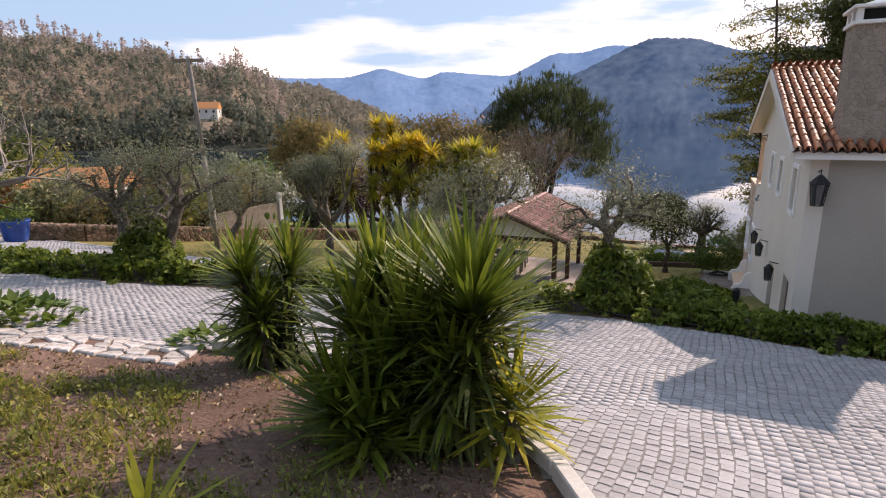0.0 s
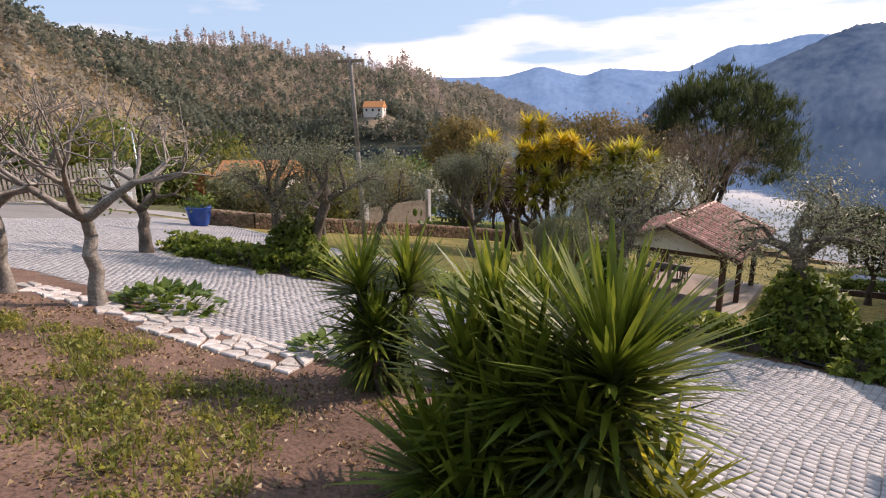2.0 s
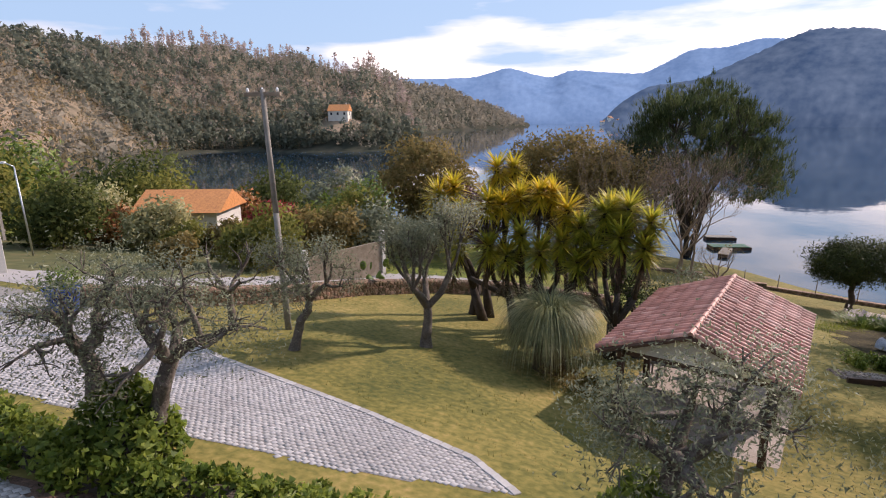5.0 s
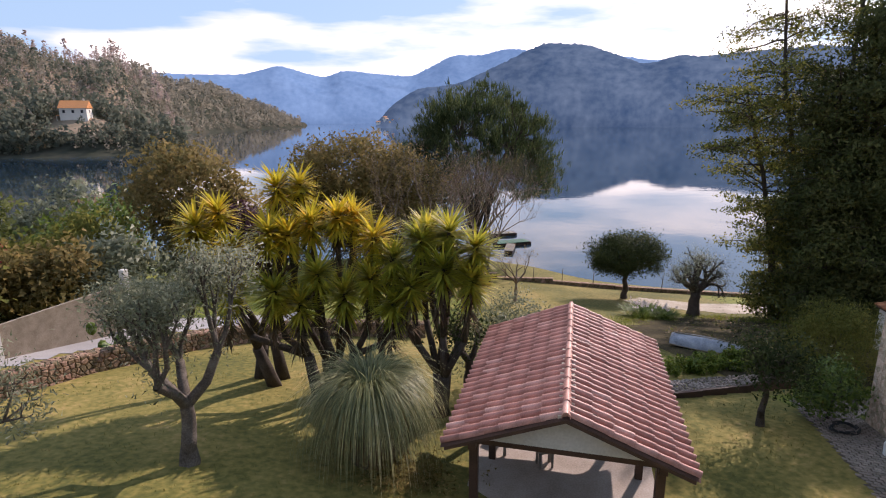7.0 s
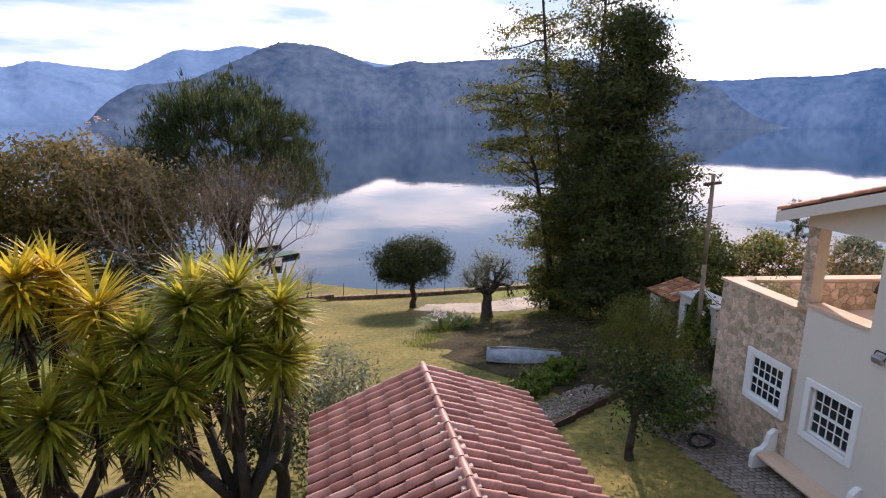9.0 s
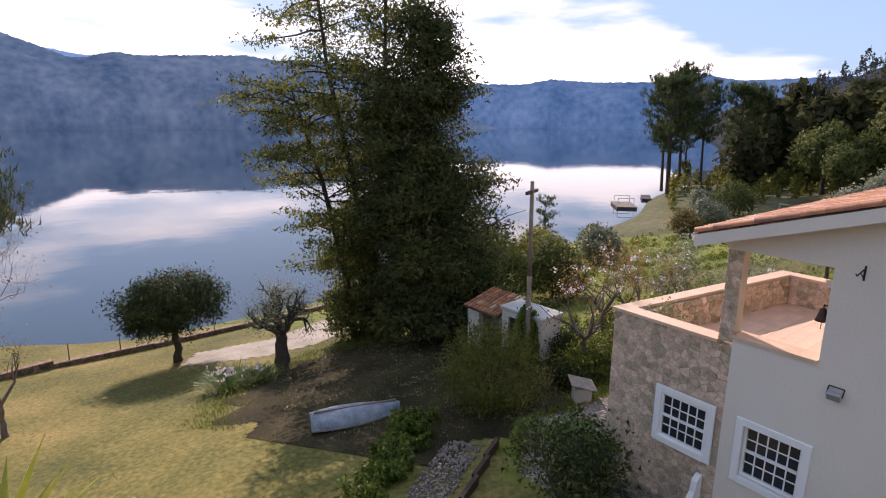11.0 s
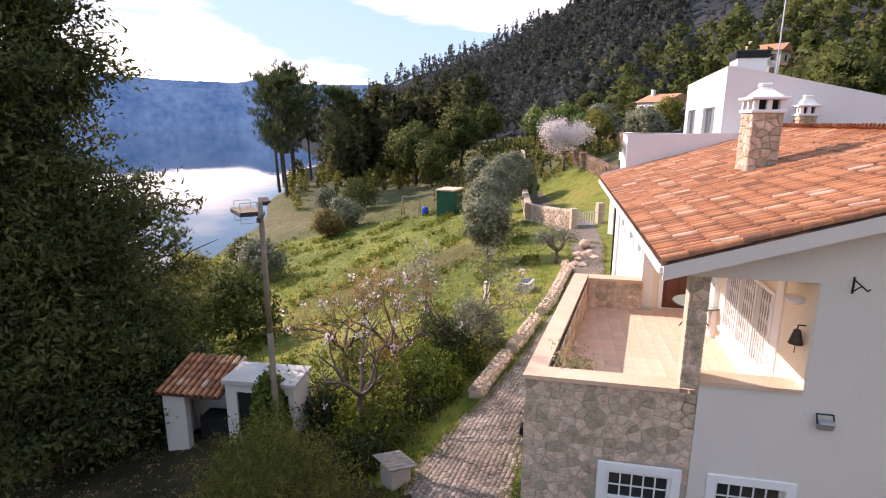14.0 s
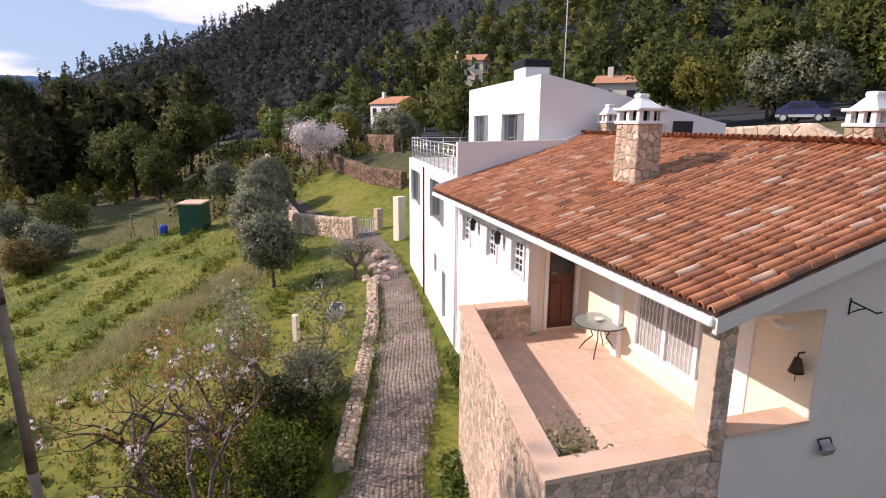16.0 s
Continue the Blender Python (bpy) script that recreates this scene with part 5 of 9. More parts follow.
raw("bowl_body", *lathe([(0.04, 0), (0.09, 0.02), (0.11, 0.06), (0.1, 0.06), (0.05, 0.03)], 14), M_TRIM, bowl, smooth=True)

# ---- the pavilion ----
PX, PY, PTURN, PZ = 3.45, 21.75, -23.7, 0.05
pav = thing("pavilion", pose(PX, PY, PZ, 0, 0, PTURN), "open garden pavilion with dark timber posts and red tiled roof", "pavilion")
PW, PL, PE, PR = 2.12, 2.95, 2.12, 2.95
part("slab", boxes((-2.05, 2.0, -2.9, 2.9, -0.35, 0.0), bevel=0.02), M_PAVE, pav, "brown-grey paved floor slab")
for x in (-1.65, 1.65):
    for y in (-2.5, 0.0, 2.5):
        p_ = part("post", boxes((x - 0.08, x + 0.08, y - 0.08, y + 0.08, 0.0, 1.98), bevel=0.008), M_DWOOD, pav)
    part("beam", boxes((x - 0.07, x + 0.07, -2.75, 2.75, 1.98, 2.14), bevel=0.006), M_DWOOD, pav)
for y in (-2.5, 0, 2.5):
    part("tie_beam", boxes((-1.58, 1.58, y - 0.07, y + 0.07, 2.0, 2.14), bevel=0.006), M_DWOOD, pav)
for y0 in (-2.62, 2.56):
    bm = bmesh.new()
    o = [(-1.75, 2.14), (1.75, 2.14), (0, 2.82)]
    a = [bm.verts.new((x, y0, z)) for x, z in o]
    b = [bm.verts.new((x, y0 + 0.06, z)) for x, z in o]
    bm.faces.new(a)
    bm.faces.new(b[::-1])
    for i in range(3):
        bm.faces.new((a[i], b[i], b[(i + 1) % 3], a[(i + 1) % 3]))
    part("gable_panel", bm, M_CONC, pav, "pale plastered gable panel")
pang = math.atan((PR - PE) / PW)
prun = PW / math.cos(pang)
for sgn in (1, -1):
    bm = bmesh.new()
    o = [(0, PR - 0.09), (sgn * PW, PE - 0.09), (sgn * PW, PE - 0.02), (0, PR - 0.02)]
    a = [bm.verts.new((x, -PL, z)) for x, z in o]
    b = [bm.verts.new((x, PL, z)) for x, z in o]
    bm.faces.new(a)
    bm.faces.new(b[::-1])
    for i in range(4):
        bm.faces.new((a[i], b[i], b[(i + 1) % 4], a[(i + 1) % 4]))
    part("roof_underside", bm, M_DWOOD, pav)
    if sgn > 0:
        m = Matrix.Translation((PW, -PL, PE)) @ Matrix.Rotation(radians(90), 4, "Z") @ Matrix.Rotation(pang, 4, "X")
    else:
        m = Matrix.Translation((-PW, PL, PE)) @ Matrix.Rotation(radians(-90), 4, "Z") @ Matrix.Rotation(pang, 4, "X")
    tiled_slope(pav, m, 2 * PL, prun, 0.227, 0.38, RNG, lambda x, y, s=sgn: True, (M_PTILE, M_PTILES), 0.064, max_single=150)
ridge_tiles(pav, Matrix.Translation((0, -PL, PR - 0.01)), 2 * PL, (M_PTILE, M_PTILES), RNG, 0.082, 0.45)
bm = bmesh.new()
for k in range(26):
    for sx in (-1, 1):
        y_, s_ = -PL + 0.07 + k * 0.227 + RNG.uniform(-0.02, 0.02), RNG.uniform(0.8, 1.25)
        box(bm, sx * 0.06, sx * (0.06 + 0.075 * s_), y_, y_ + 0.085 * s_, PR - 0.07, PR + 0.02 * s_, bevel=0.01)
part("ridge_mortar", bm, M_MORTAR, pav, "pale mortar bedding under the ridge tiles")["kind"] = "stuff"
# house roof tiles
tiled_slope(house, lake_slope, 12.40, run, 0.172, 0.36, RNG, lambda x, y: x > 8.7, (M_TILE, M_TILES), 0.062)
tiled_slope(house, hill_slope, 12.40, run2, 0.172, 0.36, RNG, lambda x, y: False, (M_TILE, M_TILES), 0.062)


# ---- plants ----
def trunk_segs(rng, base_r, h, lean=(0, 0), steps=5, top=0.7, wobble=0.05):
    p = np.array([0.0, 0.0, -0.25])
    out = []
    for k in range(steps):
        f = (k + 1) / steps
        q = np.array([lean[0] * f + rng.normal() * wobble * h / 2 * (0 < f < 1), lean[1] * f + rng.normal() * wobble * h / 2 * (0 < f < 1), h * f])
        r0 = base_r * (1.45 if k == 0 else 1 - (1 - top) * k / steps)
        r1 = base_r * (1 - (1 - top) * f)
        out.append((p, q, r0, r1))
        p = q
    return out, p


def branch_tree(name, label, x, y, seed, h=1.2, r=0.14, limbs=3, reach=0.9, depth=3, leaves=2500, size=(0.07, 0.018), material=None, clump=0.22, spread=0.55, up=0.12, kids=3, shrink=0.74, lean=(0, 0), bark=None, category="tree", group="", tilt=0.8, dz=0.0, second=None, extra=None):
    """A tree that forks from a trunk, with leaves about its twig ends."""
    rng = np.random.default_rng(seed)
    t = thing(name, at(x, y, 0, dz), label, category, group)
    segs, p = trunk_segs(rng, r, h, lean)
    tips = []
    for k in range(limbs):
        a = 2 * math.pi * (k + rng.uniform(-0.25, 0.25)) / limbs
        s, tp = grow(rng, p, (tilt * math.cos(a), tilt * math.sin(a), 0.9), reach * rng.uniform(0.85, 1.15), r * 0.62, depth, spread, up, kids, shrink)
        segs += s
        tips += tp
    tube_part("trunk", segs, bark or M_TRUNK, t, sides=6, caps=False)
    T = np.array(tips)
    for mtl, n, sz, cl, nm in [(material, leaves, size, clump, "crown")] + ([second] if second else []):
        if not n:
            continue
        at_ = rng.integers(0, len(T), n) if nm == "crown" else rng.choice(len(T), 16)[rng.integers(0, 16, n)]
        c = T[at_] + rng.normal(size=(n, 3)) * cl
        leaf_part(nm, *quads(c, rng, sz[0], sz[1], out=c - T.mean(0) + np.array([0, 0, 0.3]) + rng.normal(size=c.shape) * 0.5), mtl, t)
    return t


def cloud_tree(name, label, x, y, seed, blobs, clumps, per, size, material, trunk=(0.2, 2.0), spread=0.35, bark=None, limbs=14, category="tree", group="", shell=0.55, dz=0.0, lean=(0, 0), up=0.0, squash=0.7, trunks=1):
    """A tree whose crown of many leaf clumps fills the given lobes (x, y, z, rx, ry, rz), with limbs reaching into it."""
    rng = np.random.default_rng(seed)
    t = thing(name, at(x, y, 0, dz), label, category, group)
    vol = np.array([b[3] * b[4] * b[5] for b in blobs]) ** 0.7
    pick = rng.choice(len(blobs), clumps, p=vol / vol.sum())
    B = np.array(blobs)[pick]
    d = rng.normal(size=(clumps, 3))
    d /= np.linalg.norm(d, axis=1)[:, None]
    rad = (shell + (1 - shell) * rng.uniform(0, 1, clumps) ** 0.6) * rng.uniform(0.82, 1.1, clumps)
    C = B[:, :3] + d * B[:, 3:] * rad[:, None]
    segs = []
    for k in range(trunks):
        s, p = trunk_segs(rng, trunk[0], trunk[1], (lean[0] + (k - (trunks - 1) / 2) * 1.2 * trunk[0] * 3, lean[1]))
        segs += s
        for i in rng.choice(clumps, min(limbs, clumps), replace=False):
            q = C[i]
            f = min(1.0, max(0.35, 0.62 * q[2] / max(trunk[1], 0.1)))
            kk = min(len(s) - 1, int(f * len(s)))
            p = np.array(s[kk][1])
            m1 = p + (q - p) * 0.5 + rng.normal(size=3) * 0.08 * np.linalg.norm(q - p) + np.array([0, 0, 0.08 * np.linalg.norm(q - p)])
            segs += [(p, m1, trunk[0] * 0.34, trunk[0] * 0.18), (m1, q, trunk[0] * 0.18, trunk[0] * 0.06)]
    tube_part("trunk", segs, bark or M_DTRUNK, t, sides=6, caps=False)
    n = clumps * per
    c = np.repeat(C, per, axis=0) + rng.normal(size=(n, 3)) * spread * np.array([1, 1, squash])
    out = unit((c - np.repeat(B[:, :3], per, axis=0)) / np.repeat(B[:, 3:], per, axis=0)) + 0.8 * unit(c - np.repeat(C, per, axis=0)) + np.array([0, 0, 0.25])
    leaf_part("crown", *quads(c, rng, size[0], size[1], up, out=out), material, t)
    return t


def rosette(rng, c, n, length, width, droop, low=-0.5, axis=(0, 0, 1), high=1.0):
    """Sword leaves round a stem head."""
    a = rng.uniform(0, 2 * math.pi, n)
    u = rng.uniform(low, high, n)
    s = np.sqrt(np.clip(1 - np.minimum(u, 0.98) ** 2, 0.05, 1))
    d = np.stack([s * np.cos(a), s * np.sin(a), u], 1) + np.array(axis) * 0.06
    roots = np.array(c) + d * 0.04 + np.stack([0 * a, 0 * a, 0.16 * (u - 0.3)], 1)
    return blades(rng, roots, d, length, width, droop)


def yucca(name, label, x, y, seed, heads, n=75, length=0.72, width=0.05, skirt=2, material=None, group="", droop=0.16, stem=0.07, low=-0.35):
    """Sword-leaved plant with several stems; heads: (dx, dy, height)."""
    rng = np.random.default_rng(seed)
    t = thing(name, at(x, y), label, "yucca", group)
    for hx_, hy_, hz_ in heads:
        b = np.array([hx_ * 0.45, hy_ * 0.45, -0.2])
        c = np.array([hx_, hy_, hz_])
        mid = (b + c) / 2 + rng.normal(size=3) * 0.05
        tube_part("stem", [(b, mid, stem * 1.5, stem), (mid, c, stem, stem * 0.7)], M_TRUNK, t)
        leaf_part("leaf_head", *merge(rosette(rng, c, n, length, width, droop, low), rosette(rng, c - np.array([0, 0, 0.1]), n // 3, length * 0.9, width, droop + 0.2, low - 0.45)), material or L_YUCCA, t)
        if skirt:
            leaf_part("old_leaf_skirt", *merge(*[rosette(rng, b + (c - b) * (1 - 0.24 * (k + 1)), int(n * 0.6), length * 0.85, width, droop + 0.7, -0.8) for k in range(skirt)]), L_YSHADE, t, "dull dark old leaves round the stem")
    return t


def scatter(rng, poly, n):
    P = np.array(poly)
    lo, hi = P.min(0), P.max(0)
    p = rng.uniform(lo, hi, (int(n * 3.2), 2))
    p = p[inside(poly, p[:, 0], p[:, 1])][:n]
    return p[:, 0], p[:, 1]


def tufts(name, label, rng, x, y, per, length, width, material, droop=0.6, spread=0.08, category="grass", jitter=0.35, segs=2):
    """Grass tufts at many places, one joined object."""
    k = len(x)
    X_ = np.repeat(x, per) + rng.normal(size=k * per) * spread
    Y_ = np.repeat(y, per) + rng.normal(size=k * per) * spread
    R = np.stack([X_, Y_, sheet_z(X_, Y_) - 0.01], 1)
    D = rng.normal(size=(k * per, 3)) * np.array([0.5, 0.5, 0.1]) + np.array([0, 0, 1.0])
    L = np.repeat(length * rng.uniform(1 - jitter, 1 + jitter, k), per)
    ob = leaf_part(name, *blades(rng, R, D, L, width, droop, segs), material, None)
    return tagged(ob, label, category, kind="stuff")


def leaf_mass(name, label, rng, x, y, h, n, size, material, category="plant", kind="stuff", under=0.0):
    """A low mat of leaves over places (x, y) with heights h."""
    i = rng.integers(0, len(x), n)
    hh = np.asarray(h)[i] * (1 - (1 - under) * rng.uniform(0, 1, n) ** 1.3)
    px, py = np.asarray(x)[i] + rng.normal(size=n) * 0.07, np.asarray(y)[i] + rng.normal(size=n) * 0.07
    c = np.stack([px, py, sheet_z(px, py) + hh], 1)
    ob = leaf_part(name, *quads(c, rng, size[0], size[1], out=rng.normal(size=c.shape) * 0.6 + np.array([0, 0, 1.0])), material, None)
    return tagged(ob, label, category, kind=kind)


RP = np.random.default_rng(5)
# bushy yuccas in the front bed
yucca("yucca", "dense green sword-leaved yucca clump in the mulch bed", 0.0, 4.35, 1, [(-0.58, 0.32, 1.18), (-0.24, 0.45, 1.16), (-0.74, 0.08, 0.9), (-0.25, -0.22, 0.95), (-0.5, -0.2, 0.6), (0.05, -0.3, 0.68), (0.12, 0.12, 0.95), (-0.12, -0.3, 0.36), (-0.85, -0.3, 0.32), (-0.6, -0.5, 0.22)], 100, 0.62, 0.056, 3, low=0.1, group="yuccas in the front bed")
yucca("yucca", "tall yucca head arching out of the clump towards the drive", 0.12, 4.08, 5, [(0.1, -0.05, 1.14)], 190, 0.76, 0.05, 2, low=0.3, droop=0.08, group="yuccas in the front bed")
# Sunlit low leaves: the yellow light is put in with the lime material.
yucca("yucca", "low yucca shoot beside the large clump, sunlight in its lime colour", 0.5, 3.85, 2, [(0.02, 0.0, 0.42)], 70, 0.5, 0.05, 0, L_YMIX, group="yuccas in the front bed")
yucca("yucca", "twin-headed green yucca at the edge of the drive", -2.1, 6.15, 3, [(-0.22, -0.03, 1.08), (0.28, 0.12, 1.1), (0.0, -0.2, 0.65)], 120, 0.56, 0.045, 3, low=0.0, group="yuccas in the front bed")
yucca("yucca", "small pale-edged yucca in the mulch", -1.75, 2.75, 4, [(0, 0, -0.02)], 22, 0.42, 0.045, 0, L_YMIX, group="yuccas in the front bed")

# golden tree yuccas by the lake wall
GOLD = [(-3.2, 27.8, 6.0), (-2.6, 28.1, 6.05), (-5.0, 28.2, 5.25), (-4.5, 27.0, 4.4), (-3.4, 26.8, 4.85), (-5.6, 28.0, 4.9), (-2.25, 27.2, 5.0), (-1.05, 27.3, 5.15), (-0.5, 26.6, 4.65), (-1.5, 27.0, 5.2), (-2.9, 26.9, 4.75)]
LIME = [(0.75, 25.8, 4.7), (1.5, 25.6, 4.9), (2.2, 25.4, 4.5), (1.25, 25.2, 4.0), (2.0, 25.0, 3.7), (0.4, 25.4, 3.5), (0.0, 26.0, 4.15), (1.0, 26.3, 4.85)]
LOW = [(-0.65, 26.0, 3.6), (-3.3, 26.3, 3.3), (-2.1, 26.2, 3.75), (-2.6, 26.0, 3.0), (-4.6, 26.7, 3.2), (-0.1, 25.5, 3.0), (-1.4, 26.0, 3.2)]


def yucca_tree(name, label, heads, bx, by, seed, material):
    rng = np.random.default_rng(seed)
    z0 = gz(bx, by)
    t = thing(name, pose(bx, by, z0), label, "yucca tree", "tree yuccas by the wall")
    segs, vf, dry = [], [], []
    feet = [np.array([rng.normal() * 0.35, rng.normal() * 0.3, -0.2]) for _ in range(3)]
    forks = [f + np.array([rng.normal() * 0.25, rng.normal() * 0.2, 1.3 + 0.4 * rng.uniform()]) for f in feet]
    segs += [(f, g, 0.24, 0.17) for f, g in zip(feet, forks)]
    for hx_, hy_, hz_ in heads:
        c = np.array([hx_ - bx, hy_ - by, hz_ - z0])
        b = forks[int(np.argmin([np.hypot(*(g - c)[:2]) for g in forks]))]
        m1 = b + (c - b) * 0.5 + np.array([c[0] - b[0], c[1] - b[1], 0]) * 0.25
        m1[2] = max(m1[2] - 0.35, 0.4)
        segs += [(b, m1, 0.11, 0.09), (m1, c, 0.09, 0.07)]
        sz = rng.uniform(0.7, 0.88)
        vf.append(rosette(rng, c - np.array([0, 0, 0.1]), 120, sz * 0.9, 0.07, 0.25, -0.85, high=0.3))
        vf.append(rosette(rng, c, 130, sz * 0.95, 0.07, 0.4, -0.2, high=0.85))
        for k in range(3):
            dry.append(rosette(rng, c - np.array([0.06 * k, 0, 0.4 + 0.33 * k]), 44, 0.5, 0.05, 1.2, -0.95))
    tube_part("stem", segs, M_DTRUNK, t)
    for v0, v1 in zip(vf[::2], vf[1::2]):
        leaf_part("leaf_head", *merge(v0, v1), material, t)
    for k in range(0, len(dry), 3):
        leaf_part("dead_leaf_skirt", *merge(*dry[k:k + 3]), L_SKIRT, t, "dry brown hanging leaves")


yucca_tree("yucca_tree", "tall tree yucca with golden-yellow leaf heads", GOLD[:6], -3.6, 27.8, 21, L_YGOLD)
yucca_tree("yucca_tree", "tree yucca with golden and lime leaf heads", GOLD[6:], -1.4, 27.1, 22, L_YGOLD)
yucca_tree("yucca_tree", "bushy tree yucca with lime-green leaf heads", LIME, 1.1, 25.9, 23, L_YMIX)
yucca_tree("yucca_tree", "low tree yucca with green leaf heads", LOW, -1.8, 26.4, 24, L_YMIX)

# pampas grass
t = thing("pampas_grass", at(-0.9, 22.6), "large fountain of grey-green pampas grass on the lawn", "pampas grass")
n = 4200
a = RP.uniform(0, 2 * math.pi, n)
u = RP.uniform(1.2, 4.5, n)
D = np.stack([np.cos(a) * 0.9, np.sin(a) * 0.9, u * 0.75], 1)
Rr = np.stack([np.cos(a), np.sin(a), 0 * a], 1) * RP.uniform(0, 0.35, n)[:, None] + np.array([0, 0, 1.6])
lo = 2700
leaf_part("blade", *blades(RP, Rr[:lo], D[:lo], RP.uniform(1.0, 2.8, lo), 0.026, 5.0, 7), L_PAMPAS, t)["kind"] = "stuff"
leaf_part("old_blade", *blades(RP, Rr[:900] * 0.8 - np.array([0, 0, 0.3]), D[:900] * np.array([1.6, 1.6, 0.5]), RP.uniform(0.8, 1.5, 900), 0.03, 2.6, 5), L_SKIRT, t, "brown withered blades under the fountain")["kind"] = "stuff"
leaf_part("blade", *blades(RP, Rr[lo:], D[lo:] + RP.normal(size=(n - lo, 3)) * 0.25, RP.uniform(1.0, 2.3, n - lo) * RP.uniform(0.7, 1.15, n - lo), 0.024, 3.2, 7), L_PAMPAS, t)["kind"] = "stuff"
tube_part("dead_base", [((0, 0, -0.2), (0, 0, 0.8), 0.55, 0.5), ((0, 0, 0.8), (0, 0, 1.6), 0.5, 0.34)], L_SKIRT, t, "brown base of dead blades", 9)
leaf_mass("undergrowth", "brown and green dead growth at the foot of the pampas grass", RP, RP.normal(-0.1, 0.5, 200), RP.normal(21.6, 0.45, 200), np.full(200, 0.4), 1500, (0.09, 0.04), L_BROWN)

# olives on the lawn
branch_tree("olive_tree", "old olive tree with open grey-green crown on the lawn", -4.75, 22.3, 31, h=1.3, r=0.2, limbs=4, reach=1.15, depth=3, leaves=13000, size=(0.12, 0.03), material=L_OLIVE, clump=0.2, up=0.36, spread=0.4, lean=(0.05, 0.1), group="olive trees")
branch_tree("olive_tree", "leaning olive tree with thin crown by the pole", -8.0, 19.7, 32, h=1.4, r=0.15, limbs=4, reach=0.75, depth=3, leaves=6000, size=(0.11, 0.028), material=L_OLIVE, clump=0.19, lean=(0.5, 0.3), group="olive trees", spread=0.6)
branch_tree("olive_tree", "small pruned olive tree near the stone wall", -10.9, 21.3, 33, h=1.1, r=0.13, limbs=4, reach=0.75, depth=2, leaves=1300, size=(0.07, 0.018), material=L_OLIVE, clump=0.3, group="olive trees", tilt=1.2)
# ivy-footed olives along the hedge
for i, (x_, y_, n_, l_, hh_) in enumerate(((-7.4, 13.0, 6500, (-0.45, 0.1), 1.7), (-6.9, 12.95, 6500, (0.5, 0.25), 1.7), (0.45, 12.5, 9000, (0.25, 0.0), 1.85), (3.75, 11.7, 7000, (-0.15, -0.1), 1.8))):
    branch_tree("olive_tree", "old pruned olive tree rising from an ivy mound", x_, y_, 40 + i, h=hh_, r=0.17, limbs=4, reach=0.58 if i < 2 else 0.54, depth=3, leaves=n_, size=(0.075, 0.022), material=L_OLIVE, clump=0.24, lean=l_, group="olive trees", tilt=1.1, spread=0.6, up=0.02)


def ivy_mound(x, y, rad, h, seed):
    rng = np.random.default_rng(seed)
    n = 3800
    d = rng.normal(size=(n, 3))
    d[:, 2] = np.abs(d[:, 2])
    d /= np.linalg.norm(d, axis=1)[:, None]
    k = rng.uniform(0.82, 1.06, n) * (1 + 0.12 * np.sin(4 * d[:, 0] + seed) * np.cos(5 * d[:, 1]))
    c = d * np.array([rad, rad, h]) * k[:, None]
    t = thing("ivy_mound", at(x, y), "ivy smothering the foot of an olive tree", "ivy", "ivy mounds")
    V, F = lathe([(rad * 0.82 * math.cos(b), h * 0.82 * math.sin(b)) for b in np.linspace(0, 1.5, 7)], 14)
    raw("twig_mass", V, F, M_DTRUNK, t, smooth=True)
    leaf_part("leafage", *quads(c, rng, 0.13, 0.11, out=c + rng.normal(size=c.shape) * 0.3), L_IVY, t)


ivy_mound(-7.15, 12.95, 0.75, 1.35, 1)
ivy_mound(0.45, 12.55, 0.72, 1.45, 2)
ivy_mound(3.8, 11.6, 0.85, 1.5, 3)
ivy_mound(5.3, 11.3, 1.1, 0.75, 4)
# ivy hedge along the drive
HEDGE = [(-11.0, 13.2), (-9.0, 12.6), (-7.2, 12.3), (-5.0, 12.3), (-3.0, 12.4), (-1.0, 12.2), (0.8, 11.9), (2.6, 11.4), (4.2, 10.8), (5.6, 9.9), (6.8, 8.8), (8.4, 7.9), (10.5, 6.6)]
hx0, hy0, hh0 = [], [], []
for (x0, y0), (x1, y1) in zip(HEDGE, HEDGE[1:]):
    for k in range(60):
        f, s_ = RP.uniform(), RP.normal() * 0.33
        nrm = math.hypot(x1 - x0, y1 - y0)
        hx0.append(x0 + (x1 - x0) * f - (y1 - y0) / nrm * s_)
        hy0.append(y0 + (y1 - y0) * f + (x1 - x0) / nrm * s_)
        hh0.append(max(0.08, (0.5 - 0.75 * s_ * s_) * RP.uniform(0.75, 1.25)))
leaf_mass("ivy_hedge", "low trimmed ivy hedge along the cobbled drive", RP, np.array(hx0), np.array(hy0), np.array(hh0), 36000, (0.11, 0.09), L_IVY, "hedge")
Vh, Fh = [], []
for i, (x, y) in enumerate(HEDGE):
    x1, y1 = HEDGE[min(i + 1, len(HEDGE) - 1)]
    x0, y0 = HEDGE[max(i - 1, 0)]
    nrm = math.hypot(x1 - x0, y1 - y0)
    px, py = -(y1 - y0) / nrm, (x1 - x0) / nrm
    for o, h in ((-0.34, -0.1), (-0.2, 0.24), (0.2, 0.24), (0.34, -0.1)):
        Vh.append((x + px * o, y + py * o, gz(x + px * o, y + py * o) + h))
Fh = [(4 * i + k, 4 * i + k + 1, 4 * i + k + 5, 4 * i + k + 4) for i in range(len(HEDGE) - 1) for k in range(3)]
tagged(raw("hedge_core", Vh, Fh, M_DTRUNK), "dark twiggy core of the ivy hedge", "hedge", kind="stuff")

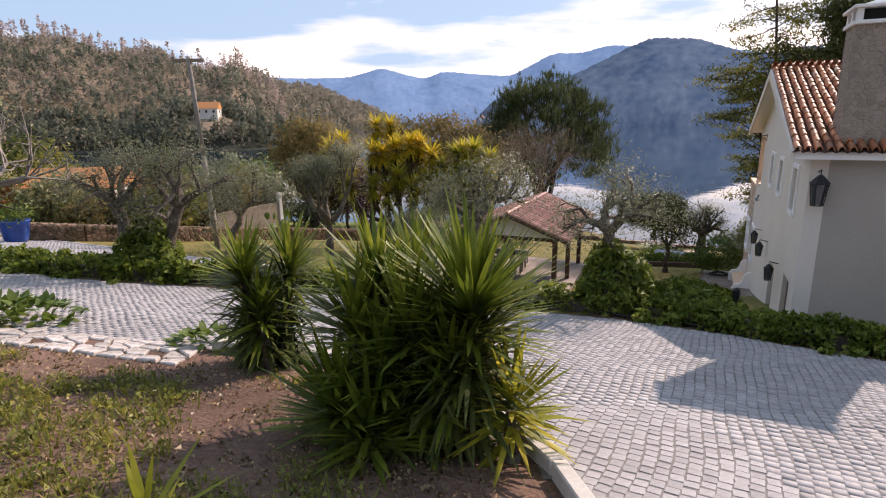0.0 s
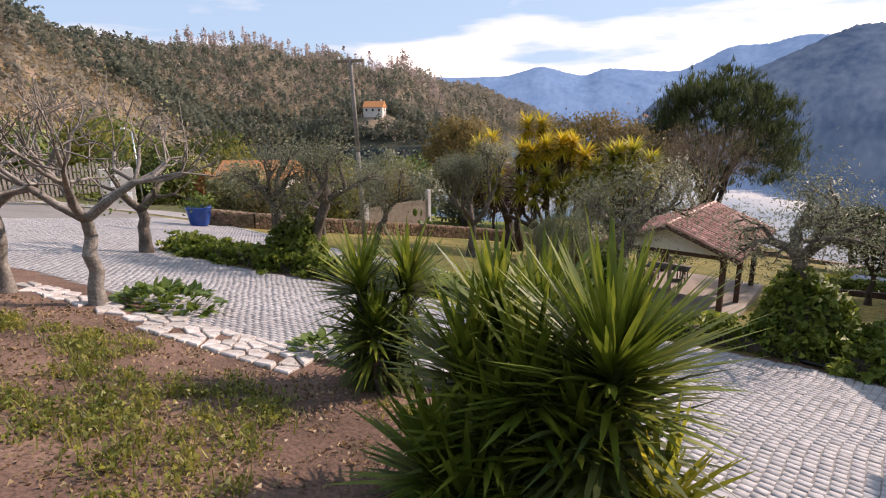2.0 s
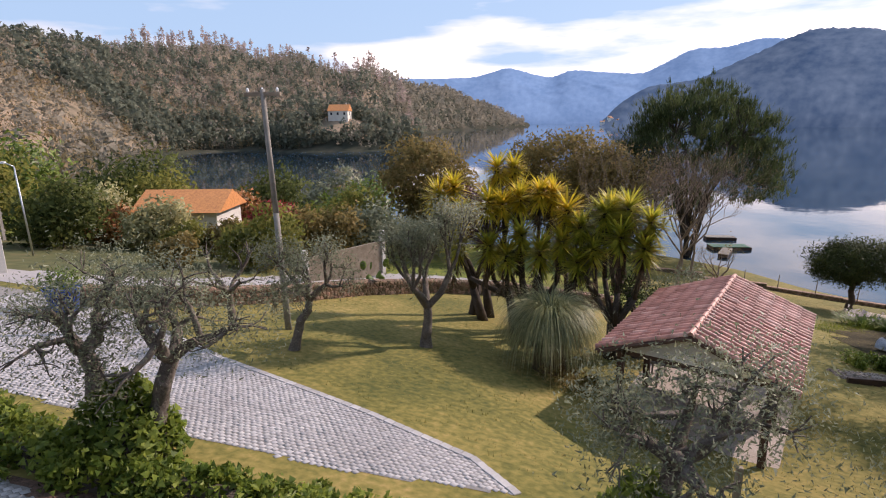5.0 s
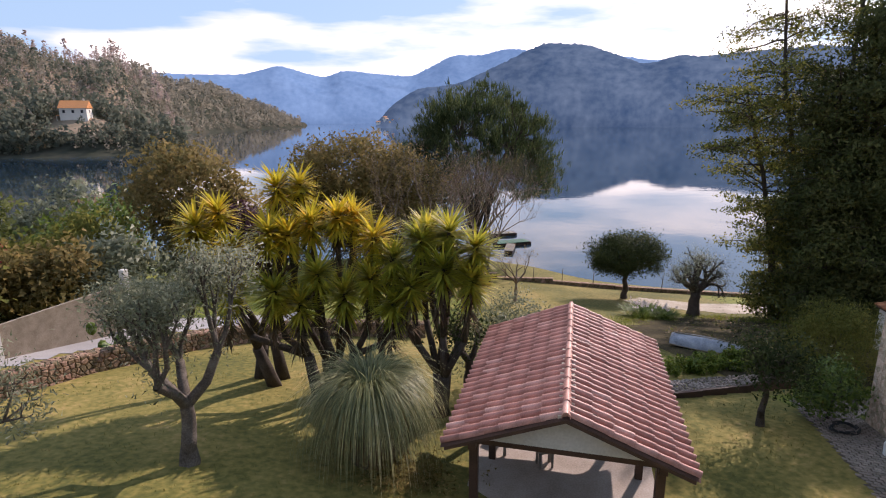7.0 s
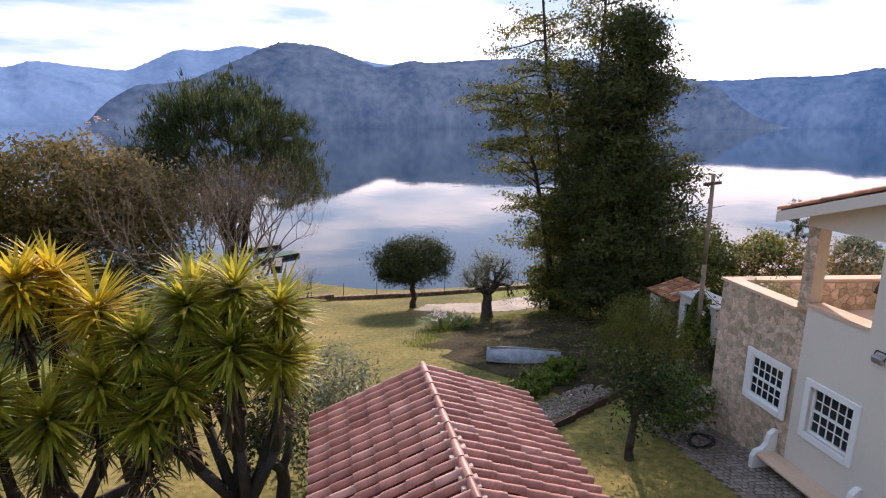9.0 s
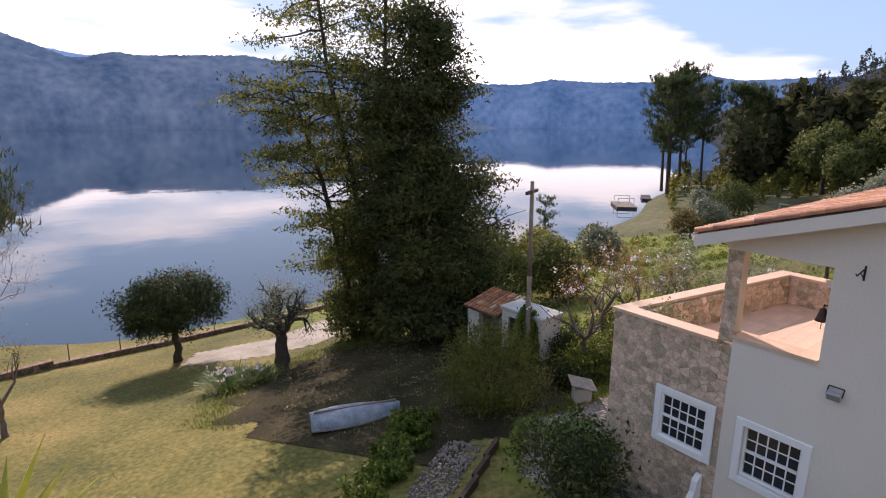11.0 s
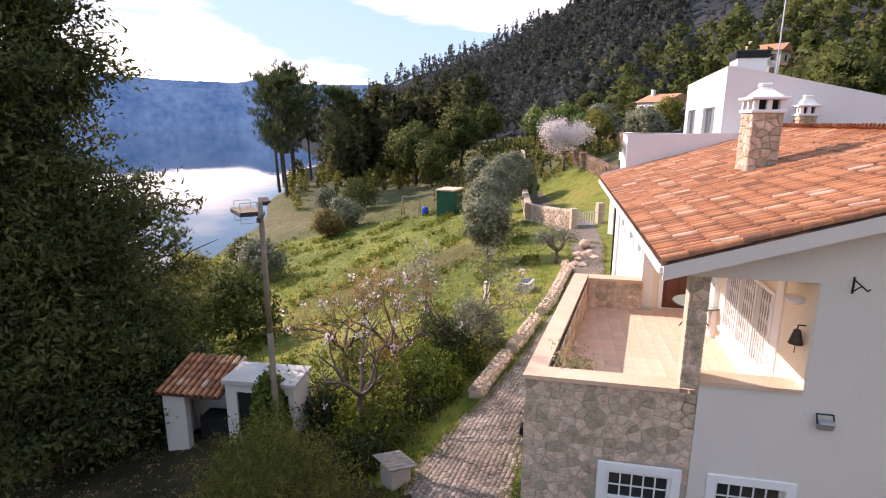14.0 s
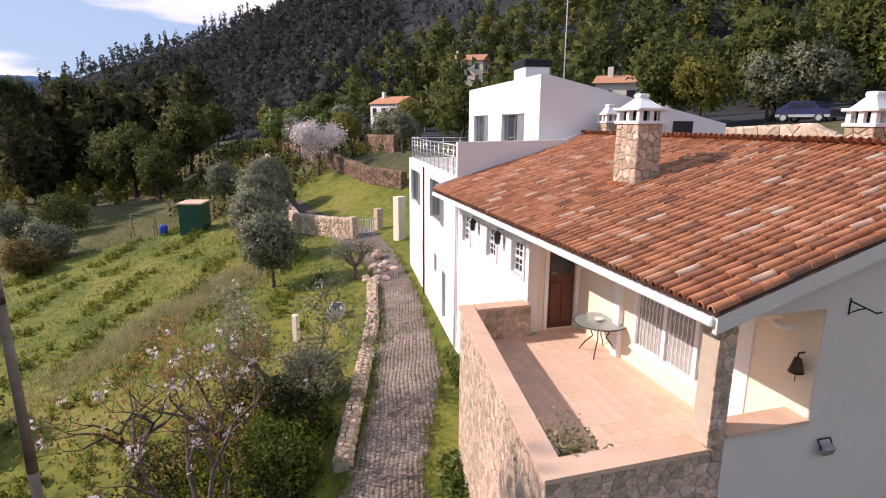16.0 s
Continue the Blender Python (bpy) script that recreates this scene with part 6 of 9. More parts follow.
# fruit trees in the bed, bare
for i, (x_, y_) in enumerate(((-8.6, 6.9), (-7.05, 7.1))):
    branch_tree("fruit_tree", "knobbly pruned fruit tree, nearly bare of leaves", x_, y_, 50 + i, h=1.3, r=0.115, limbs=5, reach=0.8, depth=3, leaves=160, size=(0.06, 0.035), material=L_STRAW, clump=0.1, spread=0.75, up=0.2, kids=3, shrink=0.78, tilt=1.2, bark=M_LICHEN, group="fruit trees")
branch_tree("fruit_tree", "ivy-trunked fruit tree with a few leaves", -10.9, 12.0, 53, h=1.1, r=0.16, limbs=4, reach=0.7, depth=3, leaves=900, size=(0.09, 0.06), material=L_GREEN, clump=0.16, group="fruit trees", tilt=1.1, kids=2)


def broad_plant(x, y, seed, n=70, s=1.0, label="broad-leaved green plant at the edge of the drive"):
    rng = np.random.default_rng(seed)
    t = thing("broad_leaved_plant", at(x, y), label, "plant", "broad-leaved plants")
    a = rng.uniform(0, 2 * math.pi, n)
    q = np.sqrt(rng.uniform(0, 1, n))
    roots = np.stack([q * np.cos(a) * 0.95 * s, q * np.sin(a) * 0.5 * s, (0.05 + 0.26 * (1 - q * q)) * rng.uniform(0.5, 1.1, n) * s], 1)
    D = np.stack([np.cos(a) * q, np.sin(a) * q, rng.uniform(0.2, 0.9, n)], 1) + rng.normal(size=(n, 3)) * 0.35
    V, F = blades(rng, roots, D, 0.17 * s, 0.12 * s, 0.8, 3)
    for k in range(n):
        leaf_part("leaf", V[8 * k:8 * k + 8], F[np.arange(3) * n + k] - 8 * k, L_GREEN, t)


broad_plant(-6.3, 7.6, 1, 240, 1.0)
broad_plant(-2.95, 6.75, 2, 150, 0.8)
broad_plant(-9.8, 12.6, 3, 90, 1.0, "dark leafy shrub in the hedge island")

# trees on the lower lawn and the shore
cloud_tree("shade_tree", "round dense dark evergreen on the shore lawn", 18.2, 46.0, 61, [(0, 0, 3.2, 2.9, 2.8, 1.3), (0.3, 0, 3.9, 2.0, 2.0, 1.0), (-1.0, 0, 2.8, 1.6, 1.6, 0.9)], 620, 34, (0.22, 0.06), L_SHADE, (0.22, 1.7), 0.26, limbs=18)
branch_tree("olive_tree", "gnarled old olive with a thick cut trunk", 19.1, 39.4, 62, h=1.5, r=0.38, limbs=5, reach=0.85, depth=3, leaves=6500, size=(0.11, 0.035), material=L_OLIVE, clump=0.3, bark=M_DTRUNK, group="olive trees", tilt=1.0)
branch_tree("small_tree", "small broad-leaved tree on the lawn beside the path", 9.7, 23.0, 63, h=1.2, r=0.11, limbs=4, reach=0.52, depth=3, leaves=2400, size=(0.12, 0.06), material=L_SHADE, clump=0.28, bark=M_DTRUNK)
cloud_tree("feathery_shrub", "large feathery olive-green shrub", 16.0, 27.1, 64, [(0, 0, 1.1, 1.8, 1.8, 1.1), (0.5, 0.3, 1.75, 1.2, 1.2, 0.9)], 380, 40, (0.16, 0.03), L_ACACIA, (0.07, 0.6), 0.26, category="shrub", up=0.8)
cloud_tree("camellia", "glossy shrub with pale flowers by the path", 12.05, 23.2, 65, [(0, 0, 1.0, 0.8, 0.8, 0.75), (-0.5, 0.1, 0.7, 0.5, 0.5, 0.45)], 130, 20, (0.13, 0.07), L_GREEN, (0.05, 0.5), 0.16, category="shrub")


def spray_tree(name, label, x, y, seed, stems, boughs, reach, z0, z1, sprigs, per, size, material, flat=0.3, lift=0.3, droop=0.5, clump=0.38, r=0.2, inner=0.25, bark=None, second=None, low=1.0):
    """A tall tree of several stems, each a list of points, with boughs whose side twigs carry flat leaf sprays; reach(z, direction) is a bough's length."""
    rng = np.random.default_rng(seed)
    t = thing(name, at(x, y), label, "tree")
    segs, C, O = [], [], []
    for pts in stems:
        for k, (p, q) in enumerate(zip(pts, pts[1:])):
            segs.append((p, q, r * (1 - 0.8 * k / (len(pts) - 1)), r * (1 - 0.8 * (k + 1) / (len(pts) - 1))))
    for b in range(boughs):
        P = np.array(stems[rng.integers(0, len(stems))], float)
        z = z0 + (min(z1, P[-1, 2]) - z0) * rng.uniform() ** low
        p = np.array([np.interp(z, P[:, 2], P[:, 0]), np.interp(z, P[:, 2], P[:, 1]), z])
        a = rng.uniform(0, 2 * math.pi)
        ln = reach(z, a) * rng.uniform(0.6, 1.08)
        d = np.array([math.cos(a), math.sin(a), lift + 0.25 * rng.normal()])
        n, q = 5, p
        line = [p]
        for k in range(n):
            q = q + d / np.linalg.norm(d) * ln / n
            d = d + np.array([0.16 * rng.normal(), 0.16 * rng.normal(), -droop / n + 0.08 * rng.normal()])
            line.append(q)
        rb = min(0.3 * r, 0.012 + 0.013 * ln)
        segs += [(line[k], line[k + 1], rb * (1 - 0.17 * k), rb * (1 - 0.17 * (k + 1))) for k in range(n)]
        for s_ in range(sprigs):
            f = inner + (1 - inner) * rng.uniform() ** 0.8
            k = min(n - 1, int(f * n))
            w = line[k] + (line[k + 1] - line[k]) * (f * n - k)
            side = rng.normal(size=3) * np.array([1, 1, 0.45]) * (0.12 + 0.16 * ln * (1.15 - f))
            C.append(w + side)
            O.append(line[-1] - p)
            if s_ % 2 == 0:
                segs.append((w, w + side, 0.35 * rb, 0.12 * rb))
    tube_part("trunk", segs, bark or M_DTRUNK, t, sides=5, caps=False)
    C, O = np.array(C), unit(np.array(O))
    own = rng.uniform(size=len(C)) < (second[1] if second else 0)
    for mtl, sel, nm in ((material, ~own, "crown"), (second[0] if second else None, own, "young_growth")):
        if mtl is None:
            continue
        c0, o0 = np.repeat(C[sel], per, axis=0), np.repeat(O[sel], per, axis=0)
        c = c0 + rng.normal(size=c0.shape) * clump * np.array([1, 1, flat])
        out = 0.7 * o0 + 0.7 * unit(c - c0) + np.array([0, 0, 0.5]) + 0.5 * rng.normal(size=c.shape)
        leaf_part(nm, *quads(c, rng, size[0], size[1], out=out), mtl, t)
    return t


spray_tree("big_evergreen", "tall dense dark evergreen by the boat", 23.8, 33.8, 66, [[(0, 0, -0.3), (0.1, 0, 5.0), (0.0, 0.1, 10.0), (0.1, 0, 15.6)], [(-0.5, 0.3, -0.3), (-0.9, 0.7, 4.0), (-1.4, 1.1, 12.5)], [(0.4, -0.2, -0.3), (0.6, -0.5, 3.0), (0.8, -0.7, 8.0)]], 560,
           lambda z, a: float(np.interp(z, [0, 2, 5, 8, 11, 14, 16], [2.2, 2.6, 2.7, 2.8, 2.5, 1.9, 1.0])) * (1 + (0.45 * max(0.0, math.cos(a + 0.785)) if z < 5 else 0.0) + 0.18 * math.sin(3 * a + 2.3 * z) + 0.14 * math.sin(1.7 * z)), 0.3, 15.6, 7, 30, (0.24, 0.09), L_COLUMN, 0.5, 0.45, 0.5, 0.36, 0.42, 0.1, None, (L_DARK, 0.14))
spray_tree("acacia_tree", "tall airy acacia with golden-olive sprays", 23.8, 38.0, 67, [[(0, 0, -0.3), (0.1, -0.2, 4.5), (-0.4, 0.0, 9.0), (-1.3, 0.6, 14.0), (-1.8, 0.9, 20.0)], [(0.2, -0.2, -0.3), (0.7, -0.6, 5.5), (1.2, -1.0, 12.0), (1.1, -1.3, 20.5)], [(-0.2, 0.3, -0.3), (-0.5, 0.7, 4.0), (-1.3, 1.2, 8.5), (-2.4, 1.9, 13.0)]], 225,
           lambda z, a: float(np.interp(z, [0, 2, 5, 9, 13, 17, 20], [1.8, 2.2, 2.5, 3.2, 3.9, 3.3, 1.8])) * (1 + 0.2 * math.sin(2 * a + 1.9 * z)), 0.5, 20.0, 10, 26, (0.22, 0.09), L_ACACIA, 0.32, 0.25, 0.55, 0.36, 0.24, 0.25, None, (L_DARK, 0.4), 0.95)
cloud_tree("feathery_shrub", "airy olive-green shrubs at the foot of the big trees", 25.2, 38.6, 68, [(0, 0, 2.2, 1.8, 1.8, 2.4), (-0.6, 0.8, 4.2, 1.3, 1.3, 1.5)], 260, 26, (0.2, 0.06), L_ACACIA, (0.1, 1.0), 0.4, category="shrub")
# Shrub added on the sun's side so that the lean-to roof is shaded.
cloud_tree("evergreen_shrub", "dark evergreen shrub placed to shade the lean-to", 25.0, 32.0, 69, [(0, 0, 1.6, 1.5, 1.5, 1.8), (0.2, 0.1, 3.2, 1.1, 1.1, 1.2)], 300, 26, (0.2, 0.08), L_SHADE, (0.1, 1.0), 0.3, category="shrub")
# umbrella pine and its neighbours on the point
def needle_tufts(rng, C, D, per, length, width, material, parent):
    """Brushes of needles at C that stand out along D."""
    n = len(C) * per
    roots = np.repeat(C, per, axis=0) + rng.normal(size=(n, 3)) * length * 0.22
    dirs = unit(np.repeat(unit(D), per, axis=0) + rng.normal(size=(n, 3)) * 0.5)
    leaf_part("crown", *blades(rng, roots, dirs, length, width, 0.1, 1), material, parent)


def umbrella_pine(x, y, seed, h, rad):
    rng = np.random.default_rng(seed)
    t = thing("umbrella_pine", at(x, y), "broad umbrella pine with fanning stems on the lake point", "tree")
    segs, forks = [], []
    for k in range(13):
        a = 2 * math.pi * k / 13 + rng.normal() * 0.2
        s_ = rng.uniform(0.25, 0.62)
        p0 = np.array([0.3 * math.cos(a), 0.3 * math.sin(a), -0.3 if k < 4 else 2.2 + 0.3 * k * rng.uniform(0.3, 1)])
        p1 = np.array([rad * s_ * 0.45 * math.cos(a), rad * s_ * 0.45 * math.sin(a), h * 0.42])
        p2 = np.array([rad * s_ * math.cos(a), rad * s_ * math.sin(a), h * rng.uniform(0.6, 0.74)])
        segs += [(p0, p1, 0.24, 0.15), (p1, p2, 0.15, 0.08)]
        forks += [p1, (p1 + p2) / 2, p2]
    forks = np.array(forks)
    C, D = [], []
    for k in range(560):
        a, u = rng.uniform(0, 2 * math.pi), rng.uniform(0, 1) ** 1.1
        el_ = math.asin(min(1, u)) if u < 1 else 1.5
        low = 0.34 + 0.12 * math.sin(a + 2.6)
        rr = rad * math.cos(el_) ** 0.85 * (1 + 0.1 * math.sin(4 * a + 5 * u)) * rng.uniform(0.72, 1.02)
        q = np.array([rr * math.cos(a), rr * math.sin(a), h * (low + (1 - low) * u * rng.uniform(0.86, 1.02))])
        C.append(q)
        D.append((0.5 * math.cos(a), 0.5 * math.sin(a), 0.9))
        if k % 2 == 0:
            f = forks[int(np.argmin(((forks - q) ** 2).sum(1)))]
            m1 = (f + q) / 2 + rng.normal(size=3) * 0.3
            segs += [(f, m1, 0.06, 0.045), (m1, q, 0.045, 0.02)]
    tube_part("trunk", segs, M_DTRUNK, t, sides=5, caps=False)
    C, D = np.array(C), np.array(D)
    C = np.repeat(C, 7, axis=0) + rng.normal(size=(len(C) * 7, 3)) * np.array([0.55, 0.55, 0.32])
    needle_tufts(rng, C, np.repeat(D, 7, axis=0), 9, 0.62, 0.1, L_PINE, t)


umbrella_pine(12.0, 66.5, 70, 17.9, 8.3)
cloud_tree("oak_tree", "russet-leaved oak on the shore", -0.9, 58.0, 71, [(0, 0, 8.0, 5.0, 5.0, 3.2), (4.0, 0, 7.0, 4.0, 4.0, 3.0), (-3.0, 0, 6.0, 3.5, 3.5, 3.0), (3, 0, 4, 5, 4, 3)], 1000, 36, (0.36, 0.17), L_BROWN, (0.35, 3.5), 0.6, limbs=30)
cloud_tree("oak_tree", "russet-leaved oak on the shore", -11.2, 48.0, 72, [(0, 0, 6.5, 3.4, 3.4, 3.0), (1.5, 0, 4.5, 3.0, 3.0, 2.4)], 480, 26, (0.36, 0.18), L_BROWN, (0.28, 3.0), 0.5, limbs=20)
cloud_tree("plum_tree", "purple-leaved plum behind the yuccas", -8.2, 46.5, 73, [(0, 0, 4.2, 2.0, 2.0, 2.2), (1.2, 0, 3.0, 1.6, 1.6, 1.6)], 260, 24, (0.26, 0.14), L_PURPLE, (0.15, 1.8), 0.4, limbs=14)
for i, (x_, y_, hh_) in enumerate(((5.4, 46.0, 4.0), (7.9, 48.5, 4.4), (3.6, 44.5, 3.4), (9.4, 44.0, 1.6), (7.0, 43.5, 3.4), (9.4, 51.0, 4.0))):
    branch_tree("bare_tree", "bare brown-twigged tree on the shore", x_, y_, 80 + i, h=hh_ * 0.8, r=0.11, limbs=4, reach=2.3 if i != 3 else 0.9, depth=5, leaves=300, size=(0.12, 0.05), material=L_BROWN, clump=0.3, spread=0.5, up=0.16, kids=3 if i != 3 else 2, shrink=0.74, bark=M_TWIG, tilt=0.7, group="bare trees")
cloud_tree("silver_shrub", "grey-leaved shrub behind the pavilion", 3.4, 27.2, 86, [(0, 0, 1.4, 1.3, 1.2, 1.3), (0.8, 0.4, 2.2, 0.9, 0.9, 0.9)], 240, 24, (0.12, 0.05), L_OLIVE, (0.09, 0.8), 0.24, category="shrub")
branch_tree("small_tree", "dark-trunked small tree behind the pavilion", 2.1, 25.7, 87, h=1.5, r=0.17, limbs=3, reach=0.6, depth=2, leaves=1400, size=(0.12, 0.06), material=L_SHADE, clump=0.3, bark=M_DTRUNK)


# ---- things on the lake side ----
boat = thing("rowing_boat", pose(14.0, 31.1, gz(14.0, 31.1) + 0.06, 0, 0, -43) @ Matrix.Diagonal((0.86, 0.9, 0.68, 1)), "upturned grey-white wooden rowing boat on the grass", "boat")
V, F = [], []
NB, MB = 15, 9
for i in range(NB):
    f = i / (NB - 1)
    w = 0.62 * max(0.05, math.sin(math.pi * (0.28 + 0.70 * f))) ** 0.75
    hh = 0.60 - 0.12 * (2 * f - 1) ** 2
    for k in range(MB):
        a = math.pi * k / (MB - 1)
        V.append((-1.75 + 3.5 * f, w * math.cos(a), 0.1 + hh * math.sin(a) ** 0.75))
F = [(i * MB + k, i * MB + k + 1, (i + 1) * MB + k + 1, (i + 1) * MB + k) for i in range(NB - 1) for k in range(MB - 1)]
F += [tuple(range(MB)), tuple((NB - 1) * MB + k for k in range(MB))[::-1]]
raw("hull", V, F, M_BOAT, boat, smooth=True)
part("keel", boxes((-1.6, 1.6, -0.03, 0.03, 0.62, 0.73), bevel=0.01), M_WOOD, boat)
for sy in (-1, 1):
    tube_part("gunwale", [((-1.75 + 3.5 * i / 14, sy * 0.63 * max(0.05, math.sin(math.pi * (0.28 + 0.70 * i / 14))) ** 0.75, 0.1), (-1.75 + 3.5 * (i + 1) / 14, sy * 0.63 * max(0.05, math.sin(math.pi * (0.28 + 0.70 * (i + 1) / 14))) ** 0.75, 0.1), 0.03, 0.03) for i in range(14)], M_WOOD, boat, sides=5)
for x in (-1.0, 1.0):
    part("trestle", boxes((x - 0.06, x + 0.06, -0.5, 0.5, -0.25, 0.1), bevel=0.01), M_WOOD, boat)

# shore wall and fence
SHORE = [(6, 55.5), (11, 54.2), (15.5, 53.0), (20, 50.8), (25, 48.6), (31, 46.2)]
for (x0, y0), (x1, y1) in zip(SHORE, SHORE[1:]):
    ln = math.hypot(x1 - x0, y1 - y0)
    w_ = thing("shore_wall", pose(x0, y0, (gz(x0, y0) + gz(x1, y1)) / 2, 0, 0, math.degrees(math.atan2(y1 - y0, x1 - x0))), "low dark stone wall along the lake shore", "wall", "shore wall lengths", "structure")
    part("wall_core", boxes((0, ln, -0.15, 0.15, -0.8, 0.32)), M_DSTONE, w_)
    stone_face(w_, Matrix.Translation((ln, -0.15, -0.3)) @ Matrix.Rotation(math.pi, 4, "Z"), ln, 0.62, 0.3, RP, material=M_DSTONE, depth=0.05)
    for k in range(2):
        px, py = x0 + (x1 - x0) * (k + 0.3) / 2, y0 + (y1 - y0) * (k + 0.3) / 2
        fp = thing("fence_post", pose(px, py, gz(px, py), 2, 1, 0), "thin wooden fence post on the shore wall", "post", "shore posts")
        tube_part("post_shaft", [((0, 0, 0), (0, 0, 1.35), 0.035, 0.03)], M_WOOD, fp)


def jetty(x, y, turn, label, w, l, mat_, rails=False):
    j = thing("floating_jetty", pose(x, y, LAKE, 0, 0, turn), label, "jetty", "jetties")
    part("pontoon", boxes((-l / 2, l / 2, -w / 2, w / 2, -0.2, 0.3), bevel=0.03), M_DWOOD, j)
    for k in range(int(l / 0.5)):
        part("deck_board", boxes((-l / 2 + k * 0.5 + 0.02, -l / 2 + k * 0.5 + 0.48, -w / 2 - 0.05, w / 2 + 0.05, 0.3, 0.36)), mat_, j)
    if rails:
        for sx in (-1, 1):
            for sy in (-1, 1):
                tube_part("rail_post", [((sx * l * 0.3, sy * w * 0.4, 0.3), (sx * l * 0.3, sy * w * 0.4, 1.6), 0.05, 0.05)], M_STEEL, j, sides=5)
            tube_part("rail_bar", [((sx * l * 0.3, -w * 0.4, 1.6), (sx * l * 0.3, w * 0.4, 1.6), 0.05, 0.05)], M_STEEL, j, sides=5)
    return j


jetty(17.5, 71.0, 8, "green-decked floating jetty on the lake", 1.6, 4.2, M_GREENP)
jetty(16.4, 68.2, 68, "grey gangway leading to the jetty", 0.9, 3.6, M_GREYWOOD)
jetty(17.8, 76.0, 4, "dark floating platform on the lake", 1.2, 3.4, M_GREYWOOD)
jetty(96.5, 36.5, 20, "timber bathing platform with tubular frames", 3.2, 6.5, M_WOOD, True)
jetty(108.0, 34.5, 10, "dark timber jetty at the point", 1.6, 6.0, M_DWOOD)

# outbuilding under the big tree: flat white block and tiled lean-to
bx, by = 21.77, 27.70
shed = thing("garden_shed", pose(bx, by, -0.02, 0, 0, -112), "small off-white shed with flat concrete roof and dark doorway", "shed")
gs = gz(bx, by) - 0.6
part("shed_wall", boxes((0.92, 1.1, -0.6, 0.6, gs, 0.02), (-1.1, -0.92, -0.45, 0.6, gs, 0.02), (-0.92, 0.92, 0.45, 0.6, gs, 0.02), (-1.1, -0.74, -0.6, -0.45, gs, 0.02), (-0.74, 0.92, -0.6, -0.45, -0.22, 0.02)), M_GABLE, shed)
part("flat_roof", boxes((-1.18, 1.18, -0.68, 0.68, 0.02, 0.18), bevel=0.02), M_CONC, shed, "pale flat concrete roof")
# Flat near-black sheet stands in for the unlit inside of the shed.
part("doorway_shade", boxes((-0.74, 0.92, -0.5, -0.46, gs, -0.22)), M_DARK, shed, "dark sheet for the shade inside the open doorway")
lean = thing("lean_to", pose(22.59, 29.74, 0.0, 0, 0, -112), "open lean-to with a broad off-white pier and old tiled roof", "shed")
gl = gz(22.6, 29.9) - 0.5
part("pillar", boxes((-1.0, -0.25, -0.66, -0.4, gl, -0.36), bevel=0.01), M_GABLE, lean)
part("rear_wall", boxes((-1.0, 1.02, 0.62, 0.75, gl, -0.06)), M_CONC, lean)
part("side_wall", boxes((-1.0, -0.85, -0.4, 0.62, gl, -0.3)), M_CONC, lean)
part("oven_block", boxes((-0.2, 0.8, -0.1, 0.55, gl, gl + 1.3), bevel=0.03), M_DARK, lean, "dark brick oven")
part("lean_to_roof", plate_x([[(-0.8, -0.44), (0.78, -0.06), (0.78, 0.0), (-0.8, -0.38)]], -1.08, 1.02), M_CHANNEL, lean)
tiled_slope(lean, Matrix.Translation((-1.08, -0.82, -0.37)) @ Matrix.Rotation(math.atan(0.38 / 1.58), 4, "X"), 2.1, 1.64, 0.21, 0.38, RP, lambda x, y: True, (M_TILE, M_TILES), 0.07, max_single=90)


def utility_pole(x, y, top_dx, top_dy, h, label, dark=False):
    p = thing("utility_pole", at(x, y), label, "utility pole", "utility poles")
    tube_part("pole_shaft", [((0, 0, -0.3), (top_dx / 2, top_dy / 2, h / 2), 0.105, 0.09), ((top_dx / 2, top_dy / 2, h / 2), (top_dx, top_dy, h), 0.09, 0.075)], M_WOOD if dark else M_GREYWOOD, p, sides=8)
    for ob in [part("crossarm", boxes((-0.6, 0.6, -0.06, 0.06, -0.05, 0.07), bevel=0.01), M_DWOOD if dark else M_WOOD, p)]:
        ob.location = (top_dx, top_dy, h - 0.15 - 0.25 * dark)
        for x_ in () if dark else (-0.5, 0.0, 0.5):
            v, f = lathe([(0.03, 0), (0.05, 0.05), (0.03, 0.12), (0.01, 0.14)], 8)
            o2 = raw("insulator", v, f, M_TRIM, p, smooth=True)
            o2.location = (top_dx + x_, top_dy, h - 0.08)
    return p


utility_pole(-9.15, 21.7, -0.6, 0.6, 7.5, "leaning grey utility pole with a white crossarm")
utility_pole(20.55, 27.4, -0.05, 0.05, 7.4, "weathered dark wooden pole with a dark crossarm, ivy at its foot", True)
ivy_mound(20.9, 27.6, 0.65, 2.3, 9)

# fruit trees by the path
for i, (x_, y_, n_, hh_) in enumerate(((19.9, 25.0, 700, 1.3), (22.3, 23.6, 2300, 1.4), (24.4, 25.2, 800, 1.2), (23.3, 21.4, 6000, 1.0))):
    branch_tree("almond_tree", "straggly blossoming almond tree with thin brown leaves", x_, y_, 90 + i, h=hh_, r=0.11, limbs=5, reach=1.0, depth=4, leaves=int(n_ * 0.6), size=(0.12, 0.06), material=L_RUST if i != 3 else L_OLIVE, clump=0.22, spread=0.5, up=0.14, kids=2, shrink=0.8, tilt=1.0, group="almond trees", second=(L_BLOSSOM, 190, (0.1, 0.09), 0.06, "blossom"))
sx, sy = RP.uniform(18.6, 24.6, 260), RP.uniform(20.5, 25.6, 260)
ok = ~inside(PATH, sx, sy) & (sx + sy < 46.8) & (sx + sy > 43.2)
sx, sy = sx[ok], sy[ok]
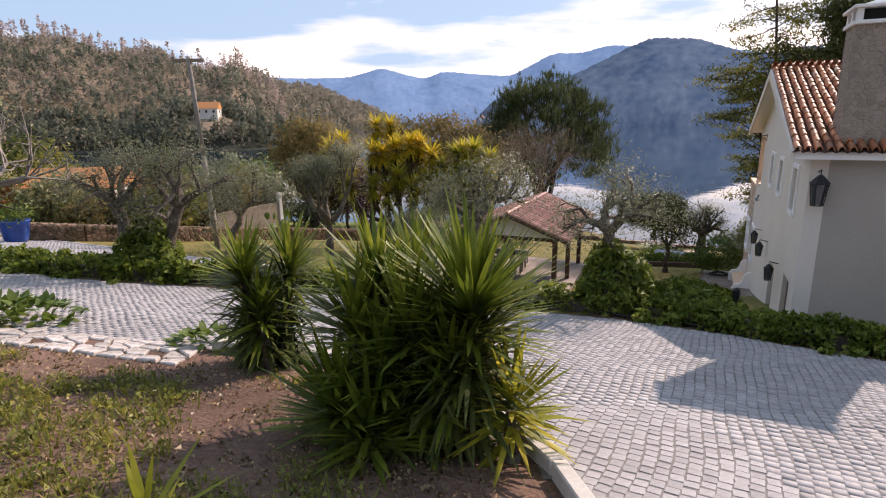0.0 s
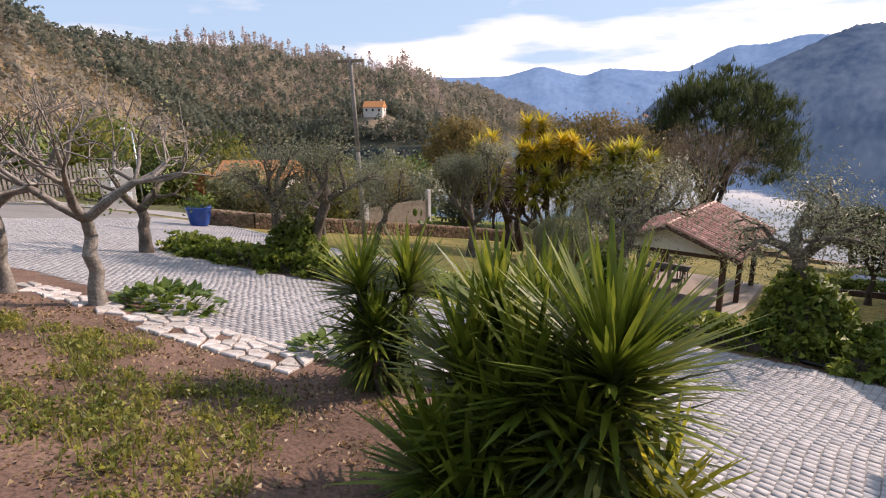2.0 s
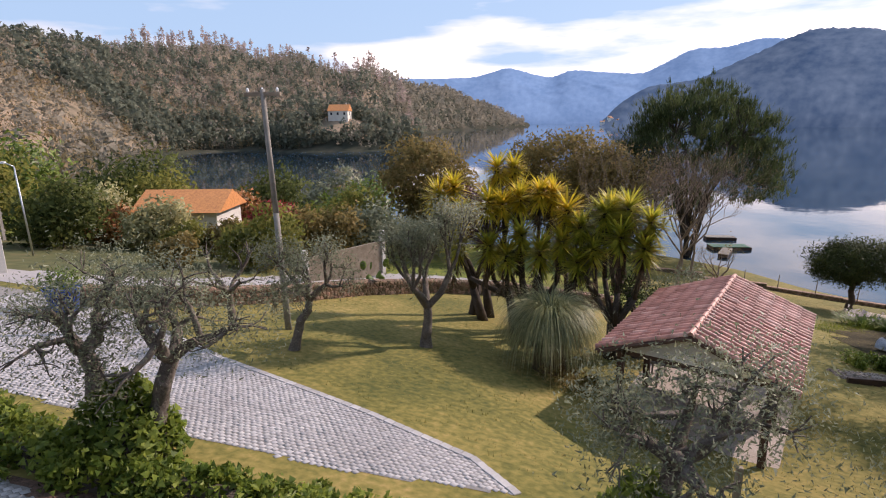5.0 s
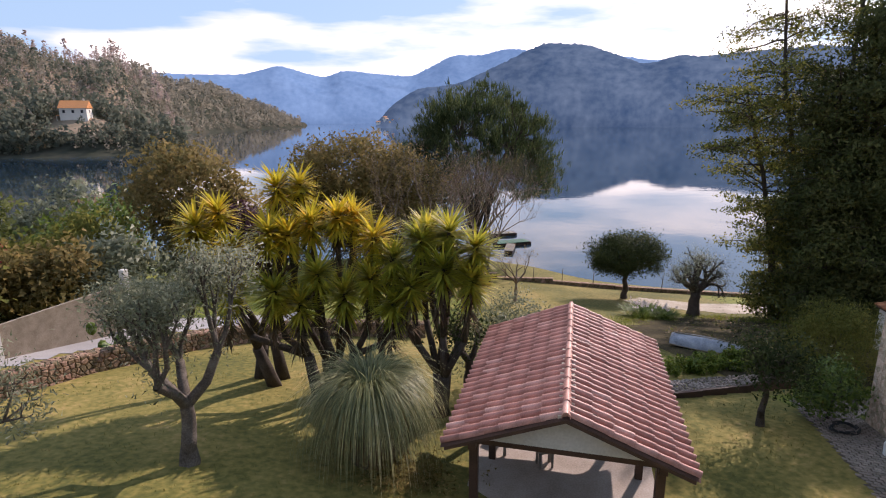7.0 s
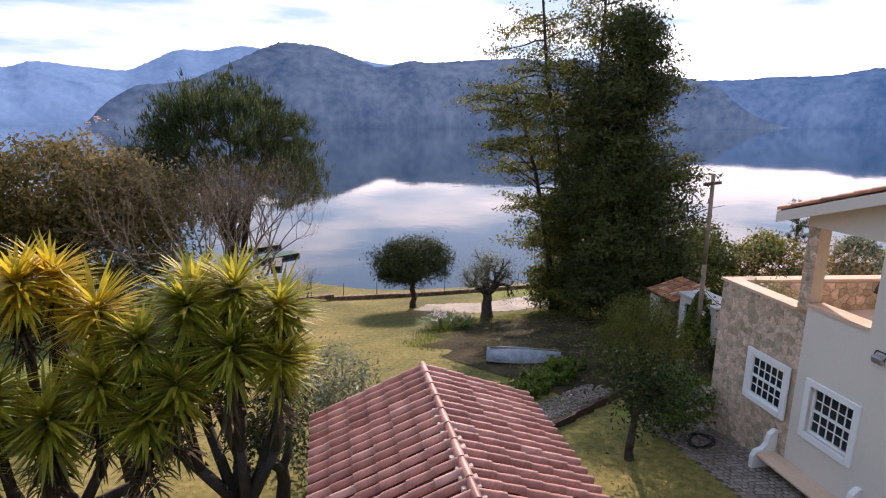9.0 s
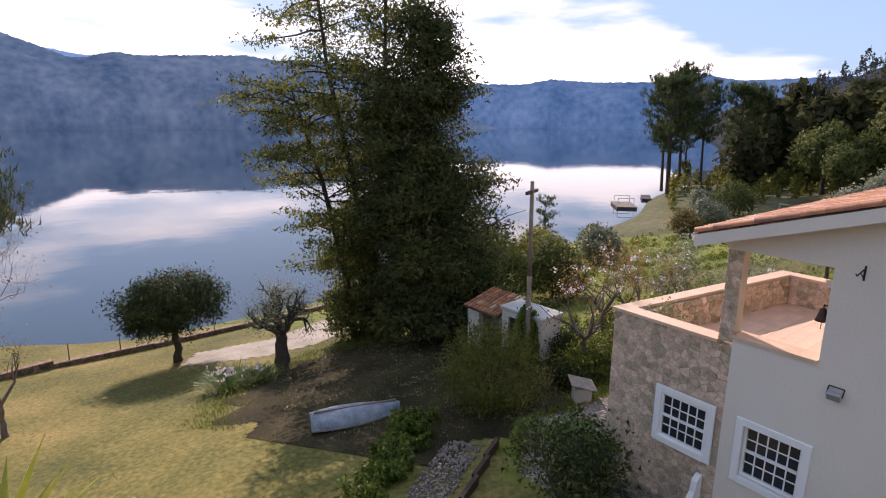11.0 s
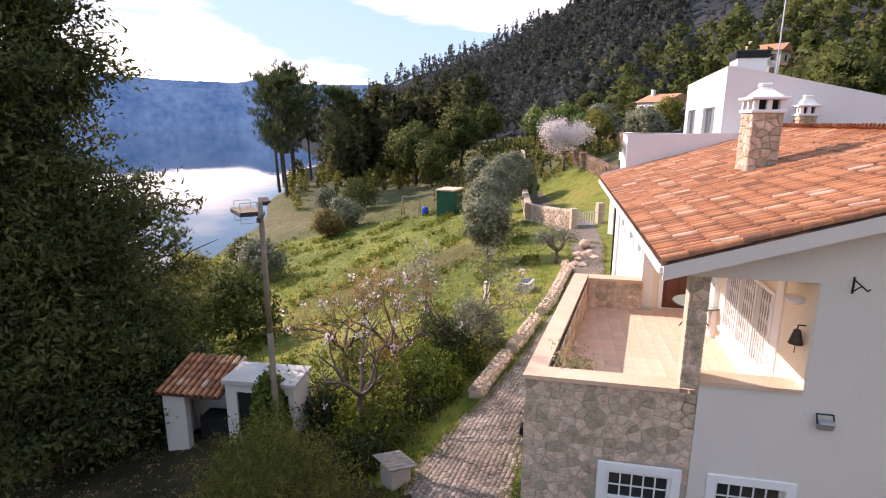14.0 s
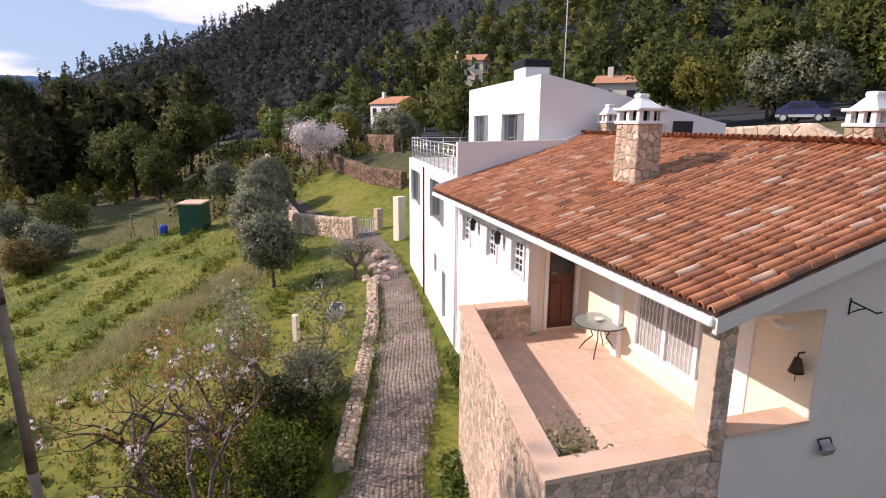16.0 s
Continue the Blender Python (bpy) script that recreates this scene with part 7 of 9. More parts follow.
leaf_mass("shrub_border", "tangled green shrubs beside the cobbled path", RP, np.repeat(sx, 6) + RP.normal(size=len(sx) * 6) * 0.25, np.repeat(sy, 6) + RP.normal(size=len(sx) * 6) * 0.25, np.repeat(RP.uniform(0.4, 1.3, len(sx)), 6), 15000, (0.13, 0.075), L_MEADOW, "shrub")
for i, (x_, y_, s_, m_) in enumerate(((22.1, 25.7, 0.8, L_SHADE), (23.6, 24.6, 0.9, L_DARK), (21.0, 25.9, 0.7, L_SHADE), (24.6, 23.2, 0.8, L_BROWN), (25.4, 21.6, 0.8, L_SHADE), (18.3, 25.0, 0.55, L_SHADE), (19.2, 24.2, 0.7, L_DARK), (20.2, 23.3, 0.7, L_SHADE), (21.0, 22.6, 0.6, L_DARK))):
    cloud_tree("bramble_bush", "dark tangled bramble under the almond trees" if m_ is not L_BROWN else "rust-brown tangled bramble under the almond trees", x_, y_, 190 + i, [(0, 0, 0.5 * s_, 1.1 * s_, 1.0 * s_, 0.6 * s_), (0.4 * s_, 0.3, 0.95 * s_, 0.7 * s_, 0.7 * s_, 0.5 * s_)], 110, 20, (0.12, 0.055), m_, (0.03, 0.4), 0.22, category="bush", group="brambles")
hutx, huty = 17.2, 24.4
hut = thing("well_house", pose(hutx, huty, gz(hutx, huty), 0, 0, 25) @ Matrix.Scale(0.68, 4), "small pump box with a grey corrugated metal lid", "pump house")
part("pump_box", boxes((-0.4, 0.4, -0.4, 0.4, -0.2, 0.75)), M_CONC, hut)
V, F = [], []
for k in range(25):
    x = -0.62 + 1.24 * k / 24
    for y, z in ((-0.6, 0.78), (0.6, 1.05)):
        V += [(x, y, z + 0.02 * math.sin(k * math.pi / 2)), (x, y, z + 0.02 * math.sin(k * math.pi / 2) - 0.02)]
F = [(4 * k + a, 4 * k + 4 + a, 4 * k + 6 + a, 4 * k + 2 + a) for k in range(24) for a in (0, 1)]
raw("metal_lid", V, F, M_GREYWOOD, hut, "grey corrugated weathered lid")

# east field
for i, (x_, y_, s_) in enumerate(((37.2, 15.5, 1.0), (43.5, 13.5, 1.15), (49.5, 10.6, 1.25), (55.6, 7.8, 1.3), (60.0, 5.0, 1.3), (70, 6, 1.2))):
    cloud_tree("olive_tree", "rounded silver olive tree in the meadow", x_, y_, 110 + i, [(0, 0, 2.5 * s_, 1.3 * s_, 1.3 * s_, 1.4 * s_), (0.4, 0.2, 3.2 * s_, 0.9 * s_, 0.9 * s_, 0.9 * s_)], 260, 26, (0.3, 0.11), L_OLIVE, (0.12, 1.3), 0.3, bark=M_TRUNK, group="olive trees")
branch_tree("olive_tree", "low spreading olive beside the path wall", 33.4, 12.6, 117, h=0.7, r=0.14, limbs=5, reach=0.8, depth=2, leaves=2600, size=(0.13, 0.04), material=L_OLIVE, clump=0.28, tilt=1.3, group="olive trees")
for i, (x_, y_, s_, m_) in enumerate(((38.8, 32.9, 1.35, L_ACACIA), (35.0, 35.5, 1.5, L_DARK), (33.0, 30.0, 1.2, L_DARK), (47.0, 30.0, 1.0, L_OLIVE), (52.0, 31.5, 0.9, L_DARK), (43.0, 34.0, 1.1, L_ACACIA), (30.0, 33.0, 1.6, L_DARK), (67.0, 22.5, 1.1, L_OLIVE), (63.5, 24.5, 0.9, L_BROWN), (78, 20, 1.4, L_DARK), (84, 24, 1.0, L_OLIVE), (31.0, 38.0, 1.3, L_ACACIA))):
    cloud_tree("meadow_bush", "rounded evergreen bush at the meadow's edge", x_, y_, 130 + i, [(0, 0, 1.4 * s_, 1.7 * s_, 1.7 * s_, 1.3 * s_), (0.6, 0.3, 2.1 * s_, 1.1 * s_, 1.1 * s_, 1.0 * s_)], 220, 21, (0.29, 0.135), m_, (0.1, 0.8), 0.32, category="bush", group="meadow bushes", trunks=1)
def maritime_pine(x, y, h, seed, lean=0.0, bare=0.35, dz=0.0):
    rng = np.random.default_rng(seed)
    t = thing("pine_tree", at(x, y, 0, dz), "tall dark maritime pine with a bare trunk by the lake", "tree", "pines on the shore")
    axis_ = lambda f: np.array([lean * f * f, 0.3 * math.sin(3 * f), h * f])
    segs = [(axis_(k / 8) - np.array([0, 0, 0.3 * (k == 0)]), axis_((k + 1) / 8), 0.016 * h * (1.05 - 0.85 * k / 8), 0.016 * h * (1.05 - 0.85 * (k + 1) / 8)) for k in range(8)]
    C, D = [], []
    for k in range(int(34 + h)):
        f = bare + (0.98 - bare) * rng.uniform() ** 0.85
        a = rng.uniform(0, 2 * math.pi)
        ln = h * 0.2 * (1 - ((f - 0.62) / 0.5) ** 2) * rng.uniform(0.55, 1.1) + 0.03 * h
        p = axis_(f)
        d = np.array([math.cos(a), math.sin(a), 0.25 + 0.5 * f])
        q = p + d * ln
        segs += [(p, (p + q) / 2 + np.array([0, 0, -0.03 * ln]), 0.0042 * h, 0.003 * h), ((p + q) / 2 + np.array([0, 0, -0.03 * ln]), q, 0.003 * h, 0.0015 * h)]
        for s_ in range(9):
            g = rng.uniform(0.45, 1.05)
            C.append(p + d * ln * g + rng.normal(size=3) * np.array([0.028, 0.028, 0.016]) * h)
            D.append(d + np.array([0, 0, 0.7]))
    tube_part("trunk", segs, M_DTRUNK, t, sides=5, caps=False)
    needle_tufts(rng, np.array(C), np.array(D), 14, 0.04 * h, 0.0075 * h, L_PINE, t)


for i, (x_, y_, h_, l_) in enumerate(((57.5, 38.0, 6.0, 0.3), (98.0, 30.0, 17, -0.8), (104.0, 31.5, 18.0, 0.6), (107.0, 29.0, 18.5, 1.2), (111.0, 31.0, 16.5, -0.4), (118.0, 26.0, 17, 0.4), (121.0, 29.0, 15, 0.0), (128.0, 20.0, 18, 0.5), (134, 16, 17, -0.5))):
    maritime_pine(x_, y_, h_, 150 + i, l_, 0.12 if i == 0 else 0.36, 1.0 if i else 0)
gsx, gsy = 62.4, 11.6
green = thing("green_shed", pose(gsx, gsy, gz(gsx, gsy), 0, 0, -35), "green sheet-metal shed with a rusty roof edge", "shed")
part("shed_body", boxes((-1.3, 1.3, -1.0, 1.0, -0.2, 2.6), bevel=0.01), M_GREENP, green)
part("shed_roof", boxes((-1.4, 1.4, -1.1, 1.1, 2.6, 2.75), bevel=0.01), M_TERRA, green, "rust-red roof edge")
bn = thing("water_barrel", pose(64.4, 13.9, gz(64.4, 13.9)), "blue plastic barrel beside the shed", "barrel")
raw("barrel_body", *lathe([(0.32, 0), (0.36, 0.2), (0.38, 0.5), (0.36, 0.8), (0.3, 0.95), (0.1, 0.96)], 14), M_PLASTIC, bn, smooth=True)
fr_ = thing("swing_frame", pose(66.0, 15.2, gz(66, 15.2), 0, 0, 60), "rusty metal swing frame", "frame")
tube_part("frame_leg", [((-1, -0.5, 0), (-1, 0, 2.2), 0.04, 0.04), ((-1, 0.5, 0), (-1, 0, 2.2), 0.04, 0.04)], M_WOOD, fr_)
tube_part("frame_leg", [((1, -0.5, 0), (1, 0, 2.2), 0.04, 0.04), ((1, 0.5, 0), (1, 0, 2.2), 0.04, 0.04)], M_WOOD, fr_)
tube_part("frame_bar", [((-1, 0, 2.2), (1, 0, 2.2), 0.04, 0.04)], M_WOOD, fr_)


def stone_wall(name, label, pts, h, thick, material, step=0.28, depth=0.05, base=0.5, group="", faces=(1, -1), coping=None):
    """A dry-stone wall along a line, a length for each leg."""
    for (x0, y0), (x1, y1) in zip(pts, pts[1:]):
        ln = math.hypot(x1 - x0, y1 - y0)
        z0, z1 = gz(x0, y0), gz(x1, y1)
        w_ = thing(name, pose(x0, y0, z0, 0, 0, math.degrees(math.atan2(y1 - y0, x1 - x0))), label, "wall", group, "structure")
        bm = bmesh.new()
        sl = (z1 - z0) / ln
        a = [bm.verts.new(v) for v in ((0, -thick / 2, -base), (ln, -thick / 2, sl * ln - base), (ln, -thick / 2, sl * ln + h), (0, -thick / 2, h))]
        b = [bm.verts.new((v.co.x, thick / 2, v.co.z)) for v in a]
        bm.faces.new(a)
        bm.faces.new(b[::-1])
        for i in range(4):
            bm.faces.new((a[i], b[i], b[(i + 1) % 4], a[(i + 1) % 4]))
        part("wall_core", bm, M_MORTAR if material is M_STONES else M_DSTONE, w_)
        shear = Matrix(((1, 0, 0, 0), (0, 1, 0, 0), (sl, 0, 1, 0), (0, 0, 0, 1)))
        V, F, k = [], [], 0
        for s_ in faces:
            for p in rubble(ln, h + 0.15, step, RP, 0.02):
                v, f = stone_mesh(p, depth, RP)
                for vx, vy, vz in v:
                    xx = vx if s_ > 0 else ln - vx
                    V.append((xx, s_ * (thick / 2 + vy), vz - 0.12 + sl * xx))
                F += [tuple(i + k for i in q) for q in f]
                k += len(v)
        for p in rubble(ln, thick + 0.06, step * 0.9, RP, 0.02):
            v, f = stone_mesh(p, depth * 1.4, RP)
            for vx, vy, vz in v:
                V.append((vx, vz - thick / 2 - 0.03, vy + h + sl * vx))
            F += [tuple(i + k for i in q) for q in f]
            k += len(v)
        ob = raw("stonework", V, F, material, w_)
        ob["kind"] = "stuff"


for pts_ in ([(20.3, 21.4), (22.5, 19.6)], [(22.9, 19.25), (25.3, 17.3)], [(25.9, 16.8), (27.4, 15.6), (31.4, 12.9)]):
    stone_wall("path_wall", "low crumbling golden stone wall along the cobbled path", pts_, 0.26, 0.3, M_STONES, 0.24, 0.1, group="path wall lengths")
stone_wall("garden_wall", "low brown dry-stone wall round the lawn", [(-16.2, 20.9), (-14.6, 21.9), (-12.8, 23.8), (-11.2, 26.0), (-9.6, 29.2), (-7.0, 32.4), (-3.0, 34.6), (2.0, 34.0)], 0.62, 0.4, M_DSTONE, 0.21, group="garden wall lengths")
stone_wall("terrace_wall", "golden stone retaining wall above the path", [(41.6, 7.6), (44.5, 7.9), (49.0, 8.0), (55.0, 5.8), (62.0, 3.2), (70.0, -0.2), (80.0, -3.6)], 1.3, 0.45, M_STONES, 0.42, 0.07, group="terrace wall lengths")
stone_wall("upper_terrace_wall", "grey stone terrace wall on the slope", [(46.7, -0.9), (53.1, -1.6), (64.0, -4.2), (73.0, -5.6), (84.0, -8.0)], 1.3, 0.5, M_DSTONE, 0.36, 0.08, group="upper terrace walls")
stone_wall("upper_terrace_wall", "grey stone terrace wall on the slope", [(60.0, -10), (75.0, -14), (92.0, -18)], 1.8, 0.5, M_DSTONE, 0.5, 0.08, group="upper terrace walls")
stone_wall("bank_wall", "old stone bank wall below the parking place", [(12.5, -4.5), (19.0, -8.0), (26.0, -9.8)], 0.5, 0.5, M_STONES, 0.6, 0.08, group="bank walls")
gt = thing("garden_gate", pose(41.25, 6.6, gz(41.3, 6.6), 0, 0, 80), "white-barred iron gate between stone posts", "gate")
part("gate_frame", boxes((-0.7, 0.7, -0.02, 0.02, 0.1, 0.16), (-0.7, 0.7, -0.02, 0.02, 1.0, 1.06)), M_TRIM, gt)
for k in range(8):
    part("gate_bar", boxes((-0.66 + k * 0.185, -0.63 + k * 0.185, -0.015, 0.015, 0.16, 1.0)), M_TRIM, gt)
for y_ in (7.6, 5.5):
    gp = thing("gate_post", pose(41.4, y_, gz(41.4, y_)), "square golden stone gate post", "post", "gate posts")
    part("post_body", boxes((-0.25, 0.25, -0.25, 0.25, -0.3, 1.5), bevel=0.02), M_STONES, gp)
pl = thing("stone_pillar", pose(37.3, 6.7, 0.1), "square cream stone pillar beside the white wing", "pillar")
part("pillar_shaft", boxes((-0.3, 0.3, -0.3, 0.3, -0.5, 3.3), bevel=0.02), M_CREAM, pl)
jar = thing("clay_jar", pose(35.2, 9.9, gz(35.2, 9.9) + 0.28, 90, 0, 30), "terracotta jar lying on its side by the path", "jar")
raw("jar_body", *lathe([(0.12, -0.4), (0.26, -0.25), (0.3, 0.0), (0.22, 0.25), (0.13, 0.34), (0.16, 0.4)], 14), M_TERRA, jar, smooth=True)
tr_ = thing("water_trough", at(29.8, 15.9, -40), "old concrete trough holding dark water", "trough")
part("trough_body", boxes((-0.5, 0.5, -0.3, 0.3, -0.2, 0.5), bevel=0.03), M_CONC, tr_)
part("water_fill", boxes((-0.4, 0.4, -0.2, 0.2, 0.46, 0.505)), M_PANE, tr_)
pp = thing("stone_post", at(29.1, 18.2, 20), "pale upright stone post in the grass", "post")
part("post_shaft", boxes((-0.14, 0.14, -0.1, 0.1, -0.2, 1.15), bevel=0.03), M_CREAM, pp)
for i, (x_, y_, m_) in enumerate(((22.6, 21.4, L_SHADE), (24.2, 20.0, L_OLIVE), (21.2, 22.6, L_IVY))):
    cloud_tree("path_bush", "dense tangled bush beside the cobbled path", x_, y_, 180 + i, [(0, 0, 0.7, 1.0, 0.9, 0.8), (0.4, 0.3, 1.2, 0.7, 0.7, 0.6)], 150, 30, (0.13, 0.06), m_, (0.06, 0.5), 0.2, category="bush", group="bushes by the path")
# blossoming cherry on the terrace
branch_tree("cherry_tree", "white-blossoming cherry tree on the terrace", 64.0, -2.4, 171, h=1.8, r=0.16, limbs=5, reach=1.6, depth=3, leaves=6500, size=(0.2, 0.15), material=L_BLOSSOM, clump=0.35, tilt=0.9)


# ---- houses on the slopes ----
def villa(x, y, z, turn, w, d, h, roof_h, label, walls, roof_m, storeys=2, porch=False, stack=True):
    v = thing("villa", pose(x, y, z, 0, 0, turn), label, "house", "houses on the slopes")
    part("villa_wall", boxes((-w / 2, w / 2, -d / 2, d / 2, -3.0, h)), walls, v)
    bm = bmesh.new()
    e = 0.4
    o = [(-d / 2 - e, h), (d / 2 + e, h), (0, h + roof_h)]
    slab_x(bm, o, -w / 2 - e, w / 2 + e)
    part("villa_roof", bm, roof_m, v)
    k = 0
    for s_ in range(storeys):
        zz = h - 2.1 - 2.8 * s_
        for i in range(3):
            xx = -w / 2 + w * (i + 0.5) / 3
            for sy in (-1, 1):
                part("window", boxes((xx - 0.5, xx + 0.5, sy * (d / 2 + 0.03) - 0.05, sy * (d / 2 + 0.03) + 0.05, zz, zz + 1.3)), M_PANE, v)
        for sx in (-1, 1):
            part("window", boxes((sx * (w / 2 + 0.03) - 0.05, sx * (w / 2 + 0.03) + 0.05, -0.5, 0.5, zz, zz + 1.3)), M_PANE, v)
    if stack:
        part("chimney", boxes((w * 0.3, w * 0.3 + 0.6, 0.4, 1.0, h, h + roof_h + 0.9)), walls, v)
    if porch:
        part("porch_roof", boxes((-w / 2 - 1.5, -w / 2, -d / 2, d / 2, h - 3.2, h - 2.95)), roof_m, v)
        for yy in (-d / 2 + 0.2, 0, d / 2 - 0.2):
            part("porch_post", boxes((-w / 2 - 1.4, -w / 2 - 1.15, yy - 0.12, yy + 0.12, -3, h - 3.2)), walls, v)
    return v


def zz_(x, y):
    return float(sheet_z(np.array(x, float), np.array(y, float)))


villa(103.0, -42.0, 6.1, 10, 7.5, 7.0, 5.6, 1.6, "white two-storey villa with terracotta roof on the slope", M_WHITE, M_TILES, 2, True)
villa(117.0, -76.5, 17.6, 30, 9.0, 7.0, 6.0, 1.8, "cream villa with terracotta roofs among the trees", M_CREAM, M_TILES, 2, True)
villa(45.0, -34.0, 9.4, 25, 8.0, 6.0, 3.2, 1.1, "low pale house with white chimney on the slope", M_GABLE, M_TILES, 1)
villa(78.0, -47.0, zz_(78, -47) + 1, 15, 6.0, 5.0, 4.2, 1.2, "small white house half hidden by trees", M_WHITE, M_TILES, 1)
villa(-119.0, 289.0, 9.0, 8, 10.5, 9.0, 4.2, 3.4, "white villa with orange-red roof across the inlet", M_GABLE, M_OTILES, 1, True)
villa(-26.8, 40.8, 0.6, 12, 5.4, 4.4, 1.3, 1.3, "small outbuilding with bright orange tiled roof", M_CONC, M_OTILES, 0, False, False)
for i in range(12):
    a_ = radians(3.2 + 0.5 * i + 0.25 * math.sin(i * 2.1))
    r_ = 1120 + 90 * math.sin(i * 1.7)
    villa(5 + r_ * math.sin(a_), 15 + r_ * math.cos(a_), -1 + 3.2 * (i * 7 % 4), 20 * i, 8, 6, 3.6, 1.5, "far white village house beyond the lake", M_WHITE, M_OTILES, 1)

# parked car behind the house
cx_, cy_ = 23.6, -23.2
car = thing("car", pose(cx_, cy_, zz_(cx_, cy_), 0, 0, -12), "dark blue off-road car with silver lower trim parked on the slope", "car")
V, F = [], []
prof = [(-2.1, 0.45), (-2.1, 0.95), (-1.2, 1.05), (-0.75, 1.62), (1.0, 1.68), (1.75, 1.1), (2.1, 0.95), (2.1, 0.45)]
bm = bmesh.new()
a = [bm.verts.new((x, -0.85, z)) for x, z in prof]
b = [bm.verts.new((x, 0.85, z)) for x, z in prof]
bm.faces.new(a)
bm.faces.new(b[::-1])
for i in range(len(a)):
    bm.faces.new((a[i], b[i], b[(i + 1) % len(a)], a[(i + 1) % len(a)]))
bmesh.ops.bevel(bm, geom=bm.edges[:], offset=0.06, segments=2, affect="EDGES")
part("body", bm, M_CARB, car)
part("sill", boxes((-2.05, 2.05, -0.88, 0.88, 0.4, 0.62), bevel=0.03), M_CARS, car)
for sy in (-0.862, 0.862):
    part("side_window", boxes((-0.8, 0.15, sy - 0.012, sy + 0.012, 1.1, 1.5)), M_PANE, car)
    part("side_window", boxes((0.25, 1.1, sy - 0.012, sy + 0.012, 1.1, 1.5)), M_PANE, car)
    for x in (-1.3, 1.35):
        w_ = raw("wheel", *lathe([(0.2, -0.12), (0.36, -0.11), (0.38, 0), (0.36, 0.11), (0.2, 0.12)], 18), M_RUBBER, car, smooth=True)
        w_.matrix_local = Matrix.Translation((x, sy * 0.95, 0.38)) @ Matrix.Rotation(radians(90), 4, "X")
        raw("rim", *lathe([(0.02, -0.125), (0.22, -0.125), (0.22, 0.125), (0.02, 0.125)], 14), M_CARS, w_)

# ---- things on the upper left ----
pot = thing("blue_planter", at(-15.9, 20.0), "large blue glazed planter with a leafy plant by the drive", "planter")
raw("pot", *lathe([(0.32, 0), (0.38, 0.1), (0.5, 0.75), (0.54, 0.8), (0.5, 0.82), (0.46, 0.74)], 20), M_BLUE, pot, smooth=True)
V, F = lathe([(0.0, 0.7), (0.46, 0.72)], 16)
raw("earth", V, F, M_SOIL, pot)
cc_ = RP.normal(size=(500, 3)) * np.array([0.3, 0.3, 0.18]) + np.array([0, 0, 1.0])
leaf_part("leafage", *quads(cc_, RP, 0.16, 0.07), L_GREEN, pot)["kind"] = "stuff"
fence = thing("paling_fence", at(-25.8, 19.0, 82), "grey weathered paling fence at the road", "fence")
for k in range(34):
    part("paling", boxes((k * 0.2, k * 0.2 + 0.13, -0.02, 0.02, 0.0, 1.5 + 0.08 * math.sin(k * 1.7)), bevel=0.005), M_GREYWOOD, fence)
for z in (0.4, 1.15):
    part("fence_rail", boxes((0, 6.8, 0.02, 0.07, z, z + 0.09)), M_GREYWOOD, fence)
mb = thing("meter_cabinet", at(-23.6, 23.5, 55), "grey concrete utility cabinet with a white notice", "cabinet")
part("cabinet_body", boxes((-0.75, 0.75, -0.25, 0.25, -0.1, 2.1), bevel=0.015), M_CONC, mb)
part("notice", boxes((-0.35, 0.0, -0.27, -0.252, 1.2, 1.8)), M_TRIM, mb, "white notice")
part("letter_box", boxes((0.1, 0.55, -0.3, -0.252, 0.5, 0.9), bevel=0.01), M_TRIM, mb)
lp = thing("street_lamp", at(-27.5, 29.0), "thin pale street lamp at the road", "street lamp")
tube_part("lamp_post", [((0, 0, -0.2), (-0.2, 0, 4.6), 0.05, 0.04), ((-0.2, 0, 4.6), (-0.5, -0.2, 4.8), 0.03, 0.03)], M_STEEL, lp)
part("lamp_head", boxes((-0.75, -0.45, -0.3, -0.12, 4.76, 4.86), bevel=0.02), M_TRIM, lp)
# road beyond the wall
ROAD = [(-30, 22.4), (-18.6, 22.6), (-15.6, 25.2), (-13.4, 28.2), (-11.6, 31.6), (-8.6, 35.4), (-4.0, 37.6), (-4.0, 39.8), (-9.6, 38.0), (-13.6, 33.6), (-15.6, 29.6), (-18.0, 26.6), (-21, 24.9), (-30, 24.8)]
cact = thing("prickly_pear", at(-9.2, 30.2), "prickly pear cactus behind the wall", "cactus")
for k in range(16):
    a, z = RP.uniform(0, 6.28), RP.uniform(0.3, 1.5)
    v, f = lathe([(0.001, -0.24), (0.12, -0.16), (0.17, 0.0), (0.13, 0.16), (0.001, 0.24)], 12)
    o = raw("cactus_pad", [(x, y * 0.16, zz) for x, y, zz in v], f, L_GREEN, cact, smooth=True)
    o.matrix_local = Matrix.Translation((0.5 * math.cos(a) * z, 0.3 * math.sin(a), z)) @ Euler((RP.normal() * 0.4, RP.normal() * 0.5, a)).to_matrix().to_4x4()
gpost = thing("gate_wall", at(-11.8, 33.2, 62), "weathered plank wall with concrete posts beyond the road", "wall", "", "structure")
part("plank_wall", boxes((-2.6, 2.4, -0.06, 0.06, -0.2, 1.7)), M_WOOD, gpost)
part("concrete_post", boxes((2.4, 2.65, -0.13, 0.13, -0.2, 2.3), bevel=0.01), M_CONC, gpost)
part("concrete_post", boxes((-2.85, -2.6, -0.13, 0.13, -0.2, 2.1), bevel=0.01), M_CONC, gpost)
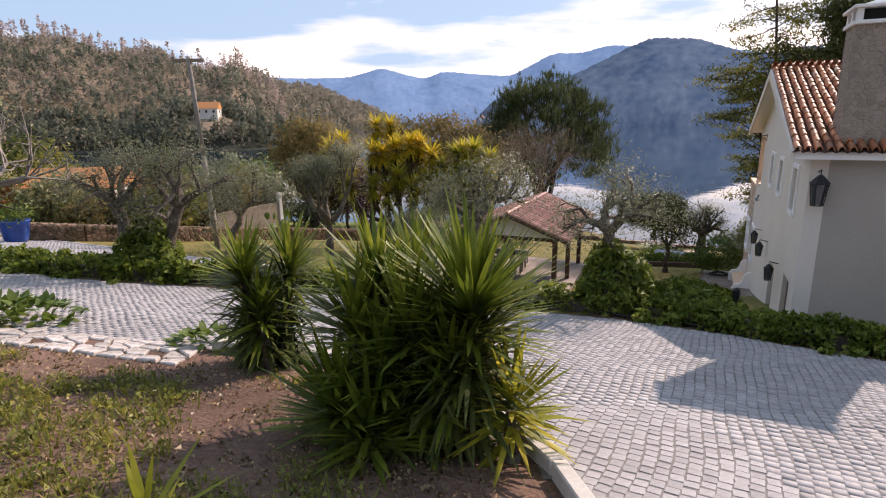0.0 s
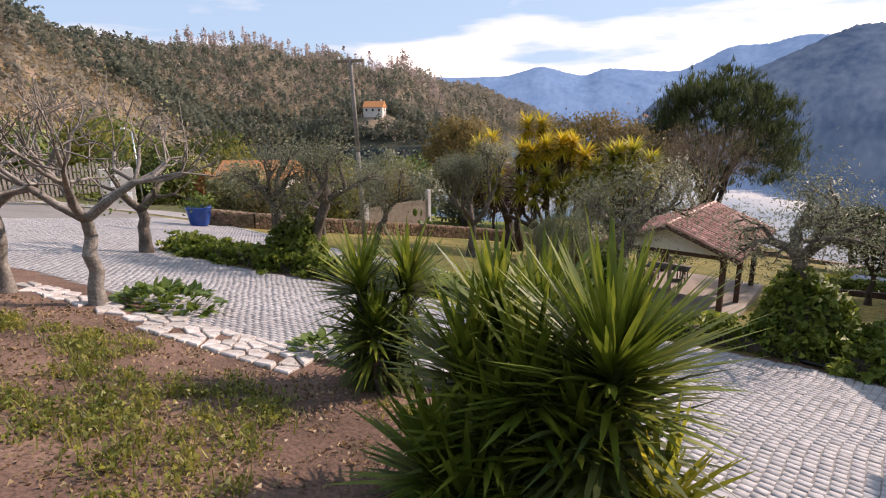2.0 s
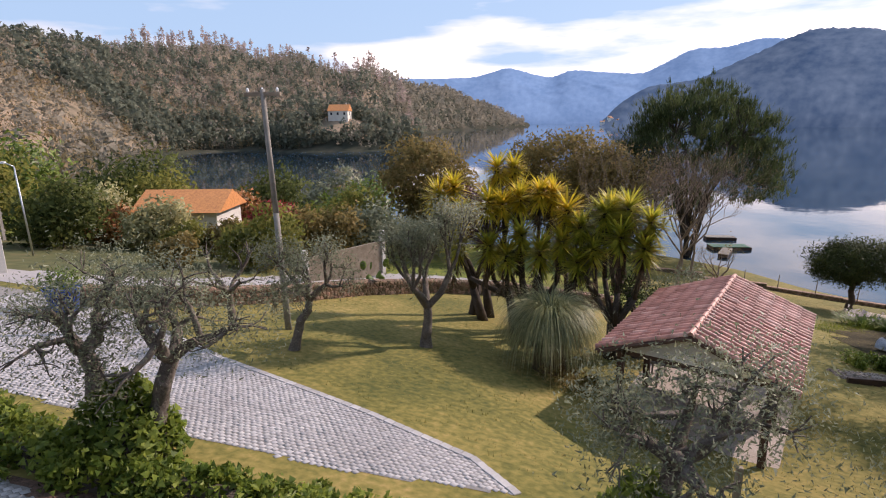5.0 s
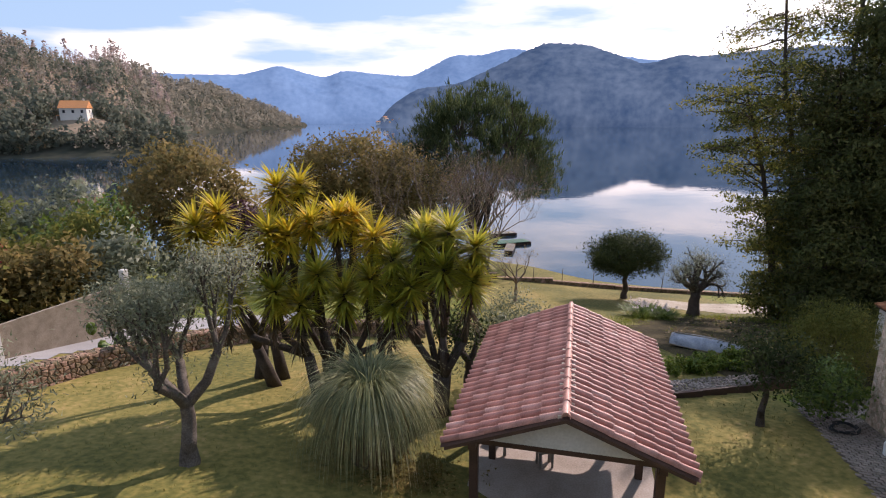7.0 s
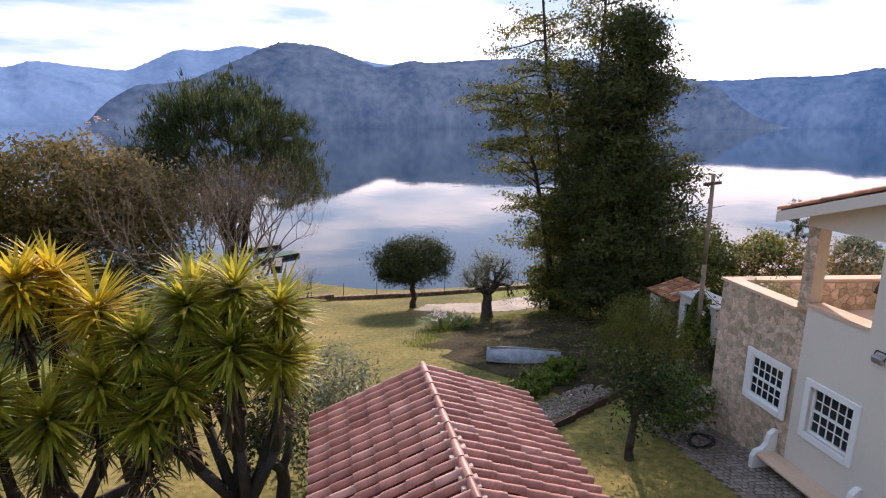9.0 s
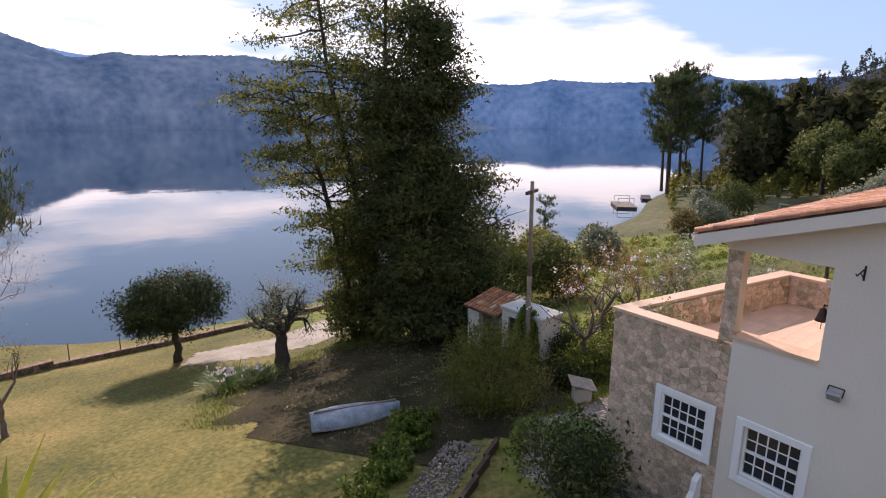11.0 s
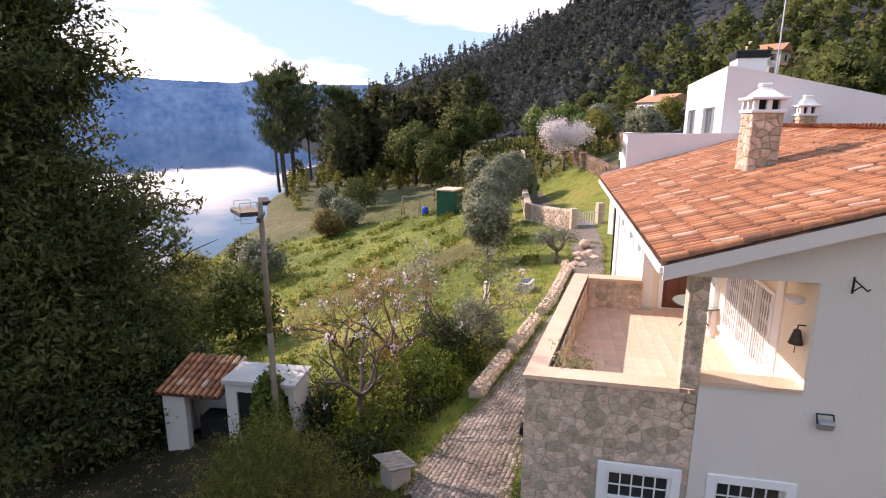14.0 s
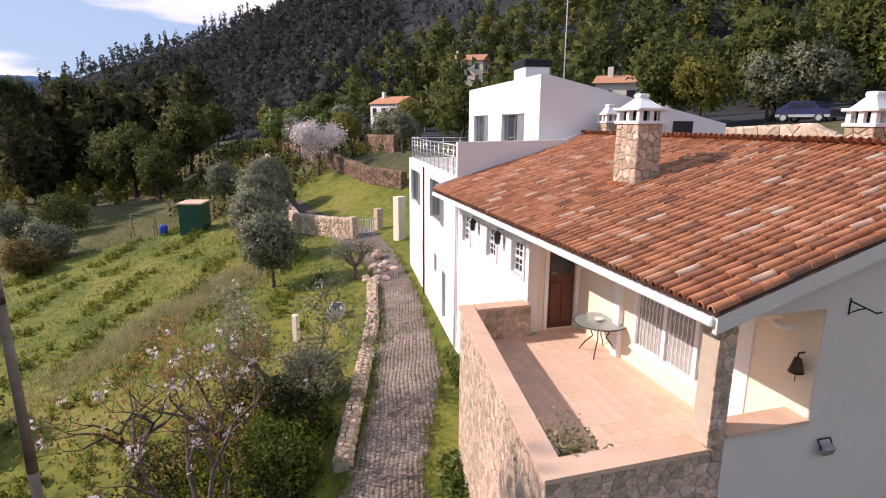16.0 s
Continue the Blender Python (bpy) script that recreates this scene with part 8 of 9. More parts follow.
for i, (x_, y_, s_, m_, lb_) in enumerate(((-20, 30, 0.6, L_BROWN, "russet shrub in the neighbouring plot"), (-16.8, 33, 1.2, L_ACACIA, "olive-brown shrub in the neighbouring plot"), (-30, 37, 0.9, L_ORANGE, "orange autumn shrub in the neighbouring plot"), (-30, 33, 1.5, L_DARK, "dark evergreen shrub in the neighbouring plot"), (-24.5, 47, 1.3, L_RED, "red-leaved shrub beside the outbuilding"), (-33, 44, 2.0, L_ACACIA, "olive-green shrub in the neighbouring plot"), (-18, 47, 1.8, L_ACACIA, "olive-green shrub in the neighbouring plot"), (-14, 41, 1.5, L_OLIVE, "grey-green shrub in the neighbouring plot"), (-20, 55, 2.2, L_GREEN, "fresh green shrub in the neighbouring plot"), (-30, 56, 2.4, L_DARK, "dark evergreen shrub in the neighbouring plot"), (-38, 34, 2.2, L_ACACIA, "olive-green shrub in the neighbouring plot"), (-12, 52, 1.6, L_OLIVE, "grey-green shrub in the neighbouring plot"), (-26, 36, 1.2, L_STRAW, "straw-coloured reeds in the neighbouring plot"), (-21.5, 36.5, 0.8, L_BROWN, "russet shrub before the outbuilding"), (-23.2, 35.0, 0.7, L_ACACIA, "olive-green shrub before the outbuilding"), (-15.5, 38.5, 1.3, L_BROWN, "russet shrub in the neighbouring plot"), (-28, 47, 1.5, L_ORANGE, "orange autumn shrub beside the outbuilding"), (-22, 43, 1.1, L_RED, "red-leaved shrub beside the outbuilding"), (-17.5, 37, 1.2, L_BROWN, "russet shrub in the neighbouring plot"), (-40, 50, 2.8, L_DARK, "dark evergreen shrub in the neighbouring plot"), (-27, 64, 2.6, L_OLIVE, "grey-green shrub in the neighbouring plot"), (-45, 42, 2.6, L_GREEN, "fresh green shrub in the neighbouring plot"), (-36, 27, 1.6, L_GREEN, "fresh green shrub in the neighbouring plot"), (-33, 38, 1.4, L_STRAW, "straw-coloured shrub in the neighbouring plot"))):
    cloud_tree("plot_shrub", lb_, x_, y_, 200 + i, [(0, 0, 1.2 * s_, 1.6 * s_, 1.6 * s_, 1.1 * s_), (0.7 * s_, 0.3, 1.9 * s_, 1.0 * s_, 1.0 * s_, 0.9 * s_), (-0.8 * s_, 0.2, 1.0 * s_, 1.1 * s_, 1.0 * s_, 0.9 * s_)], 230, 15, (0.19 + 0.13 * s_, 0.085 + 0.07 * s_), m_, (0.08, 0.8), 0.3 * s_, category="shrub", group="shrubs in the neighbouring plot")


# ---- woods on the hillsides ----
VILLA = (-119.0, 289.0)
CLEARING = [(40, 10), (100, 2), (124, -28), (124, -54), (98, -50), (60, -18), (40, -8)]


def woods(name, label, seed, n, region, heights, material, per=70, leafw=1.0, even=False, slim=1.0):
    """Many trees over a sector of the hills, one joined object; the villa across the inlet stands in a clearing."""
    rng = np.random.default_rng(seed)
    a = rng.uniform(region[0], region[1], n * 3)
    r = np.sqrt(rng.uniform(region[2] ** 2, region[3] ** 2, n * 3))
    x, y = 5 + r * np.sin(np.radians(a)), 15 + r * np.cos(np.radians(a))
    z = sheet_z(x, y)
    ok = (z > LAKE + 0.7) & ~inside(CLEARING, x, y)
    dens = np.sin(x * 0.021 + 1.3) * np.sin(y * 0.027) + 0.5 * np.sin(x * 0.06 + y * 0.05)
    ok &= np.hypot((x - VILLA[0] - 4) / 1.0, (y - VILLA[1] + 8) / 1.6) > 11
    ok &= even | (dens > rng.uniform(-2.6, 0.1, len(x)))
    x, y, z = x[ok][:n], y[ok][:n], z[ok][:n]
    n = len(x)
    h = rng.uniform(heights[0], heights[1], n) * rng.choice([0.6, 1.0, 1.25], n, p=[0.4, 0.45, 0.15])
    wd = h * rng.uniform(0.22, 0.42, n) * slim
    k = n * per
    u = rng.uniform(0.0, 1.0, k)
    H, W_ = np.repeat(h, per), np.repeat(wd, per)
    prof = np.sqrt(np.clip(1 - (2 * u - 0.9) ** 2 / 1.25, 0.02, 1))
    ang_ = rng.uniform(0, 2 * math.pi, k)
    lump = 0.75 + 0.35 * np.sin(3 * ang_ + 9 * u + np.repeat(rng.uniform(0, 6, n), per))
    rr = W_ * prof * lump * rng.uniform(0.35, 1.05, k)
    c = np.stack([np.repeat(x, per) + rr * np.cos(ang_), np.repeat(y, per) + rr * np.sin(ang_), np.repeat(z, per) + H * (1 - (0.9 if slim >= 1 else 0.55) * (1 - u))], 1)
    uu = rng.normal(size=(k, 3))
    uu /= np.linalg.norm(uu, axis=1)[:, None]
    w2 = np.cross(uu, rng.normal(size=(k, 3)))
    w2 /= np.linalg.norm(w2, axis=1)[:, None]
    s_ = (H * 0.085 * leafw * rng.uniform(0.5, 1.4, k))[:, None]
    out = np.stack([np.cos(ang_), np.sin(ang_), 0.9 * (u - 0.25)], 1)
    w2[(np.cross(w2, uu) * out).sum(1) < 0] *= -1
    V = np.stack([c - uu * s_ - w2 * s_ * 0.6, c - uu * s_ + w2 * s_ * 0.6, c + uu * s_], 1).reshape(-1, 3)
    nrm = np.repeat(unit(unit(out) + 0.4 * unit(np.cross(w2, uu))), 3, axis=0)
    ob = leaf_part(name, V, np.arange(3 * k).reshape(-1, 3), nrm, material, None)
    return tagged(ob, label, "woods", kind="stuff")


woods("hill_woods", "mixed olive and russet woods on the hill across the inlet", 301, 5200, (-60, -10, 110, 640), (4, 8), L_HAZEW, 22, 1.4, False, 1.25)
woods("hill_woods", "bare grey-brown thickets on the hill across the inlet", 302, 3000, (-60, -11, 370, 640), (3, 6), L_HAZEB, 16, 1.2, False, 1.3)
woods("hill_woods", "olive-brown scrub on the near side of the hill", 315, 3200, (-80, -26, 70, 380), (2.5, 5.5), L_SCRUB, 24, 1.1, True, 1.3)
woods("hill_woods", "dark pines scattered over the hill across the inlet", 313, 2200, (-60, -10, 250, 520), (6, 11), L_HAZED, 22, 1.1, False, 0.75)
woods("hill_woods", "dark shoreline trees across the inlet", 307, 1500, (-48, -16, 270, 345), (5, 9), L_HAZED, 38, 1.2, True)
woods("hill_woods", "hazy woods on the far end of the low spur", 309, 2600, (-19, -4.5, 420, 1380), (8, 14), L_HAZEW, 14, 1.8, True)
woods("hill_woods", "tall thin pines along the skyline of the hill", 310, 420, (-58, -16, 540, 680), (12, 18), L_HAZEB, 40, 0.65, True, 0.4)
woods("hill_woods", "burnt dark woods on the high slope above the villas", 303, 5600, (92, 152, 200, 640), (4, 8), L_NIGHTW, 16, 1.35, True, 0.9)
woods("hill_woods", "pines on the slope above the villas, blue with painted haze", 314, 1500, (100, 124, 150, 400), (6, 11), L_BLUEW, 30, 1.15, True, 0.85)
woods("hill_woods", "dark oaks on the slope behind the house", 306, 460, (116, 178, 85, 200), (6, 11), L_DARK, 150, 0.9, True, 1.35)
woods("hill_woods", "dark evergreens between the meadow and the shore", 308, 60, (88, 101, 105, 170), (9, 15), L_WOODS, 420, 0.7)
woods("hill_woods", "olive-green trees on the slope behind the house", 304, 170, (108, 178, 105, 210), (4, 7), L_ACACIA, 160, 0.8, True, 1.4)
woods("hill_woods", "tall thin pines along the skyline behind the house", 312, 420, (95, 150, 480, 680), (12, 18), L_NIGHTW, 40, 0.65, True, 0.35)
woods("hill_woods", "scrub on the lake point", 311, 130, (80, 97, 84, 135), (1.6, 4), L_ACACIA, 130, 1.0, True)
woods("hill_woods", "shoreline woods beyond the point", 305, 420, (84, 104, 130, 420), (6, 11), L_WOODS, 110, 0.95)

for i, (x_, y_, h_, m_) in enumerate(((31.8, -22.5, 6.5, L_ACACIA), (28.4, -28.6, 6.0, L_OLIVE), (25.2, -30.0, 6.5, L_OLIVE), (18.6, -31.0, 7.0, L_GREEN), (36.0, -24.0, 8.5, L_DARK), (29.0, -32.0, 10, L_DARK), (22.0, -36.0, 11, L_DARK), (38.0, -30.0, 9, L_DARK), (13.0, -30.0, 9, L_DARK), (52.0, -28.0, 9, L_DARK), (60.0, -36.0, 10, L_DARK), (70.0, -30.0, 8, L_DARK), (16.0, -22.0, 5, L_GREEN), (80.0, -26, 4, L_ACACIA), (92.0, -14, 6, L_GREEN), (100.0, -20, 7, L_GREEN), (110.0, -8, 8, L_DARK), (98.0, 4, 8, L_DARK), (88.0, 8, 7, L_DARK), (104.0, 10, 9, L_DARK), (76.0, -6, 5, L_OLIVE), (72.0, -11, 5, L_ACACIA), (86.0, -8, 6, L_GREEN), (80.0, -16, 6, L_OLIVE), (94.0, -20, 5, L_GREEN), (64.0, -12, 5, L_OLIVE), (56.0, -8, 4.5, L_OLIVE), (110.0, -30, 9, L_DARK), (116.0, -46, 10, L_DARK), (70.0, -20, 6, L_ACACIA), (100.0, 0, 11, L_DARK), (96.0, 9, 10, L_DARK))):
    cloud_tree("slope_tree", {L_ACACIA: "olive-green tree on the slope behind the house", L_OLIVE: "silver olive tree beside the parking place", L_GREEN: "fresh yellow-green tree on the slope", L_DARK: "large dark evergreen oak on the slope"}[m_], x_, y_, 260 + i, [(0, 0, h_ * 0.62, h_ * 0.34, h_ * 0.34, h_ * 0.3), (h_ * 0.15, 0, h_ * 0.8, h_ * 0.22, h_ * 0.22, h_ * 0.2), (-h_ * 0.18, 0, h_ * 0.5, h_ * 0.25, h_ * 0.25, h_ * 0.2)], 190, 20, (0.07 * h_, 0.033 * h_), m_, (0.03 * h_, h_ * 0.4), 0.055 * h_, group="trees on the slope", dz=max(0.0, float(hill_z(np.array(x_), np.array(y_))) - gz(x_, y_)))

RSL = np.random.default_rng(41)
sx, sy = scatter(RSL, [(66, 12), (100, 5), (112, -20), (95, -35), (60, -14), (62, -6)], 420)
leaf_mass("slope_scrub", "olive scrub and low bushes over the terraced slope", RSL, np.repeat(sx, 6) + RSL.normal(size=len(sx) * 6) * 0.5, np.repeat(sy, 6) + RSL.normal(size=len(sx) * 6) * 0.5, np.repeat(RSL.uniform(0.3, 1.5, len(sx)), 6), 24000, (0.34, 0.2), L_ACACIA, "scrub")
sx, sy = scatter(RSL, [(64, 12), (100, 6), (112, -20), (95, -35), (60, -14), (62, -6)], 160)
leaf_mass("dark_scrub", "dark evergreen scrub over the terraced slope", RSL, np.repeat(sx, 6) + RSL.normal(size=len(sx) * 6) * 0.7, np.repeat(sy, 6) + RSL.normal(size=len(sx) * 6) * 0.7, np.repeat(RSL.uniform(0.6, 2.2, len(sx)), 6), 16000, (0.36, 0.22), L_SHADE, "scrub")


# ---- garden things ----
ptab = thing("picnic_table", pose(PX - 0.55, PY + 0.9, PZ, 0, 0, PTURN + 5), "grey timber picnic table standing under the pavilion", "table")
part("tabletop", boxes((-0.75, 0.75, -0.45, 0.45, 0.72, 0.77), bevel=0.008), M_GREYWOOD, ptab)
for sx in (-0.55, 0.55):
    for sy in (-1, 1):
        tube_part("leg", [((sx, sy * 0.42, 0), (sx, sy * 0.12, 0.72), 0.04, 0.04)], M_GREYWOOD, ptab, sides=4)
    part("cross_brace", boxes((sx - 0.03, sx + 0.03, -0.3, 0.3, 0.36, 0.43)), M_GREYWOOD, ptab)
for i, (dx, dy) in enumerate(((-0.4, 0.15), (0.1, 1.8), (-1.0, 1.6))):
    st = thing("stool", pose(PX + dx, PY + dy, PZ, 0, 0, 20 * i), "low grey timber stool by the picnic table", "stool", "stools under the pavilion")
    part("seat", boxes((-0.2, 0.2, -0.16, 0.16, 0.40, 0.44), bevel=0.006), M_GREYWOOD, st)
    for sx in (-0.15, 0.15):
        for sy in (-0.11, 0.11):
            part("leg", boxes((sx - 0.02, sx + 0.02, sy - 0.02, sy + 0.02, 0, 0.40)), M_GREYWOOD, st)
stake = thing("garden_stake", at(1.75, 13.6), "slim wooden stake at the end of the ivy hedge", "stake")
part("stake_shaft", boxes((-0.04, 0.04, -0.04, 0.04, -0.2, 1.5), bevel=0.006), M_WOOD, stake)
hose = thing("hose", pose(0, 0, 0), "black garden hose lying along the cobbled drive", "hose")
pts = [(3.3, 10.9), (3.9, 10.4), (4.6, 10.05), (5.2, 9.75), (5.6, 9.6)]
tube_part("hose_pipe", [((a[0], a[1], gz(*a) + 0.06), (b[0], b[1], gz(*b) + 0.06), 0.025, 0.025) for a, b in zip(pts, pts[1:])], M_RUBBER, hose)
for x_, y_ in ((7.1, 8.1), (5.95, 10.6)):
    bl = thing("garden_light", at(x_, y_), "black bollard light in the ivy hedge", "bollard light", "bollard lights")
    raw("bollard", *lathe([(0.05, -0.2), (0.05, 0.55), (0.07, 0.56), (0.07, 0.72), (0.075, 0.73), (0.02, 0.78)], 12), M_IRON, bl, smooth=False)
coil = thing("hose_coil", at(11.7, 22.35), "dark garden hose coiled on the path by the wall", "hose")
segs = []
for k in range(44):
    a0, a1 = k * 0.45, (k + 1) * 0.45
    r0 = 0.34 + 0.05 * math.sin(k * 1.3)
    segs.append(((r0 * math.cos(a0), r0 * math.sin(a0) * 0.8, 0.06 + 0.002 * k), (r0 * math.cos(a1), r0 * math.sin(a1) * 0.8, 0.062 + 0.002 * k), 0.016, 0.016))
tube_part("hose_loop", segs, M_RUBBER, coil, sides=5)


def strap_clump(x, y, seed, n, label, flowers=0, s=1.0):
    rng = np.random.default_rng(seed)
    t = thing("flowering_clump", at(x, y), label, "flowers", "strap-leaved clumps")
    a = rng.uniform(0, 6.28, n)
    r = rng.uniform(0, 0.9, n) * s
    D = np.stack([np.cos(a) * 0.7, np.sin(a) * 0.7, rng.uniform(0.7, 1.6, n)], 1)
    leaf_part("leaf", *blades(rng, np.stack([r * np.cos(a), r * np.sin(a), 0 * a], 1), D, 0.75 * s, 0.045, 1.2), L_GREEN, t)
    if flowers:
        a = rng.uniform(0, 6.28, flowers)
        r = rng.uniform(0, 1.0, flowers) * s
        leaf_part("blossom", *quads(np.repeat(np.stack([r * np.cos(a), r * np.sin(a), rng.uniform(0.5, 0.85, flowers)], 1), 6, 0) + rng.normal(size=(flowers * 6, 3)) * 0.04, rng, 0.14, 0.1), L_BLOSSOM, t)


strap_clump(15.6, 39.0, 1, 420, "strap-leaved clump with white flowers on the shore lawn", 26, 1.1)
strap_clump(16.6, 38.4, 2, 260, "strap-leaved clump with white flowers on the shore lawn", 12, 0.8)
strap_clump(14.4, 24.8, 3, 160, "strap-leaved plant at the foot of the terrace wall", 0, 0.6)
bx_, by_ = RP.uniform(9.8, 14.6, 160), RP.uniform(26.8, 29.6, 160)
okb = np.abs((by_ - 28.3) - 0.25 * (bx_ - 12)) < 0.75
leaf_mass("ground_cover", "dark green creeping plants between lawn and boat", RP, bx_[okb], by_[okb], RP.uniform(0.3, 0.6, okb.sum()), 7000, (0.12, 0.08), L_IVY, "ground cover")
peb = thing("pebble_bed", pose(0, 0, 0), "grey pebble strip with a low edge at the lawn's end", "pebbles", kind="stuff")
px_, py_ = RP.uniform(8.6, 13.4, 1500), RP.uniform(25.6, 27.4, 1500)
okp = np.abs((py_ - 26.5) - 0.12 * (px_ - 11)) < 0.55
V, F, k = [], [], 0
for x, y in zip(px_[okp], py_[okp]):
    r = RP.uniform(0.04, 0.09)
    z = gz(x, y)
    v = [(x + r * math.cos(a), y + r * 0.8 * math.sin(a), z - 0.02) for a in (0, 1.26, 2.51, 3.77, 5.03)] + [(x + r * 0.5 * math.cos(a), y + r * 0.4 * math.sin(a), z + r * 0.8) for a in (0, 1.26, 2.51, 3.77, 5.03)]
    V += v
    F += [tuple(k + i for i in f) for f in ((0, 1, 6, 5), (1, 2, 7, 6), (2, 3, 8, 7), (3, 4, 9, 8), (4, 0, 5, 9), (5, 6, 7, 8, 9))]
    k += 10
raw("pebble", V, F, M_PCOBBLES, peb)
edge = thing("bed_edging", pose(0, 0, 0), "dark timber edging of the pebble strip", "edging", kind="structure")
for i in range(5):
    x0, x1 = 8.6 + i * 0.98, 8.6 + (i + 1) * 0.96
    part("edging_board", boxes((x0, x1, 25.55 + 0.12 * (x0 - 11), 25.66 + 0.12 * (x0 - 11), gz(x0, 25.6) - 0.3, gz(x0, 25.6) + 0.22)), M_DWOOD, edge)
# potted shrub in the terrace corner and planting at the wall's foot
tp = thing("terrace_plant", pose(*hw(0.75, 0.75), 2.99), "small straw-green shrub in the terrace corner", "plant")
leaf_part("leafage", *quads(RP.normal(size=(700, 3)) * np.array([0.24, 0.24, 0.2]) + np.array([0, 0, 0.5]), RP, 0.1, 0.05), L_STRAW, tp)["kind"] = "stuff"
tube_part("stalk", [((0, 0, 0), (RP.normal() * 0.12, RP.normal() * 0.12, 0.5), 0.012, 0.006) for k in range(7)], M_TRUNK, tp, sides=4)
wx, wy = [], []
for k in range(240):
    X_ = RP.uniform(0.6, 11.5)
    a_, b_ = hw(X_, (0.0 + 0.157 * min(X_, 6.4) if X_ < 6.4 else 2.55) - RP.uniform(0.05, 0.5))
    wx.append(a_)
    wy.append(b_)
leaf_mass("wall_planting", "yellow-green low plants along the foot of the house wall", RP, np.array(wx), np.array(wy), RP.uniform(0.12, 0.5, 240), 7000, (0.13, 0.06), L_GREEN, "plant")
strap_clump(*hw(7.4, 2.2), 6, 90, "spiky strap-leaved plant at the corner of the wall", 0, 0.75)
spot = part("spotlight", boxes((-0.12, 0.12, 0.05, 0.2, -0.08, 0.08), bevel=0.02), M_IRON, house, "black spotlight on the stone wall")
spot.matrix_local = Matrix.Translation((1.0, -0.14, 2.2))
tube_part("spotlight_arm", [((0, -0.05, 0), (0, 0.06, 0), 0.02, 0.02)], M_IRON, spot, sides=5)
rk = RP.uniform(0, 1, (40, 2))
for i in range(14):
    x_, y_ = 31.5 + 3.0 * rk[i, 0], 11.2 + 2.0 * rk[i, 1] - 0.6 * (3.0 * rk[i, 0])
    st_ = thing("rock", at(x_, y_, 40 * i), "rough pale rock beside the path", "rock", "rocks by the path")
    bm = bmesh.new()
    ge = bmesh.ops.create_icosphere(bm, subdivisions=2, radius=0.22)["verts"]
    for v in ge:
        v.co *= 1 + 0.35 * noise.noise(v.co * 5 + Vector((i, 0, 0)))
        v.co.z *= 0.7
    ob = part("rock_body", bm, M_STONES, st_)
    ob.location = (0, 0, 0.08)


# ---- surfaces laid in pieces ----
def sett_field(name, poly_test, lo, hi, along, pitch, rng, mats, parent, near=None, label="", lift=0.012, sink=0.008, skip=None):
    """Setts over an area: rows along a direction, each sett its own block; those where near() holds are parts."""
    ca, sa = math.cos(radians(along)), math.sin(radians(along))
    corners = [(x * ca + y * sa, -x * sa + y * ca) for x in (lo[0], hi[0]) for y in (lo[1], hi[1])]
    u0, u1 = min(c[0] for c in corners), max(c[0] for c in corners)
    v0, v1 = min(c[1] for c in corners), max(c[1] for c in corners)
    nv, nu = int((v1 - v0) / pitch), int((u1 - u0) / (pitch * 1.08))
    J, I = np.meshgrid(np.arange(nv), np.arange(nu), indexing="ij")
    U = u0 + (I + 0.5 * (J % 2)) * pitch * 1.08 + rng.uniform(-0.012, 0.012, I.shape)
    Vv = v0 + J * pitch + 0.035 * np.sin(U * 1.1) + 0.02 * np.sin(U * 2.7 + J * 0.3) + rng.uniform(-0.003, 0.003, I.shape)
    x, y = (U * ca - Vv * sa).ravel(), (U * sa + Vv * ca).ravel()
    ok = poly_test(x, y)
    x, y = x[ok], y[ok]
    n = len(x)
    hw_, hl = pitch * 0.475 * rng.uniform(0.88, 1.03, n), pitch * 0.515 * rng.uniform(0.82, 1.03, n)
    tw = radians(along) + rng.normal(size=n) * 0.06
    z = ground_z(x, y) + lift + rng.uniform(-0.0025, 0.0025, n)
    sx_, sy_ = -0.0698, -0.1706
    base = np.array([(-1, -1), (1, -1), (1, 1), (-1, 1)], float)
    lay = []
    for shrink, dz in ((1.0, -sink), (0.95, 0.0)):
        ox = base[None, :, 0] * hl[:, None] * shrink + rng.uniform(-0.003, 0.003, (n, 4))
        oy = base[None, :, 1] * hw_[:, None] * shrink + rng.uniform(-0.003, 0.003, (n, 4))
        dx = ox * np.cos(tw)[:, None] - oy * np.sin(tw)[:, None]
        dy = ox * np.sin(tw)[:, None] + oy * np.cos(tw)[:, None]
        lay.append(np.stack([x[:, None] + dx, y[:, None] + dy, z[:, None] + dz + dx * sx_ + dy * sy_], -1))
    A = np.stack(lay, 1).reshape(n, 8, 3)
    fs = [(4 * k + i, 4 * k + (i + 1) % 4, 4 * k + 4 + (i + 1) % 4, 4 * k + 4 + i) for k in range(1) for i in range(4)] + [(4, 5, 6, 7)]
    fs = np.array(fs)
    pick = near(x, y) if near else np.zeros(n, bool)
    idx = np.nonzero(pick)[0][:300]
    for i in idx:
        c = A[i].mean(0)
        me = bpy.data.meshes.new(name)
        me.from_pydata([tuple(v) for v in (A[i] - c)], [], [tuple(int(q) for q in f) for f in fs])
        me.materials.append(mats[0])
        ob = new(name, me)
        ob.parent = parent
        ob.location = c
    keep = np.ones(n, bool)
    keep[idx] = False
    A = A[keep]
    Fall = (fs[None] + (np.arange(len(A)) * 8)[:, None, None]).reshape(-1, 4)
    ob = leaf_part(name + "_field", A.reshape(-1, 3), Fall, mats[1], parent)
    ob["kind"] = "stuff"
    return n


